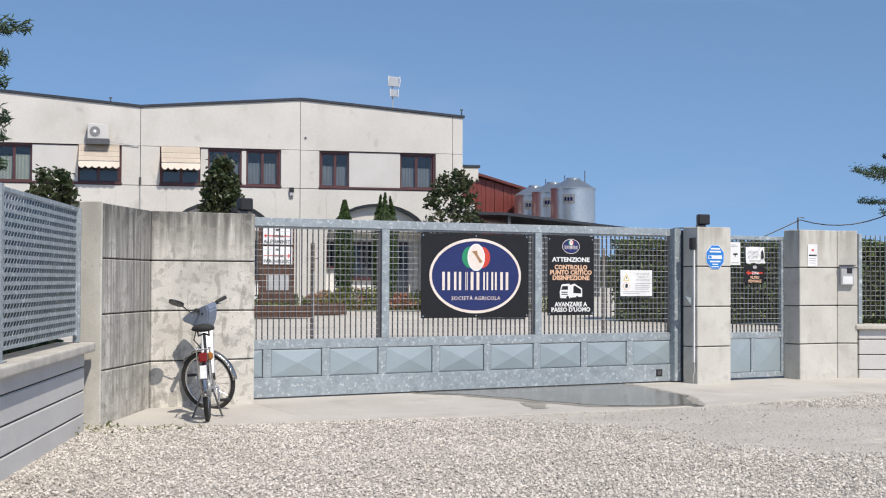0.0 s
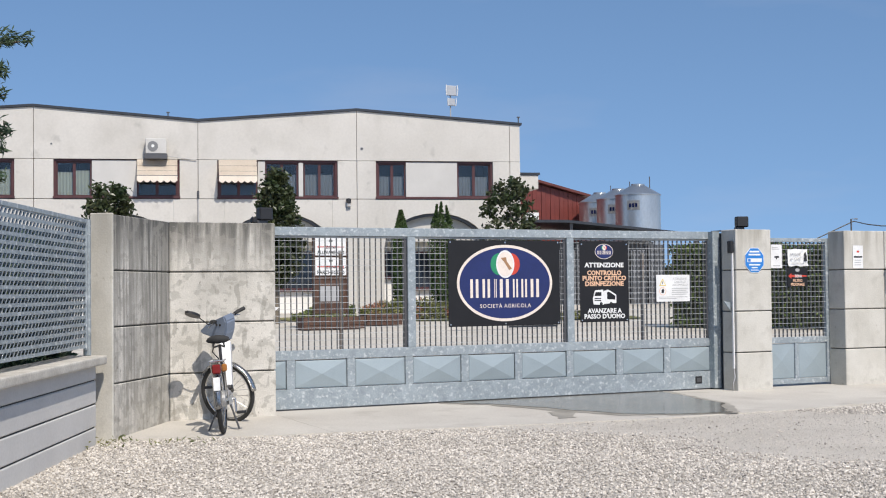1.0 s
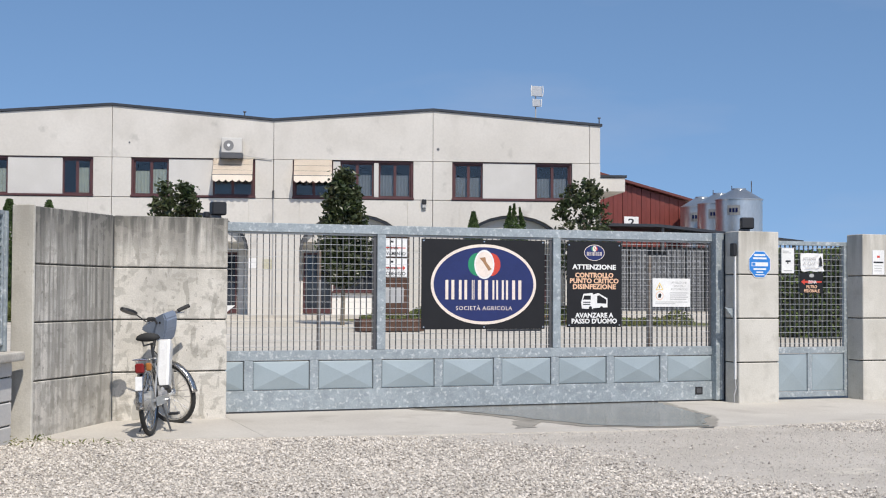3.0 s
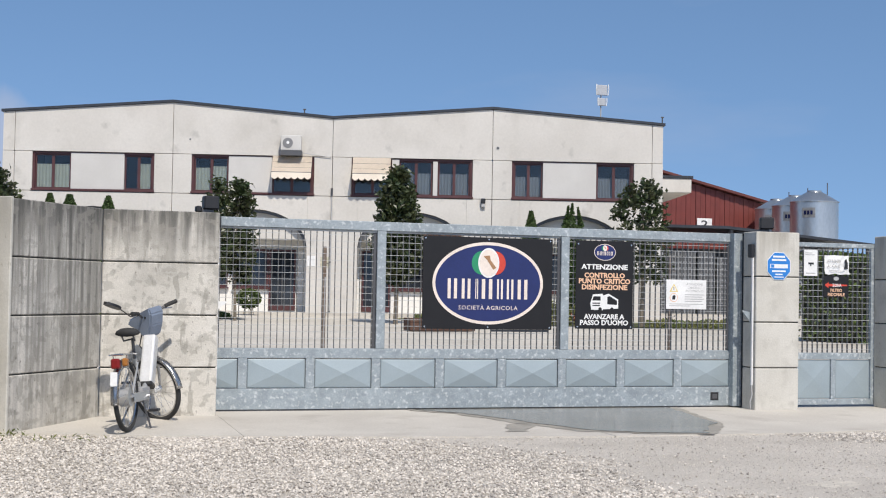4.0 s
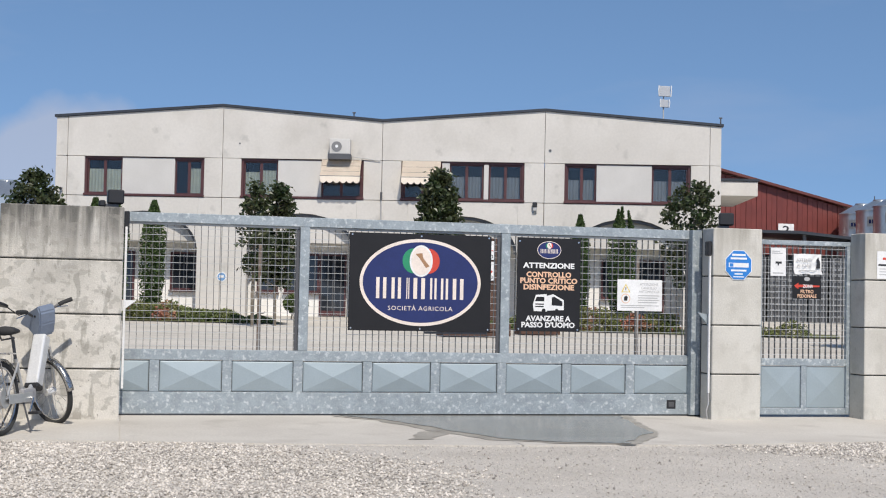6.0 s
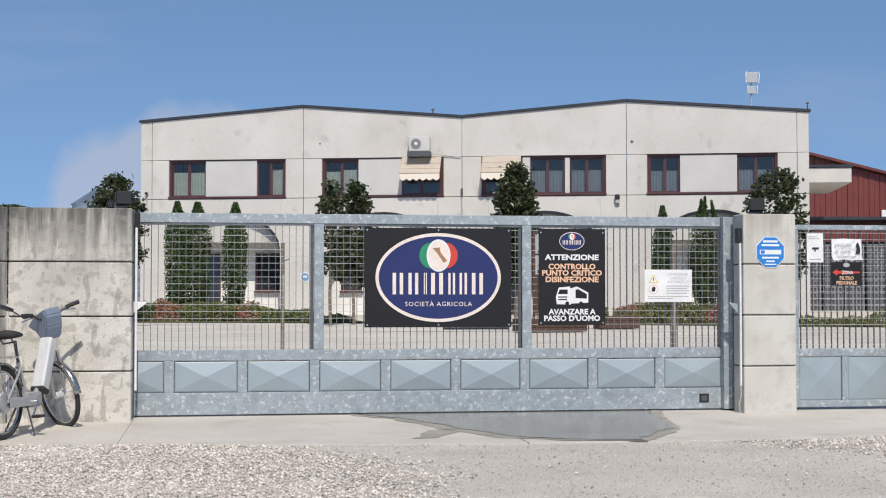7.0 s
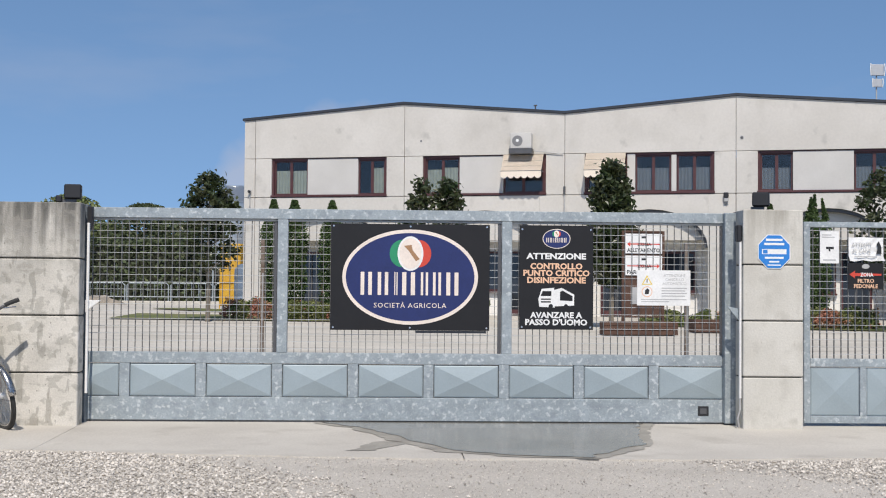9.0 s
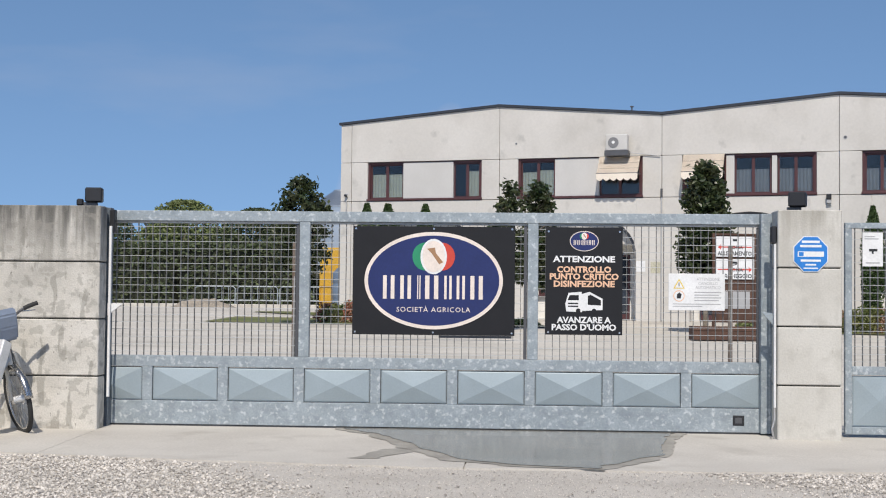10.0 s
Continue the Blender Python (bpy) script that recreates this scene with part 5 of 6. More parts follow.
def mudguard(parent, cx, a0, a1, m):
    bm = bmesh.new()
    rows = []
    for i in range(25):
        a = a0 + (a1 - a0) * i / 24
        rows.append([bm.verts.new((cx + (R + 0.022 - dr) * math.cos(a), y, R + (R + 0.022 - dr) * math.sin(a))) for y, dr in ((-0.036, 0.022), (-0.022, 0.004), (0, 0), (0.022, 0.004), (0.036, 0.022))])
    for p, q in zip(rows, rows[1:]):
        for k in range(4):
            bm.faces.new((p[k], p[k + 1], q[k + 1], q[k]))
    bmesh.ops.solidify(bm, geom=bm.faces[:], thickness=0.003)
    return part("mudguard", bm, m, parent, smooth=True)


wheel(bike, BX, 0.085, "rear_wheel")
mudguard(bike, BX, radians(20), radians(190), CHROME)
fx = 0.10
wheel(front, fx, 0.03, "front_wheel")
mudguard(front, fx, radians(40), radians(185), CHROME)
# fork and steering column
bm = bmesh.new()
for y in (-0.055, 0.055):
    tube(bm, [(fx, y, R), (0.04, y, 0.58), (0.0, y * 0.6, 0.70)], [0.012, 0.016, 0.018], 8)
part("fork", bm, SILVER, front)
bm = bmesh.new()
tube(bm, [(0.02, 0, 0.62), (-0.06, 0, 0.98)], 0.020, 10)
part("steering_column", bm, STEEL_DARK, front)
# cowl and bars
bm = bmesh.new()
prism(bm, [(0.17, 0.965), (0.06, 1.02), (-0.16, 1.065), (-0.17, 1.0), (-0.13, 0.90), (-0.06, 0.80), (0.0, 0.80), (0.06, 0.89), (0.16, 0.945)], -0.085, 0.085)
bmesh.ops.bevel(bm, geom=bm.edges[:], offset=0.014, segments=2, affect="EDGES")
part("cowl", bm, COWL, front, "grey-blue plastic handlebar cowl")
bm = bmesh.new()
prism(bm, [(0.011 * math.cos(t * math.pi / 6) - 0.09, 0.985 + 0.011 * math.sin(t * math.pi / 6)) for t in range(12)], 0.083, 0.089)
part("key_hole", bm, BLACK, front)
bm = bmesh.new()
tube(bm, [(-0.14, 0.24, 1.05), (-0.09, 0.15, 1.03), (-0.05, 0.08, 0.99), (-0.05, -0.08, 0.99), (-0.09, -0.15, 1.03), (-0.14, -0.24, 1.05)], 0.012, 8)
part("handlebar", bm, STEEL_DARK, front)
for s in (-1, 1):
    bm = bmesh.new()
    tube(bm, [(-0.11, s * 0.17, 1.037), (-0.125, s * 0.21, 1.047), (-0.155, s * 0.285, 1.056)], 0.019, 8)
    part("grip", bm, RUBBER, front, "black rubber grip")
    bm = bmesh.new()
    tube(bm, [(-0.07, s * 0.15, 1.02), (-0.09, s * 0.27, 1.005)], 0.006, 5)
    part("brake_lever", bm, CHROME, front)
bm = bmesh.new()
tube(bm, [(-0.10, 0.16, 1.03), (-0.06, 0.22, 1.03), (-0.03, 0.30, 1.13)], 0.006, 5)
part("mirror_arm", bm, BLACK, front)
bm = bmesh.new()
plan_prism(bm, [(0.062 * math.cos(t * math.pi / 10), 0.095 * math.sin(t * math.pi / 10)) for t in range(20)], -0.011, 0.011)
bmesh.ops.transform(bm, matrix=pose(-0.02, 0.36, 1.17, 30, -10, 0), verts=bm.verts)
part("mirror", bm, BLACK, front, "rear-view mirror on an arm")
bm = bmesh.new()
lathe(bm, [(0, 0.0), (0.032, 0.0), (0.036, 0.02), (0.02, 0.04), (0, 0.045)], 16)
bmesh.ops.rotate(bm, cent=(0, 0, 0), matrix=Matrix.Rotation(radians(-90), 3, "Y"), verts=bm.verts)
bmesh.ops.translate(bm, vec=(0.10, 0, 0.90), verts=bm.verts)
part("headlight", bm, SIGN_WHITE, front)
bm = bmesh.new()
tube(bm, [(0.02, 0.05, 0.88), (0.10, 0.06, 0.74), (0.03, 0.05, 0.62)], 0.006, 6)
part("cable", bm, BLACK, front)
# frame
bm = bmesh.new()
tube(bm, [(0.85, 0, 0.66), (0.72, 0, 0.50), (0.52, 0, 0.34), (0.40, 0, 0.30)], 0.024, 10)
tube(bm, [(0.40, 0, 0.28), (0.28, 0, 0.62)], 0.019, 10)
for y in (-0.055, 0.055):
    tube(bm, [(0.40, y * 0.6, 0.29), (0.0, y, R)], 0.012, 8)
    tube(bm, [(0.29, y * 0.4, 0.58), (0.0, y, R)], 0.010, 8)
tube(bm, [(0.86, 0, 0.60), (0.82, 0, 0.78)], 0.026, 10)
part("frame", bm, SILVER, bike)
# battery case
bm = bmesh.new()
box(bm, -0.055, 0.055, -0.060, 0.060, 0.0, 0.47, 0.022, m=pose(0.60, 0, 0.37, 0, 24, 0), seg=3)
part("battery_case", bm, ALU, bike, "brushed aluminium battery case")
bm = bmesh.new()
box(bm, -0.058, 0.058, -0.063, 0.063, -0.03, 0.02, 0.012, m=pose(0.60, 0, 0.37, 0, 24, 0))
part("battery_base", bm, BLACK, bike)
bm = bmesh.new()
box(bm, 0.33, 0.56, -0.05, 0.05, 0.23, 0.36, 0.03, seg=2)
part("motor_cover", bm, plain("grey plastic cover", (0.30, 0.30, 0.31), 0.5), bike)
# saddle
bm = bmesh.new()
tube(bm, [(0.285, 0, 0.60), (0.245, 0, 0.80)], 0.014, 8)
part("seat_post", bm, STEEL_DARK, bike)
bm = bmesh.new()
sec = [(0.06, 0.095, 0.045), (0.11, 0.11, 0.05), (0.20, 0.085, 0.042), (0.29, 0.035, 0.032), (0.345, 0.022, 0.02)]
rings = [[bm.verts.new((x, w * math.sin(t), 0.845 + h * math.cos(t) * (1 if math.cos(t) > 0 else 0.6))) for t in [2 * math.pi * k / 12 for k in range(12)]] for x, w, h in sec]
for p, q in zip(rings, rings[1:]):
    for k in range(12):
        bm.faces.new((p[k], p[(k + 1) % 12], q[(k + 1) % 12], q[k]))
bm.faces.new(rings[0])
bm.faces.new(rings[-1])
bmesh.ops.recalc_face_normals(bm, faces=bm.faces)
part("saddle", bm, RUBBER, bike, "black sprung saddle", smooth=True)
bm = bmesh.new()
for y in (-0.05, 0.05):
    tube(bm, [(0.24, y * 0.3, 0.79), (0.15, y, 0.78), (0.11, y, 0.82)], 0.008, 6)
part("saddle_spring", bm, STEEL_DARK, bike)
# rack, lights, plate
bm = bmesh.new()
for y in (-0.06, 0.06):
    tube(bm, [(0.24, y * 0.5, 0.66), (0.05, y, 0.67), (-0.22, y, 0.67)], 0.007, 6)
    tube(bm, [(-0.12, y, 0.67), (0.0, y, R + 0.02)], 0.006, 6)
tube(bm, [(-0.22, -0.06, 0.67), (-0.22, 0.06, 0.67)], 0.007, 6)
part("rack", bm, CHROME, bike)
part("rear_light", box(bmesh.new(), -0.265, -0.215, -0.038, 0.038, 0.555, 0.640, 0.012), RED_LENS, bike, "red rear light")
for y in (-0.066,):
    part("indicator", box(bmesh.new(), -0.215, -0.155, y - 0.024, y + 0.024, 0.57, 0.64, 0.012), ORANGE_LENS, bike, "amber lens")
bm = bmesh.new()
box(bm, -0.004, 0.004, -0.030, 0.030, -0.06, 0.06, 0.003, m=pose(-0.305, 0, 0.47, 0, 12, 0))
part("rear_plate", bm, SIGN_WHITE, bike, "plain white plate")
# cranks, chain guard, stand
bm = bmesh.new()
tube(bm, [(0.40, -0.09, 0.28), (0.40, 0.09, 0.28)], 0.016, 8)
tube(bm, [(0.40, -0.09, 0.28), (0.30, -0.10, 0.16)], 0.010, 6)
tube(bm, [(0.40, 0.09, 0.28), (0.50, 0.10, 0.40)], 0.010, 6)
part("crank", bm, CHROME, bike)
for x, y, z in ((0.30, -0.15, 0.16), (0.50, 0.15, 0.40)):
    part("pedal", box(bmesh.new(), x - 0.04, x + 0.04, y - 0.045, y + 0.045, z - 0.012, z + 0.012, 0.005), BLACK, bike)
part("chain_guard", box(bmesh.new(), 0.02, 0.44, -0.070, -0.064, 0.25, 0.33, 0.003), SILVER, bike)
bm = bmesh.new()
tube(bm, [(0.30, 0.05, 0.25), (0.26, 0.16, 0.012)], 0.009, 6)
tube(bm, [(0.30, -0.05, 0.25), (0.28, -0.12, 0.004)], 0.009, 6)
part("stand", bm, STEEL_DARK, bike)

# ---- plants ----
def leaves_mesh(name, centres, sizes, m, r, lie=0.35, fold=0.25, wide=0.27):
    """Many small folded leaves, as one mesh."""
    n = len(centres)
    c = np.asarray(centres, float)
    s = np.asarray(sizes, float)[:, None]
    d = r.normal(0, 1, (n, 3))
    d[:, 2] = d[:, 2] * 0.7 - lie
    d /= np.linalg.norm(d, axis=1)[:, None]
    o = r.normal(0, 1, (n, 3))
    w = np.cross(d, o)
    w /= np.linalg.norm(w, axis=1)[:, None] + 1e-9
    u = np.cross(w, d)
    a, b = c - d * s * 0.5, c + d * s * 0.5
    l, q = c + w * s * wide + u * s * fold * 0.4, c - w * s * wide + u * s * fold * 0.4
    v = np.stack([a, l, b, q], 1).reshape(-1, 3)
    k = 4 * np.arange(n)[:, None]
    f = np.concatenate([k + [0, 1, 2], k + [0, 2, 3]], 1).reshape(-1, 3)
    me = bpy.data.meshes.new(name)
    me.from_pydata(v.tolist(), [], f.tolist())
    me.materials.append(m)
    return me


def crown_points(r, n, z0, z1, width, shape, lumps=7, gap=0.25, seed=0):
    """Points in an uneven crown; shape(t) gives the half width at height share t."""
    out = []
    off = r.uniform(-50, 50, 3)
    while len(out) < n:
        t, a = r.uniform(0, 1), r.uniform(0, 2 * math.pi)
        rad = math.sqrt(r.uniform(0.05, 1.0))
        k = shape(t) * width * (1 + 0.28 * noise.noise((math.cos(a) * 1.6 + off[0], math.sin(a) * 1.6 + off[1], t * 4 + off[2])))
        p = Vector((math.cos(a) * rad * k, math.sin(a) * rad * k, z0 + (z1 - z0) * t))
        if noise.noise(p * 2.6 + Vector(off)) > -gap:
            out.append(p[:])
    return out


def tree(name, label, x, y, top, low, width, shape, m, seed, n=2200, size=(0.09, 0.17), stems=1, gap=0.25, trunk_r=0.05, category="tree", group="", lie=0.35, rosette=0):
    r = np.random.default_rng(seed)
    z = ground_z(x, y) - 0.02
    e = thing(name, label, category, x, y, z, group=group)
    h, lo = top - z, low - z
    bm = bmesh.new()
    tips = []
    for k in range(stems):
        ox, oy = (0, 0) if stems == 1 else r.uniform(-0.2, 0.2, 2)
        pts = [(ox * 0.6, oy * 0.6, 0)] + [(ox + r.uniform(-0.03, 0.03), oy + r.uniform(-0.03, 0.03), h * 0.9 * t) for t in (0.25, 0.5, 0.75, 1.0)]
        tube(bm, pts, [trunk_r * 1.15, trunk_r, trunk_r * 0.8, trunk_r * 0.5, trunk_r * 0.15], 8)
        tips.append(pts)
    part("trunk", bm, BARK, e)
    for k in range(9):
        bm = bmesh.new()
        t = r.uniform(0.0, 0.85)
        a = r.uniform(0, 2 * math.pi)
        zz = lo + (h - lo) * t
        rad = shape(min(1, t + 0.1)) * width * 0.8
        tube(bm, [(0, 0, zz - 0.25 * rad), (math.cos(a) * rad * 0.5, math.sin(a) * rad * 0.5, zz), (math.cos(a) * rad, math.sin(a) * rad, zz + 0.2 * rad)], [trunk_r * 0.45, trunk_r * 0.3, trunk_r * 0.1], 5)
        part("limb", bm, BARK, e)
    if rosette:
        # leaves grow in rosettes at the twig ends, with gaps between them
        c = np.array(crown_points(r, n // rosette, lo, h - 0.08, width * 0.95, shape, gap=gap))
        pts = np.repeat(c, rosette, 0) + r.normal(0, 1, (len(c) * rosette, 3)) * (0.085, 0.085, 0.07)
    else:
        pts = np.array(crown_points(r, n, lo, h, width, shape, gap=gap))
    if shape is column and x > 14:
        # the upright shoots part into three uneven tips
        for p in pts:
            t = (p[2] - lo) / (h - lo)
            if t > 0.80:
                k = int((math.atan2(p[1], p[0]) + math.pi) / (2 * math.pi / 3)) % 3
                a = -math.pi + (k + 0.5) * 2 * math.pi / 3
                q = 0.75 * (1.25 - t) / 0.45
                p[0] = math.cos(a) * width * 0.36 + p[0] * q
                p[1] = math.sin(a) * width * 0.36 + p[1] * q
                p[2] -= (0.0, 0.10, 0.05)[k] * (t - 0.8) / 0.2
    n = len(pts)
    ob = new("crown", leaves_mesh("crown", pts, r.uniform(*size, n), m, r, lie))
    ob.parent = e
    return e


def cone(t):
    return min(1.0, t * 4 + 0.45) * (1 - 0.72 * t ** 2.6)


def egg(t):
    return math.sqrt(max(0.02, 1 - (2 * t - 0.85) ** 2 / 1.35))


def column(t):
    return min(1.0, 0.7 + t) * (1.0 if t < 0.72 else max(0.12, 1 - (t - 0.72) * 3.0))


tree("magnolia_tree", "slender young magnolia with glossy leaves before the offices", 3.40, 23.9, 4.32, 1.75, 0.40, egg, LEAF, 11, 1100, (0.12, 0.20), gap=0.06, rosette=14, trunk_r=0.04, group="yard trees")
tree("magnolia_tree", "bushy young magnolia with glossy leaves before the offices", 4.12, 25.0, 4.34, 1.55, 0.54, egg, LEAF, 12, 3000, (0.12, 0.20), gap=0.10, rosette=14, trunk_r=0.04, group="yard trees")
tree("magnolia_tree", "dense cone-shaped magnolia with dark glossy leaves", 8.47, 23.9, 4.76, 1.6, 0.74, cone, LEAF, 13, 7000, (0.12, 0.20), gap=0.6, rosette=12, trunk_r=0.06, group="yard trees")
tree("magnolia_tree", "broad bushy magnolia with dark glossy leaves", 15.67, 23.05, 4.72, 1.7, 0.95, egg, LEAF, 14, 3300, (0.12, 0.20), gap=0.16, rosette=16, trunk_r=0.06, group="yard trees")
tree("magnolia_tree", "bushy magnolia beside the end of the offices", -2.45, 26.2, 4.52, 1.95, 0.90, egg, LEAF, 15, 3600, (0.12, 0.20), gap=0.12, rosette=15, trunk_r=0.06, group="yard trees")
for i, (x, y, top, w) in enumerate(((-0.85, 28.4, 3.98, 0.37), (-0.28, 28.9, 4.0, 0.43), (0.85, 28.9, 4.0, 0.38), (13.17, 25.6, 3.80, 0.30), (14.25, 24.9, 4.02, 0.42))):
    tree("cypress", "narrow green columnar cypress in the flower bed", x, y, top, 0.62, w, column, CYPRESS, 30 + i, 7500, (0.05, 0.11), gap=0.9, trunk_r=0.03, category="cypress", group="cypresses", lie=-0.9)


def bed(name, label, pts, h, m, seed, per_m2, size=(0.05, 0.11), m2=None, category="flower bed"):
    """A low planting along a line of (x, y, height, half depth)."""
    r = np.random.default_rng(seed)
    cs, ss = [], []
    for (x0, y0, h0, w0), (x1, y1, h1, w1) in zip(pts, pts[1:]):
        L = math.hypot(x1 - x0, y1 - y0)
        n = int(L * per_m2)
        for _ in range(n):
            t = r.uniform()
            hh, ww = h0 + (h1 - h0) * t, w0 + (w1 - w0) * t
            x, y = x0 + (x1 - x0) * t, y0 + (y1 - y0) * t
            s = r.uniform(-1, 1)
            px, py = x + (y1 - y0) / L * s * ww, y - (x1 - x0) / L * s * ww
            top = hh * (0.75 + 0.45 * noise.noise((px * 1.9, py * 1.9, seed))) * math.sqrt(max(0.05, 1 - 0.8 * s * s))
            cs.append((px, py, ground_z(px, py) - 0.02 + top * math.sqrt(r.uniform(0.0, 1.0))))
            ss.append(r.uniform(*size))
    cs, ss = np.array(cs), np.array(ss)
    e = thing(name, label, category)
    if m2 is not None:
        k = np.array([noise.noise((c[0] * 1.3, c[1] * 1.3, 8.0)) + 0.4 * noise.noise((c[0] * 6, c[1] * 6, c[2] * 6)) for c in cs]) > 0.12
        ob = new("red_growth", leaves_mesh("red_growth", cs[k], ss[k], m2, r, -0.4))
        ob.parent = e
        tagged(ob, kind="stuff")
        cs, ss = cs[~k], ss[~k]
    ob = new("foliage", leaves_mesh("foliage", cs, ss, m, r, -0.5))
    ob.parent = e
    tagged(ob, kind="stuff")
    return e


bed("flower_bed", "low flowering shrubs with reddish tips along the lawn", [(-2.2, 28.3, 0.72, 0.5), (0.5, 27.5, 0.75, 0.5), (1.6, 27.2, 0.62, 0.5)], 0.7, SHRUB, 41, 2200, m2=SHRUB_RED)
bed("ornamental_grass", "bright green ornamental grasses beside the shrubs", [(1.6, 27.2, 0.6, 0.4), (3.1, 26.8, 0.42, 0.35), (4.2, 26.5, 0.25, 0.3)], 0.5, WILLOW, 42, 1700, (0.06, 0.14))
bed("flower_bed", "flowering shrubs with reddish tips under the cypresses", [(11.5, 25.0, 0.55, 0.5), (13.0, 24.5, 0.85, 0.5), (14.2, 24.2, 0.75, 0.5), (15.6, 23.9, 0.62, 0.5)], 0.7, SHRUB, 43, 2200, m2=SHRUB_RED)
bed("ornamental_grass", "low green planting beside the information board", [(9.6, 25.8, 0.35, 0.3), (11.4, 25.1, 0.5, 0.35)], 0.5, WILLOW, 44, 1500, (0.06, 0.13))
bed("flower_bed", "low green shrubs at the edge of the lawn", [(15.6, 22.6, 0.28, 0.3), (18.6, 21.8, 0.5, 0.35)], 0.5, SHRUB, 45, 800)

# clipped ball bush on thin stems
e = thing("ball_bush", "clipped round green bush on thin stems by the arches", "bush", 5.25, 29.5, ground_z(5.2, 29.5))
r = np.random.default_rng(51)
d = r.normal(0, 1, (1500, 3))
d /= np.linalg.norm(d, axis=1)[:, None]
pts = d * (0.40 * r.uniform(0.7, 1.0, 1500)[:, None]) * [1, 1, 0.8] + [0, 0, 0.50]
ob = new("crown", leaves_mesh("crown", pts, r.uniform(0.07, 0.12, 1500), HEDGE, r, -0.3))
ob.parent = e
for i in range(5):
    a = i * 1.26
    bm = bmesh.new()
    tube(bm, [(0.16 * math.cos(a), 0.16 * math.sin(a), 0), (0.10 * math.cos(a), 0.10 * math.sin(a), 0.4)], 0.012, 5)
    part("stem", bm, BARK, e)

# lawn strips
def lawn(pts, label):
    bm = bmesh.new()
    out = []
    for (x0, y0), (x1, y1) in zip(pts, pts[1:] + pts[:1]):
        k = max(1, int(math.hypot(x1 - x0, y1 - y0) / 0.4))
        out += [(x0 + (x1 - x0) * i / k + 0.12 * noise.noise((x0 + i * 0.7, y0, 1)), y0 + (y1 - y0) * i / k + 0.12 * noise.noise((x0, y0 + i * 0.7, 2))) for i in range(k)]
    bm.faces.new([bm.verts.new((x, y, ground_z(x, y) + 0.012)) for x, y in out])
    bmesh.ops.triangulate(bm, faces=bm.faces)
    bmesh.ops.recalc_face_normals(bm, faces=bm.faces)
    return tagged(part("lawn", bm, GRASS), label, "lawn", kind="structure")


lawn([(-5.5, 27.4), (1.5, 26.4), (4.6, 26.0), (4.4, 27.2), (3.0, 29.2), (-2.4, 31.4), (-5.5, 32.2)], "green lawn with flower bed before the offices")
lawn([(9.4, 25.3), (12, 23.8), (16, 22.6), (19.5, 21.6), (20.5, 23.5), (17.6, 25.9), (11, 28.2), (9.4, 27.6)], "green lawn strip under the cypresses")
lawn([(-6.4, 39.5), (-5.6, 37.2), (-3.2, 34.5), (-3.0, 36.5), (-5.0, 41)], "grass patch past the offices")


def hedge(label, pts, h, depth, m, seed, n_per_m, size, fill=0.88):
    r = np.random.default_rng(seed)
    cs = []
    for (x0, y0), (x1, y1) in zip(pts, pts[1:]):
        L = math.hypot(x1 - x0, y1 - y0)
        nx, ny = (y1 - y0) / L, -(x1 - x0) / L
        for _ in range(int(L * n_per_m)):
            t, s, q = r.uniform(), r.uniform(-1, 1), r.uniform()
            x, y = x0 + (x1 - x0) * t, y0 + (y1 - y0) * t
            top = h * (1 + 0.10 * noise.noise((x * 0.9, y * 0.9, seed)))
            if r.uniform() < 0.6:
                s = math.copysign(1 - 0.15 * r.uniform(), s)
            else:
                q = 1 - 0.12 * r.uniform()
            cs.append((x + nx * s * depth, y + ny * s * depth, ground_z(x, y) + top * q))
    ob = new("hedge", leaves_mesh("hedge", cs, r.uniform(*size, len(cs)), m, r, 0.0))
    tagged(ob, label, "hedge", kind="stuff")
    # a near-black box inside the leaves paints the hedge's inner shade
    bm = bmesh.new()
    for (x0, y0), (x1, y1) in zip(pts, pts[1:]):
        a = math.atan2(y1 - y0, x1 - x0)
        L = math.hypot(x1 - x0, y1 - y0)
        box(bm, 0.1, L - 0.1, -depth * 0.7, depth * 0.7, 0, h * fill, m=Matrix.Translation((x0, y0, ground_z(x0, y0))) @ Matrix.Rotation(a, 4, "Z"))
    tagged(part("hedge_shade_box", bm, DARK_FILL), "dark box painted as the shade inside the hedge", "hedge", kind="stuff")
    return ob


DARK_FILL = mat("dark fill for hedge shade and soil", (0.03, 0.035, 0.018), (0.02, 0.022, 0.012), rough=0.9, scale=6, fine=30, bump=0.5)
hedge("tall green laurel hedge along the yard", [(17.0, 16.6), (22.5, 10.5), (30, 3.0)], 2.15, 0.7, HEDGE, 61, 1100, (0.09, 0.17))

# distant trees beyond the yard
def far_tree(x, y, top, width, m, seed, label, n=7500, size=(0.18, 0.34), shape=egg, low=0.8):
    return tree("tree", label, x, y, top, low, width, shape, m, seed, n, size, trunk_r=0.18, gap=0.75, group="far trees")


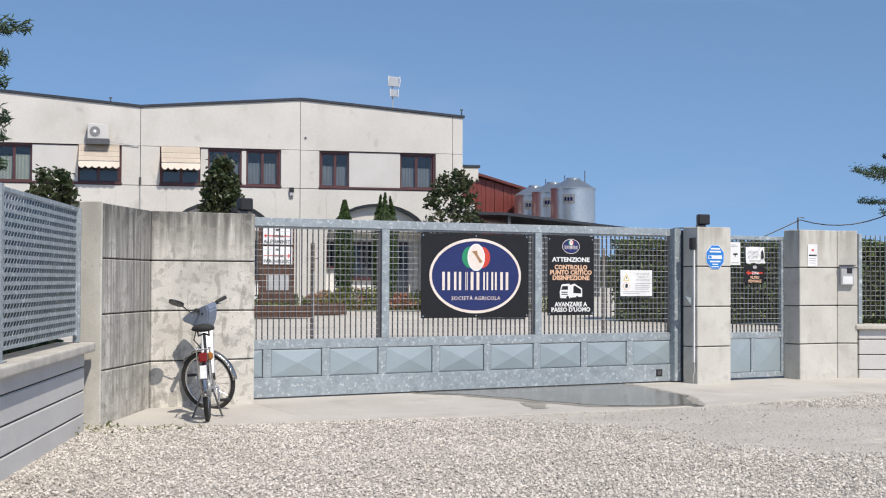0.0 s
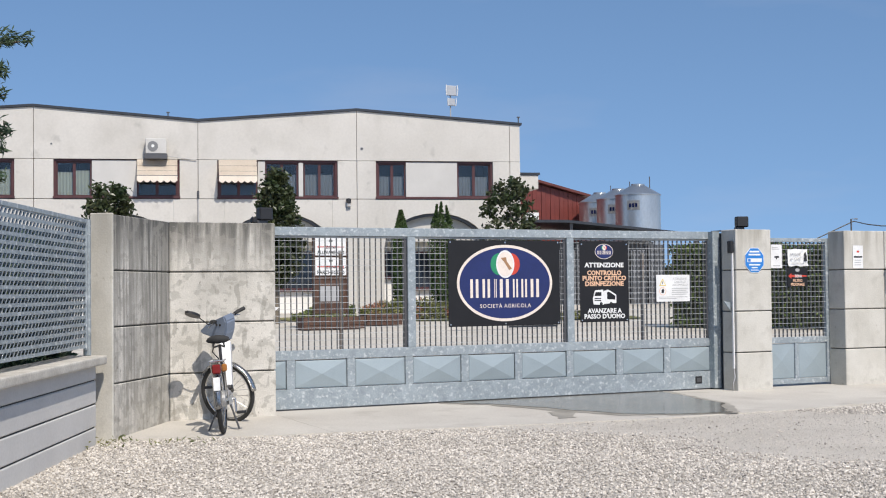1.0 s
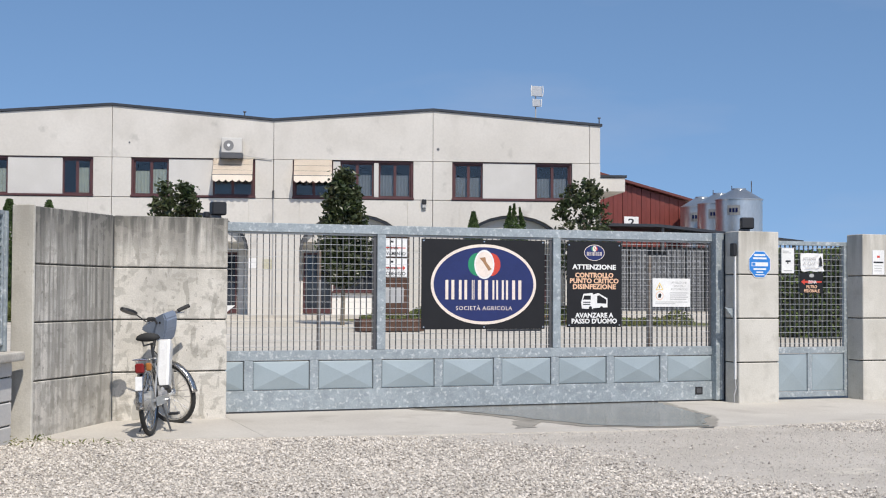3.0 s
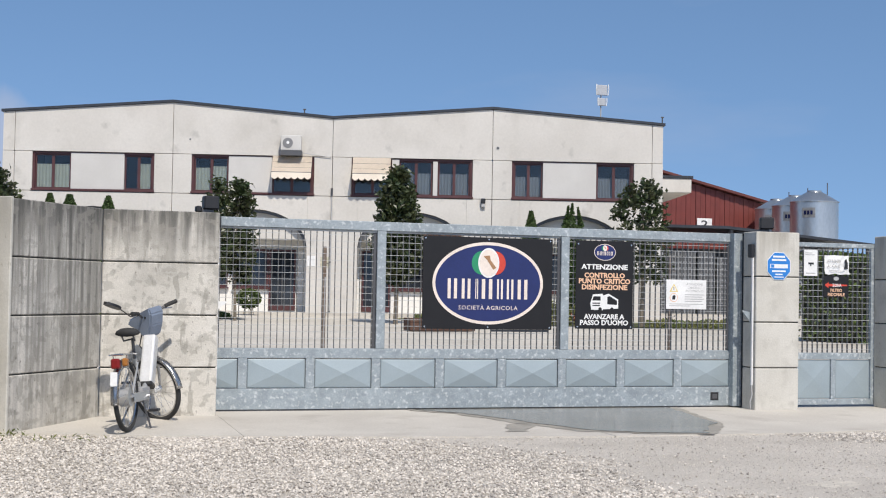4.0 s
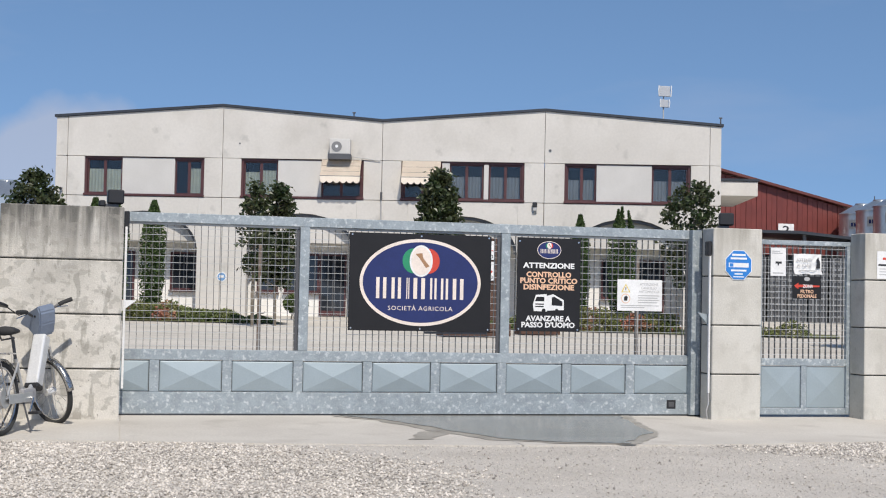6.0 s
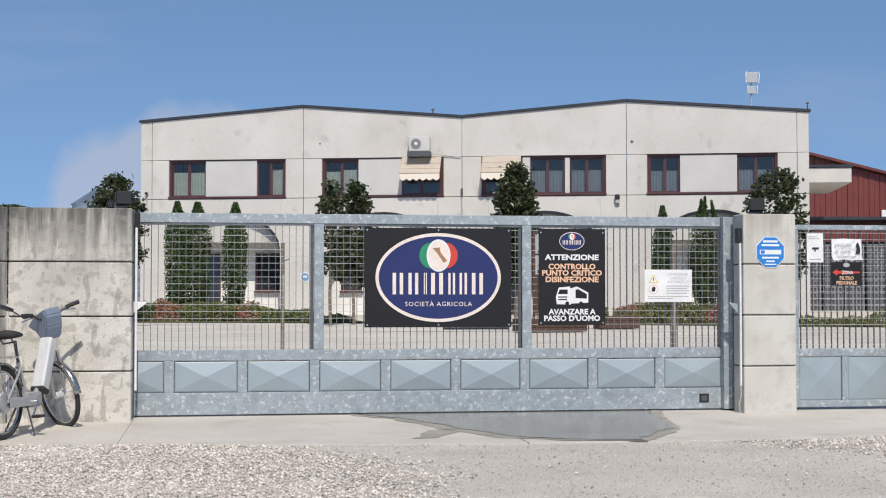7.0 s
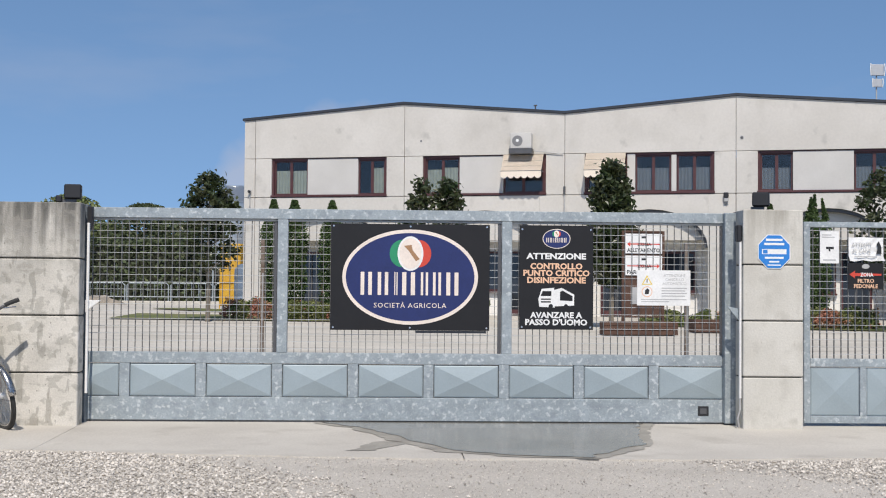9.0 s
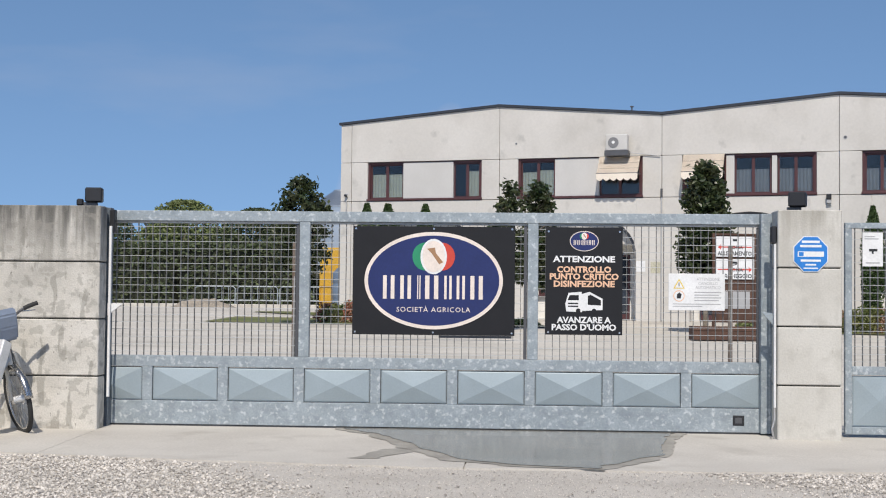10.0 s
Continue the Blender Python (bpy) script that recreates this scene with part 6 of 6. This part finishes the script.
for i, (x, y, top, w, m, lab) in enumerate((
        (-17.6, 74, 6.9, 3.4, WILLOW, "pale green willow beyond the yard"), (-12.6, 72, 6.3, 3.0, DARKTREE, "leafy dark tree beyond the yard"),
        (-6.2, 74, 6.9, 3.2, WILLOW, "pale green willow beyond the yard"), (-2.2, 74, 5.6, 2.4, DARKTREE, "leafy dark tree beyond the yard"),
        (1.0, 76, 6.4, 2.2, DARKTREE, "leafy dark tree beyond the yard"), (4.0, 74, 5.8, 2.6, WILLOW, "pale green tree beyond the yard"),
        (-19.5, 78, 5.8, 3.2, DARKTREE, "leafy dark tree beyond the yard"), (-25, 80, 6.6, 3.4, DARKTREE, "leafy dark tree beyond the yard"), (-31, 80, 6.0, 3.2, DARKTREE, "leafy dark tree beyond the yard"),
        (8.5, 78, 6.0, 3.0, DARKTREE, "leafy dark tree beyond the yard"),
        (-12.0, 80, 6.0, 3.2, DARKTREE, "leafy dark tree beyond the yard"), (-4.2, 80, 6.2, 3.0, DARKTREE, "leafy dark tree beyond the yard"), (-17, 82, 5.6, 3.0, WILLOW, "pale green willow beyond the yard"))):
    far_tree(x, y, top * 1.05, w, m, 70 + i, lab)
hedge("dark low shrubbery under the far trees", [(-40, 72), (-16, 67), (10, 66)], 3.6, 1.2, DARKTREE, 62, 420, (0.22, 0.40))
hedge("distant field hedge line", [(10, 110), (80, 95), (160, 60)], 3.0, 1.5, DARKTREE, 63, 40, (0.5, 0.9))


def conifer(label, x, y, base, top, width, seed, bare_to, long_boughs=()):
    """A cedar: level boughs in tiers, each a fan of drooping sprays."""
    r = np.random.default_rng(seed)
    e = thing("conifer", label, "tree", x, y, base)
    h = top - base
    bm = bmesh.new()
    tube(bm, [(0, 0, 0), (0.02, 0, h * 0.5), (0, 0, h)], [0.13, 0.08, 0.015], 8)
    part("trunk", bm, BARK, e)
    cs, ss = [], []
    bm = bmesh.new()
    z = bare_to
    while z < h - 0.2:
        tier = [(r.uniform(0, 2 * math.pi), z, width * (1 - 0.30 * z / h) * r.uniform(0.6, 1.12), r.uniform(-0.05, 0.35)) for k in range(7)]
        tier += [b for b in long_boughs if z <= b[1] < z + 0.1]
        for a, z1, L, rise in tier:
            dz = rise * L
            tip = Vector((math.cos(a) * L, math.sin(a) * L, z1 + dz))
            root = Vector((0, 0, z1))
            mid = root.lerp(tip, 0.55) + Vector((0, 0, 0.05 * L))
            tube(bm, [root, mid, tip], [0.022, 0.012, 0.003], 4)
            side = Vector((-math.sin(a), math.cos(a), 0))
            for j in range(int(420 * L)):
                t = r.uniform(0.12, 1.0)
                c = root.lerp(mid, t / 0.55) if t < 0.55 else mid.lerp(tip, (t - 0.55) / 0.45)
                spread = 0.24 * (1.08 - t) * L + 0.03
                q = r.normal(0, 1)
                c = c + side * q * spread * 0.7 + Vector((0, 0, abs(r.normal(0, 1)) * 0.05 - 0.03 + 0.02 * abs(q)))
                cs.append(c[:])
                ss.append(r.uniform(0.05, 0.11))
        z += 0.1 if long_boughs else r.uniform(0.10, 0.20)
    part("boughs", bm, BARK, e)
    ob = new("needles", leaves_mesh("needles", cs, ss, CEDAR, r, -0.1, wide=0.09))
    ob.parent = e
    tagged(ob, kind="stuff")
    return e


conifer("blue-green cedar with level boughs behind the mesh fence", -3.92, -2.0, 0.0, 5.4, 1.0, 91, 1.9, ((-0.6, 2.05, 1.05, 0.1), (-0.4, 2.25, 1.0, 0.15), (-0.5, 2.65, 1.02, 0.15), (-0.3, 2.85, 0.98, 0.15), (-0.05, 3.05, 1.17, 0.22), (0.12, 3.15, 1.05, 0.15), (-0.2, 2.45, 1.0, 0.1), (0.1, 2.5, 0.98, 0.05)))
conifer("tall cedar beyond the far fence", 14.3, 3.0, 0.0, 5.6, 1.45, 92, 1.7, ((3.1, 2.55, 2.5, 0.24), (3.25, 2.65, 2.2, 0.2), (2.95, 2.4, 2.1, 0.12), (3.15, 2.25, 1.95, 0.1), (3.05, 2.8, 2.0, 0.2)))
wp = thing("cable_pole", "thin pole with a sagging cable beyond the far pillar", "pole", 12.1, 4.7, 0.0)
bm = bmesh.new()
tube(bm, [(0, 0, 0), (0, 0, 2.44), (0.12, -0.02, 2.44)], 0.014, 6)
part("pole", bm, STEEL_DARK, wp)
bm = bmesh.new()
tube(bm, [(-1.4, 0.4, 1.75)] + [(0.05 + 2.35 * t, -0.9 * t, 2.40 + 0.62 * t - 1.3 * t * (1 - t)) for t in [i / 10 for i in range(11)]], 0.010, 5)
part("cable", bm, BLACK, wp)

_h1 = P0 + FD * 5.4
_off = Vector((-0.9145, 0.4046, 0)) * 0.62
# its dark box is raised so the fence slots read as shaded
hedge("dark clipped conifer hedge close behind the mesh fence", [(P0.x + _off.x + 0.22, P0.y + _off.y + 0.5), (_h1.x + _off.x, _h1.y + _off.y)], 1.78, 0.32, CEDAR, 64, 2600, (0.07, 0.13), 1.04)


def weeds(x, y, n, h, spread, seed, label):
    r = np.random.default_rng(seed)
    c = np.stack([x + r.normal(0, spread, n), y + r.normal(0, spread * 0.5, n), r.uniform(0.0, h, n)], 1)
    ob = new("weeds", leaves_mesh("weeds", c, r.uniform(0.03, 0.07, n), SHRUB, r, -0.8, wide=0.14))
    return tagged(ob, label, "weeds", kind="stuff")


weeds(-1.93, -1.32, 34, 0.05, 0.10, 101, "small weeds at the foot of the splayed wall")
weeds(-2.2, -1.62, 26, 0.05, 0.12, 102, "small weeds at the foot of the low wall")
weeds(-1.45, -1.60, 22, 0.03, 0.16, 103, "dry weeds along the gravel edge")

# ---- yard furniture ----
ib = thing("information_board", "tall brown information board with white direction signs", "sign", 8.64, 20.2, ground_z(8.6, 20.2) - 0.02, 6)
for x in (-0.52, 0.46):
    part("post", box(bmesh.new(), x, x + 0.06, -0.03, 0.03, 0, 2.46, 0.006), WOOD_BROWN, ib)
part("back_board", box(bmesh.new(), -0.459, 0.459, -0.012, 0.012, 0.45, 2.44, 0.003), WOOD_BROWN, ib)
for z in (0.40, 1.30, 2.42):
    part("cross_rail", box(bmesh.new(), -0.459, 0.459, -0.03, 0.03, z, z + 0.04, 0.004), WOOD_BROWN, ib)
part("map_panel", box(bmesh.new(), -0.30, 0.36, -0.016, -0.012, 0.72, 1.12), SIGN_GREY, ib)
for z, s, dirn in ((1.92, "ALLEVAMENTO", -1), (1.40, "PARCHEGGIO", 1)):
    part("white_plate", box(bmesh.new(), -0.455, 0.455, -0.040, -0.032, z, z + 0.47, 0.003), SIGN_WHITE, ib)
    text_part("lettering", s, 0.13, BLACK, ib, 0, -0.0415, z + 0.035, width=0.80, weight=0.003)
    text_part("lettering", "ZONA", 0.10, BLACK, ib, 0.02, -0.0435, z + 0.185, width=0.34, weight=0.002)
    q = [(-0.40, 0), (-0.32, 0.065), (-0.33, 0.015), (0.40, 0.012), (0.40, -0.012), (-0.33, -0.015), (-0.32, -0.065)]
    part("arrow", prism(bmesh.new(), [(-dirn * x, z + 0.225 + h) for x, h in q], -0.0425, -0.0405), SIGN_RED, ib)
    part("mark", box(bmesh.new(), -0.05, 0.05, -0.042, -0.0405, z + 0.36, z + 0.41), BLACK, ib)


def planter(x, y, w, label, rz=0):
    p = thing("planter", label, "planter", x, y, ground_z(x, y) - 0.02, rz, group="wooden planters")
    for k in range(3):
        part("plank", box(bmesh.new(), -w / 2, w / 2, -0.25, -0.22, 0.02 + 0.105 * k, 0.115 + 0.105 * k, 0.005), WOOD_BROWN, p)
        part("plank", box(bmesh.new(), -w / 2, w / 2, 0.22, 0.25, 0.02 + 0.105 * k, 0.115 + 0.105 * k, 0.005), WOOD_BROWN, p)
    for sx in (-1, 1):
        part("end_board", box(bmesh.new(), sx * (w / 2 - 0.015) - 0.015, sx * (w / 2 - 0.015) + 0.015, -0.219, 0.219, 0.02, 0.33, 0.004), WOOD_BROWN, p)
    part("soil", box(bmesh.new(), -w / 2 + 0.03, w / 2 - 0.03, -0.218, 0.218, 0.2, 0.29), DARK_FILL, p)
    return p


planter(8.45, 19.7, 1.75, "brown wooden planter before the information board", 4)
planter(10.6, 21.4, 1.1, "brown wooden planter at the lawn edge", 4)

# crowd barriers
cb = thing("crowd_barrier", "galvanised tubular barrier at the yard end", "barrier", -14.0, 62.0, ground_z(0, 62) - 0.02, group="yard barriers")
bm = bmesh.new()
tube(bm, [(0, 0, 0.05), (0, 0, 1.0), (0.12, 0, 1.12), (2.1, 0, 1.12), (2.22, 0, 1.0), (2.22, 0, 0.05)], 0.035, 6)
part("frame", bm, GALV, cb)
bm = bmesh.new()
tube(bm, [(0.02, 0, 0.38), (2.2, 0, 0.38)], 0.028, 6)
part("lower_rail", bm, GALV, cb)
for k in range(1, 6):
    bm = bmesh.new()
    tube(bm, [(0.37 * k, 0, 0.38), (0.37 * k, 0, 1.12)], 0.014, 5)
    part("upright", bm, GALV, cb)
for x in (0.25, 1.97):
    part("foot", box(bmesh.new(), x - 0.03, x + 0.03, -0.3, 0.3, 0.0, 0.05), GALV, cb)
for k in range(1, 9):
    copy_thing(cb, pose(-14.0 + 2.36 * k, 62 - 0.12 * k, ground_z(0, 62) - 0.02, 0, 0, -2 + (k % 3)))
tagged(part("kerb", box(bmesh.new(), -40, 14, 58.8, 59.3, 0.5, 0.78, 0.03), CAPSTONE), "pale concrete kerb at the yard end", "kerb", kind="structure")

# low heap of dusty gravel before the barriers
bm = bmesh.new()
_hp = [[bm.verts.new((-12.4 + 1.7 * (i / 12 - 0.5) * 2, 57.2 + 0.9 * (j / 6 - 0.5) * 2, 0.56 + 0.50 * max(0.0, 1 - (i / 6 - 1) ** 2) * max(0.0, 1 - (j / 3 - 1) ** 2) * (1 + 0.5 * noise.noise((i * 0.7, j * 0.9, 3))))) for j in range(7)] for i in range(13)]
for i in range(12):
    for j in range(6):
        bm.faces.new((_hp[i][j], _hp[i + 1][j], _hp[i + 1][j + 1], _hp[i][j + 1]))
tagged(part("gravel_heap", bm, mat("dusty brown gravel", (0.34, 0.29, 0.23), (0.24, 0.21, 0.17), rough=0.95, scale=2, fine=14, bump=0.6)), "low dusty heap of brown gravel at the yard end", "heap", kind="stuff")

# yellow box and blue-grey drum near the end of the house
YEL = mat("yellow painted steel", (0.62, 0.36, 0.035), (0.55, 0.31, 0.03), rough=0.5, scale=3, fine=40, bump=0.03)
# the box form is made up for part of a yellow lifting machine
yc = thing("yellow_cabinet", "yellow steel box on legs standing in for a machine part past the offices", "cabinet", -3.22, 38.6, ground_z(0, 38.6), -12)
part("body", box(bmesh.new(), -0.40, 0.40, -0.4, 0.4, 0.12, 2.40, 0.03), YEL, yc)
for x in (-0.30, 0.23):
    for y in (-0.36, 0.30):
        part("leg", box(bmesh.new(), x, x + 0.07, y, y + 0.07, 0, 0.118), STEEL_DARK, yc)
bm = bmesh.new()
tube(bm, [(-0.36, -0.45, 0.0), (-0.36, -0.45, 1.0), (0.36, -0.45, 1.0), (0.36, -0.45, 0.0)], 0.02, 6)
part("guard_rail", bm, YEL, yc)
# the drum form is made up for an unidentified blue-grey object
wt = thing("water_tank", "blue-grey drum standing in for an unidentified object beside the house corner", "tank", -2.35, 35.4, ground_z(0, 35))
lathe_bm = lathe(bmesh.new(), [(0, 0), (0.42, 0), (0.46, 0.06), (0.46, 0.5), (0.44, 0.53), (0.46, 0.56), (0.46, 1.05), (0.44, 1.08), (0.46, 1.11), (0.45, 1.45), (0.30, 1.62), (0.12, 1.66), (0.12, 1.72), (0, 1.72)], 28)
part("body", lathe_bm, mat("blue-grey surface", (0.16, 0.21, 0.28), (0.13, 0.17, 0.23), rough=0.5, bump=0), wt, smooth=True)

# ---- silos ----
SILO = mat("corrugated zinc sheet", (0.60, 0.61, 0.60), (0.50, 0.51, 0.505), rough=0.30, metal=0.85, scale=0.8, fine=12, bump=0.05, fine_mix=0.06, stretch=(1, 1, 0.4))


def silo(x, y, r_, z0, eave, apex, label, plate_at=True, seed=0):
    s = thing("grain_silo", label, "silo", x, y, z0, group="feed silos")
    prof = [(0.25, 0.9), (r_ * 0.98, 1.9)]
    z = 1.9
    step = 0.22
    while z < eave - z0:
        prof += [(r_, z), (r_ * 0.985, z + step * 0.5)]
        z += step
    prof += [(r_, eave - z0)]
    part("body", lathe(bmesh.new(), prof, 40), SILO, s, smooth=True)
    part("roof", lathe(bmesh.new(), [(r_ * 1.03, eave - z0 - 0.03), (r_ * 1.03, eave - z0), (r_ * 0.3, apex - z0 - 0.06), (r_ * 0.3, apex - z0), (0, apex - z0 + 0.04)], 28), SILO, s)
    for k in range(6):
        a = k * math.pi / 3
        bm = bmesh.new()
        tube(bm, [(r_ * math.cos(a), r_ * math.sin(a), 0), (r_ * math.cos(a), r_ * math.sin(a), 2.2)], 0.05, 6)
        part("leg", bm, GALV, s)
    bm = bmesh.new()
    tube(bm, [(r_ * 0.5, -r_ * 0.2, apex - z0 - 0.3), (r_ * 0.5, -r_ * 0.2, apex - z0 + 0.4)], 0.025, 6)
    part("vent_pipe", bm, STEEL_DARK, s)
    if plate_at:
        bm = bmesh.new()
        a0 = math.radians(-152)
        for i in range(4):
            t0, t1 = a0 + 0.55 * i / 4, a0 + 0.55 * (i + 1) / 4
            q = [bm.verts.new(((r_ + 0.02) * math.cos(t), (r_ + 0.02) * math.sin(t), zz)) for t, zz in ((t0, eave - z0 - 0.85), (t1, eave - z0 - 0.85), (t1, eave - z0 - 0.35), (t0, eave - z0 - 0.35))]
            bm.faces.new(q)
        bmesh.ops.solidify(bm, geom=bm.faces[:], thickness=0.01)
        part("name_plate", bm, SIGN_GREY, s)
        bm = bmesh.new()
        for i in range(3):
            t0, t1 = a0 + 0.10 + 0.13 * i, a0 + 0.10 + 0.13 * i + 0.09
            q = [bm.verts.new(((r_ + 0.04) * math.cos(t), (r_ + 0.04) * math.sin(t), zz)) for t, zz in ((t0, eave - z0 - 0.70), (t1, eave - z0 - 0.70), (t1, eave - z0 - 0.50), (t0, eave - z0 - 0.50))]
            bm.faces.new(q)
        bmesh.ops.solidify(bm, geom=bm.faces[:], thickness=0.01)
        part("plate_mark", bm, SIGN_BLUE, s)
    return s


silo(36.85, 47.0, 1.20, 0.6, 6.22, 6.80, "shiny zinc feed silo with conical roof")
silo(37.75, 50.2, 1.20, 0.6, 6.22, 6.80, "shiny zinc feed silo with conical roof")
silo(38.35, 53.0, 1.20, 0.6, 6.22, 6.80, "shiny zinc feed silo with conical roof")
silo(-6.4, 65.7, 1.9, 0.6, 6.3, 7.3, "pale silo behind the end of the offices", False)

# ---- annex and red barn ----
ax = thing("side_canopy", "pale overhanging flat canopy behind the offices", "canopy", 18.34, 27.15, 0, -15.69)
part("slab", box(bmesh.new(), 0.0, 2.40, 6.6, 12, 5.20, 5.74, 0.02), FACADE, ax)
part("flashing", box(bmesh.new(), 0.0, 2.46, 6.55, 12, 5.744, 5.84, 0.01), TRIM, ax)
BARN = mat("red corrugated sheet", (0.17, 0.036, 0.028), (0.14, 0.030, 0.024), rough=0.55, scale=1.5, fine=20, bump=0.05, fine_mix=0.06)
barn = thing("barn", "red corrugated metal barn with a low gable", "barn", 38.4, 54.6, 0, 0)


def barn_roof(x):
    return 6.72 + 0.222 * -x if x > -9 else 6.72 + 2.0 - 0.222 * (-x - 9)


for i in range(60):
    x1 = -0.3 * i
    x0 = x1 - 0.28
    part("sheet", prism(bmesh.new(), [(x0, 0.4), (x0 + 0.06, 0.4), (x1, 0.4), (x1, barn_roof(x1) - 0.1), (x0, barn_roof(x0) - 0.1)], 0.0 if i % 2 else 0.02, 0.08), BARN, barn)
part("backing", prism(bmesh.new(), [(-18, 0.4), (-0.05, 0.4), (-0.05, 6.6), (-9, 8.6), (-18, 6.6)], 0.09, 0.3), BARN, barn)
part("side_wall", box(bmesh.new(), -0.25, -0.02, 0.31, 16, 0.4, 6.6), BARN, barn)
bm = bmesh.new()
prism(bm, [(0.75, 6.50), (0.75, 6.64), (-9, 8.82), (-18, 6.8), (-18, 6.66), (-9, 8.68)], -0.35, 16)
part("roof", bm, mat("brick-red roof sheet", (0.13, 0.035, 0.028), rough=0.6, bump=0), barn)
nb = thing("barn_number", "white number plate board on the red barn", "sign", 34.7, 54.5, 5.06)
part("board", box(bmesh.new(), -0.46, 0.46, -0.03, 0.0, 0.0, 0.62, 0.01), SIGN_WHITE, nb)
text_part("number", "2", 0.55, BLACK, nb, 0.0, -0.033, 0.12, width=0.42, weight=0.01)

# dark open shed with stacked crates
sh = thing("open_shed", "low open shed with a dark sheet roof", "shed", 22.6, 38.6, 0.55, -12)
bm = bmesh.new()
prism(bm, [(-1.5, 3.62), (4, 3.60), (10.5, 3.0), (10.5, 3.1), (4, 3.72), (-1.5, 3.74)], -0.6, 7)
part("roof", bm, TRIM, sh)
for x in (-1.2, 4.2, 10.1):
    part("column", box(bmesh.new(), x, x + 0.14, -0.4, -0.26, -0.1, 3.0 if x > 9 else 3.58, 0.01), STEEL_DARK, sh)
part("back_wall", box(bmesh.new(), -1.4, 10.4, 5.0, 5.15, -0.1, 2.95), STEEL_DARK, sh)
CRATE = mat("grey plastic crate", (0.24, 0.25, 0.26), (0.19, 0.20, 0.21), rough=0.6, scale=3, fine=30, bump=0.03, object_random=0.25)
cr = thing("crate", "grey plastic poultry crate in a tall stack", "crate", 0, 0, 0, group="stacked crates")
part("base", box(bmesh.new(), -0.38, 0.38, -0.28, 0.28, 0.0, 0.03, 0.006), CRATE, cr)
part("rim", box(bmesh.new(), -0.38, 0.38, -0.28, 0.28, 0.19, 0.225, 0.006), CRATE, cr)
for k in range(6):
    x = -0.365 + k * 0.138
    part("slat", box(bmesh.new(), x, x + 0.04, -0.275, -0.25, 0.03, 0.19), CRATE, cr)
part("inner", box(bmesh.new(), -0.36, 0.36, -0.24, 0.26, 0.031, 0.189), STEEL_DARK, cr)
_first = True
for i in range(10):
    for k in range(11 if i % 4 else 10):
        p = pose(23.0 + 0.80 * i, 37.8 - 0.18 * i, 0.6 + 0.235 * k, 0, 0, -12 + 1.5 * noise.noise((i, k * 2.2, 0)))
        if _first:
            cr.matrix_world = p
            _first = False
        else:
            copy_thing(cr, p)
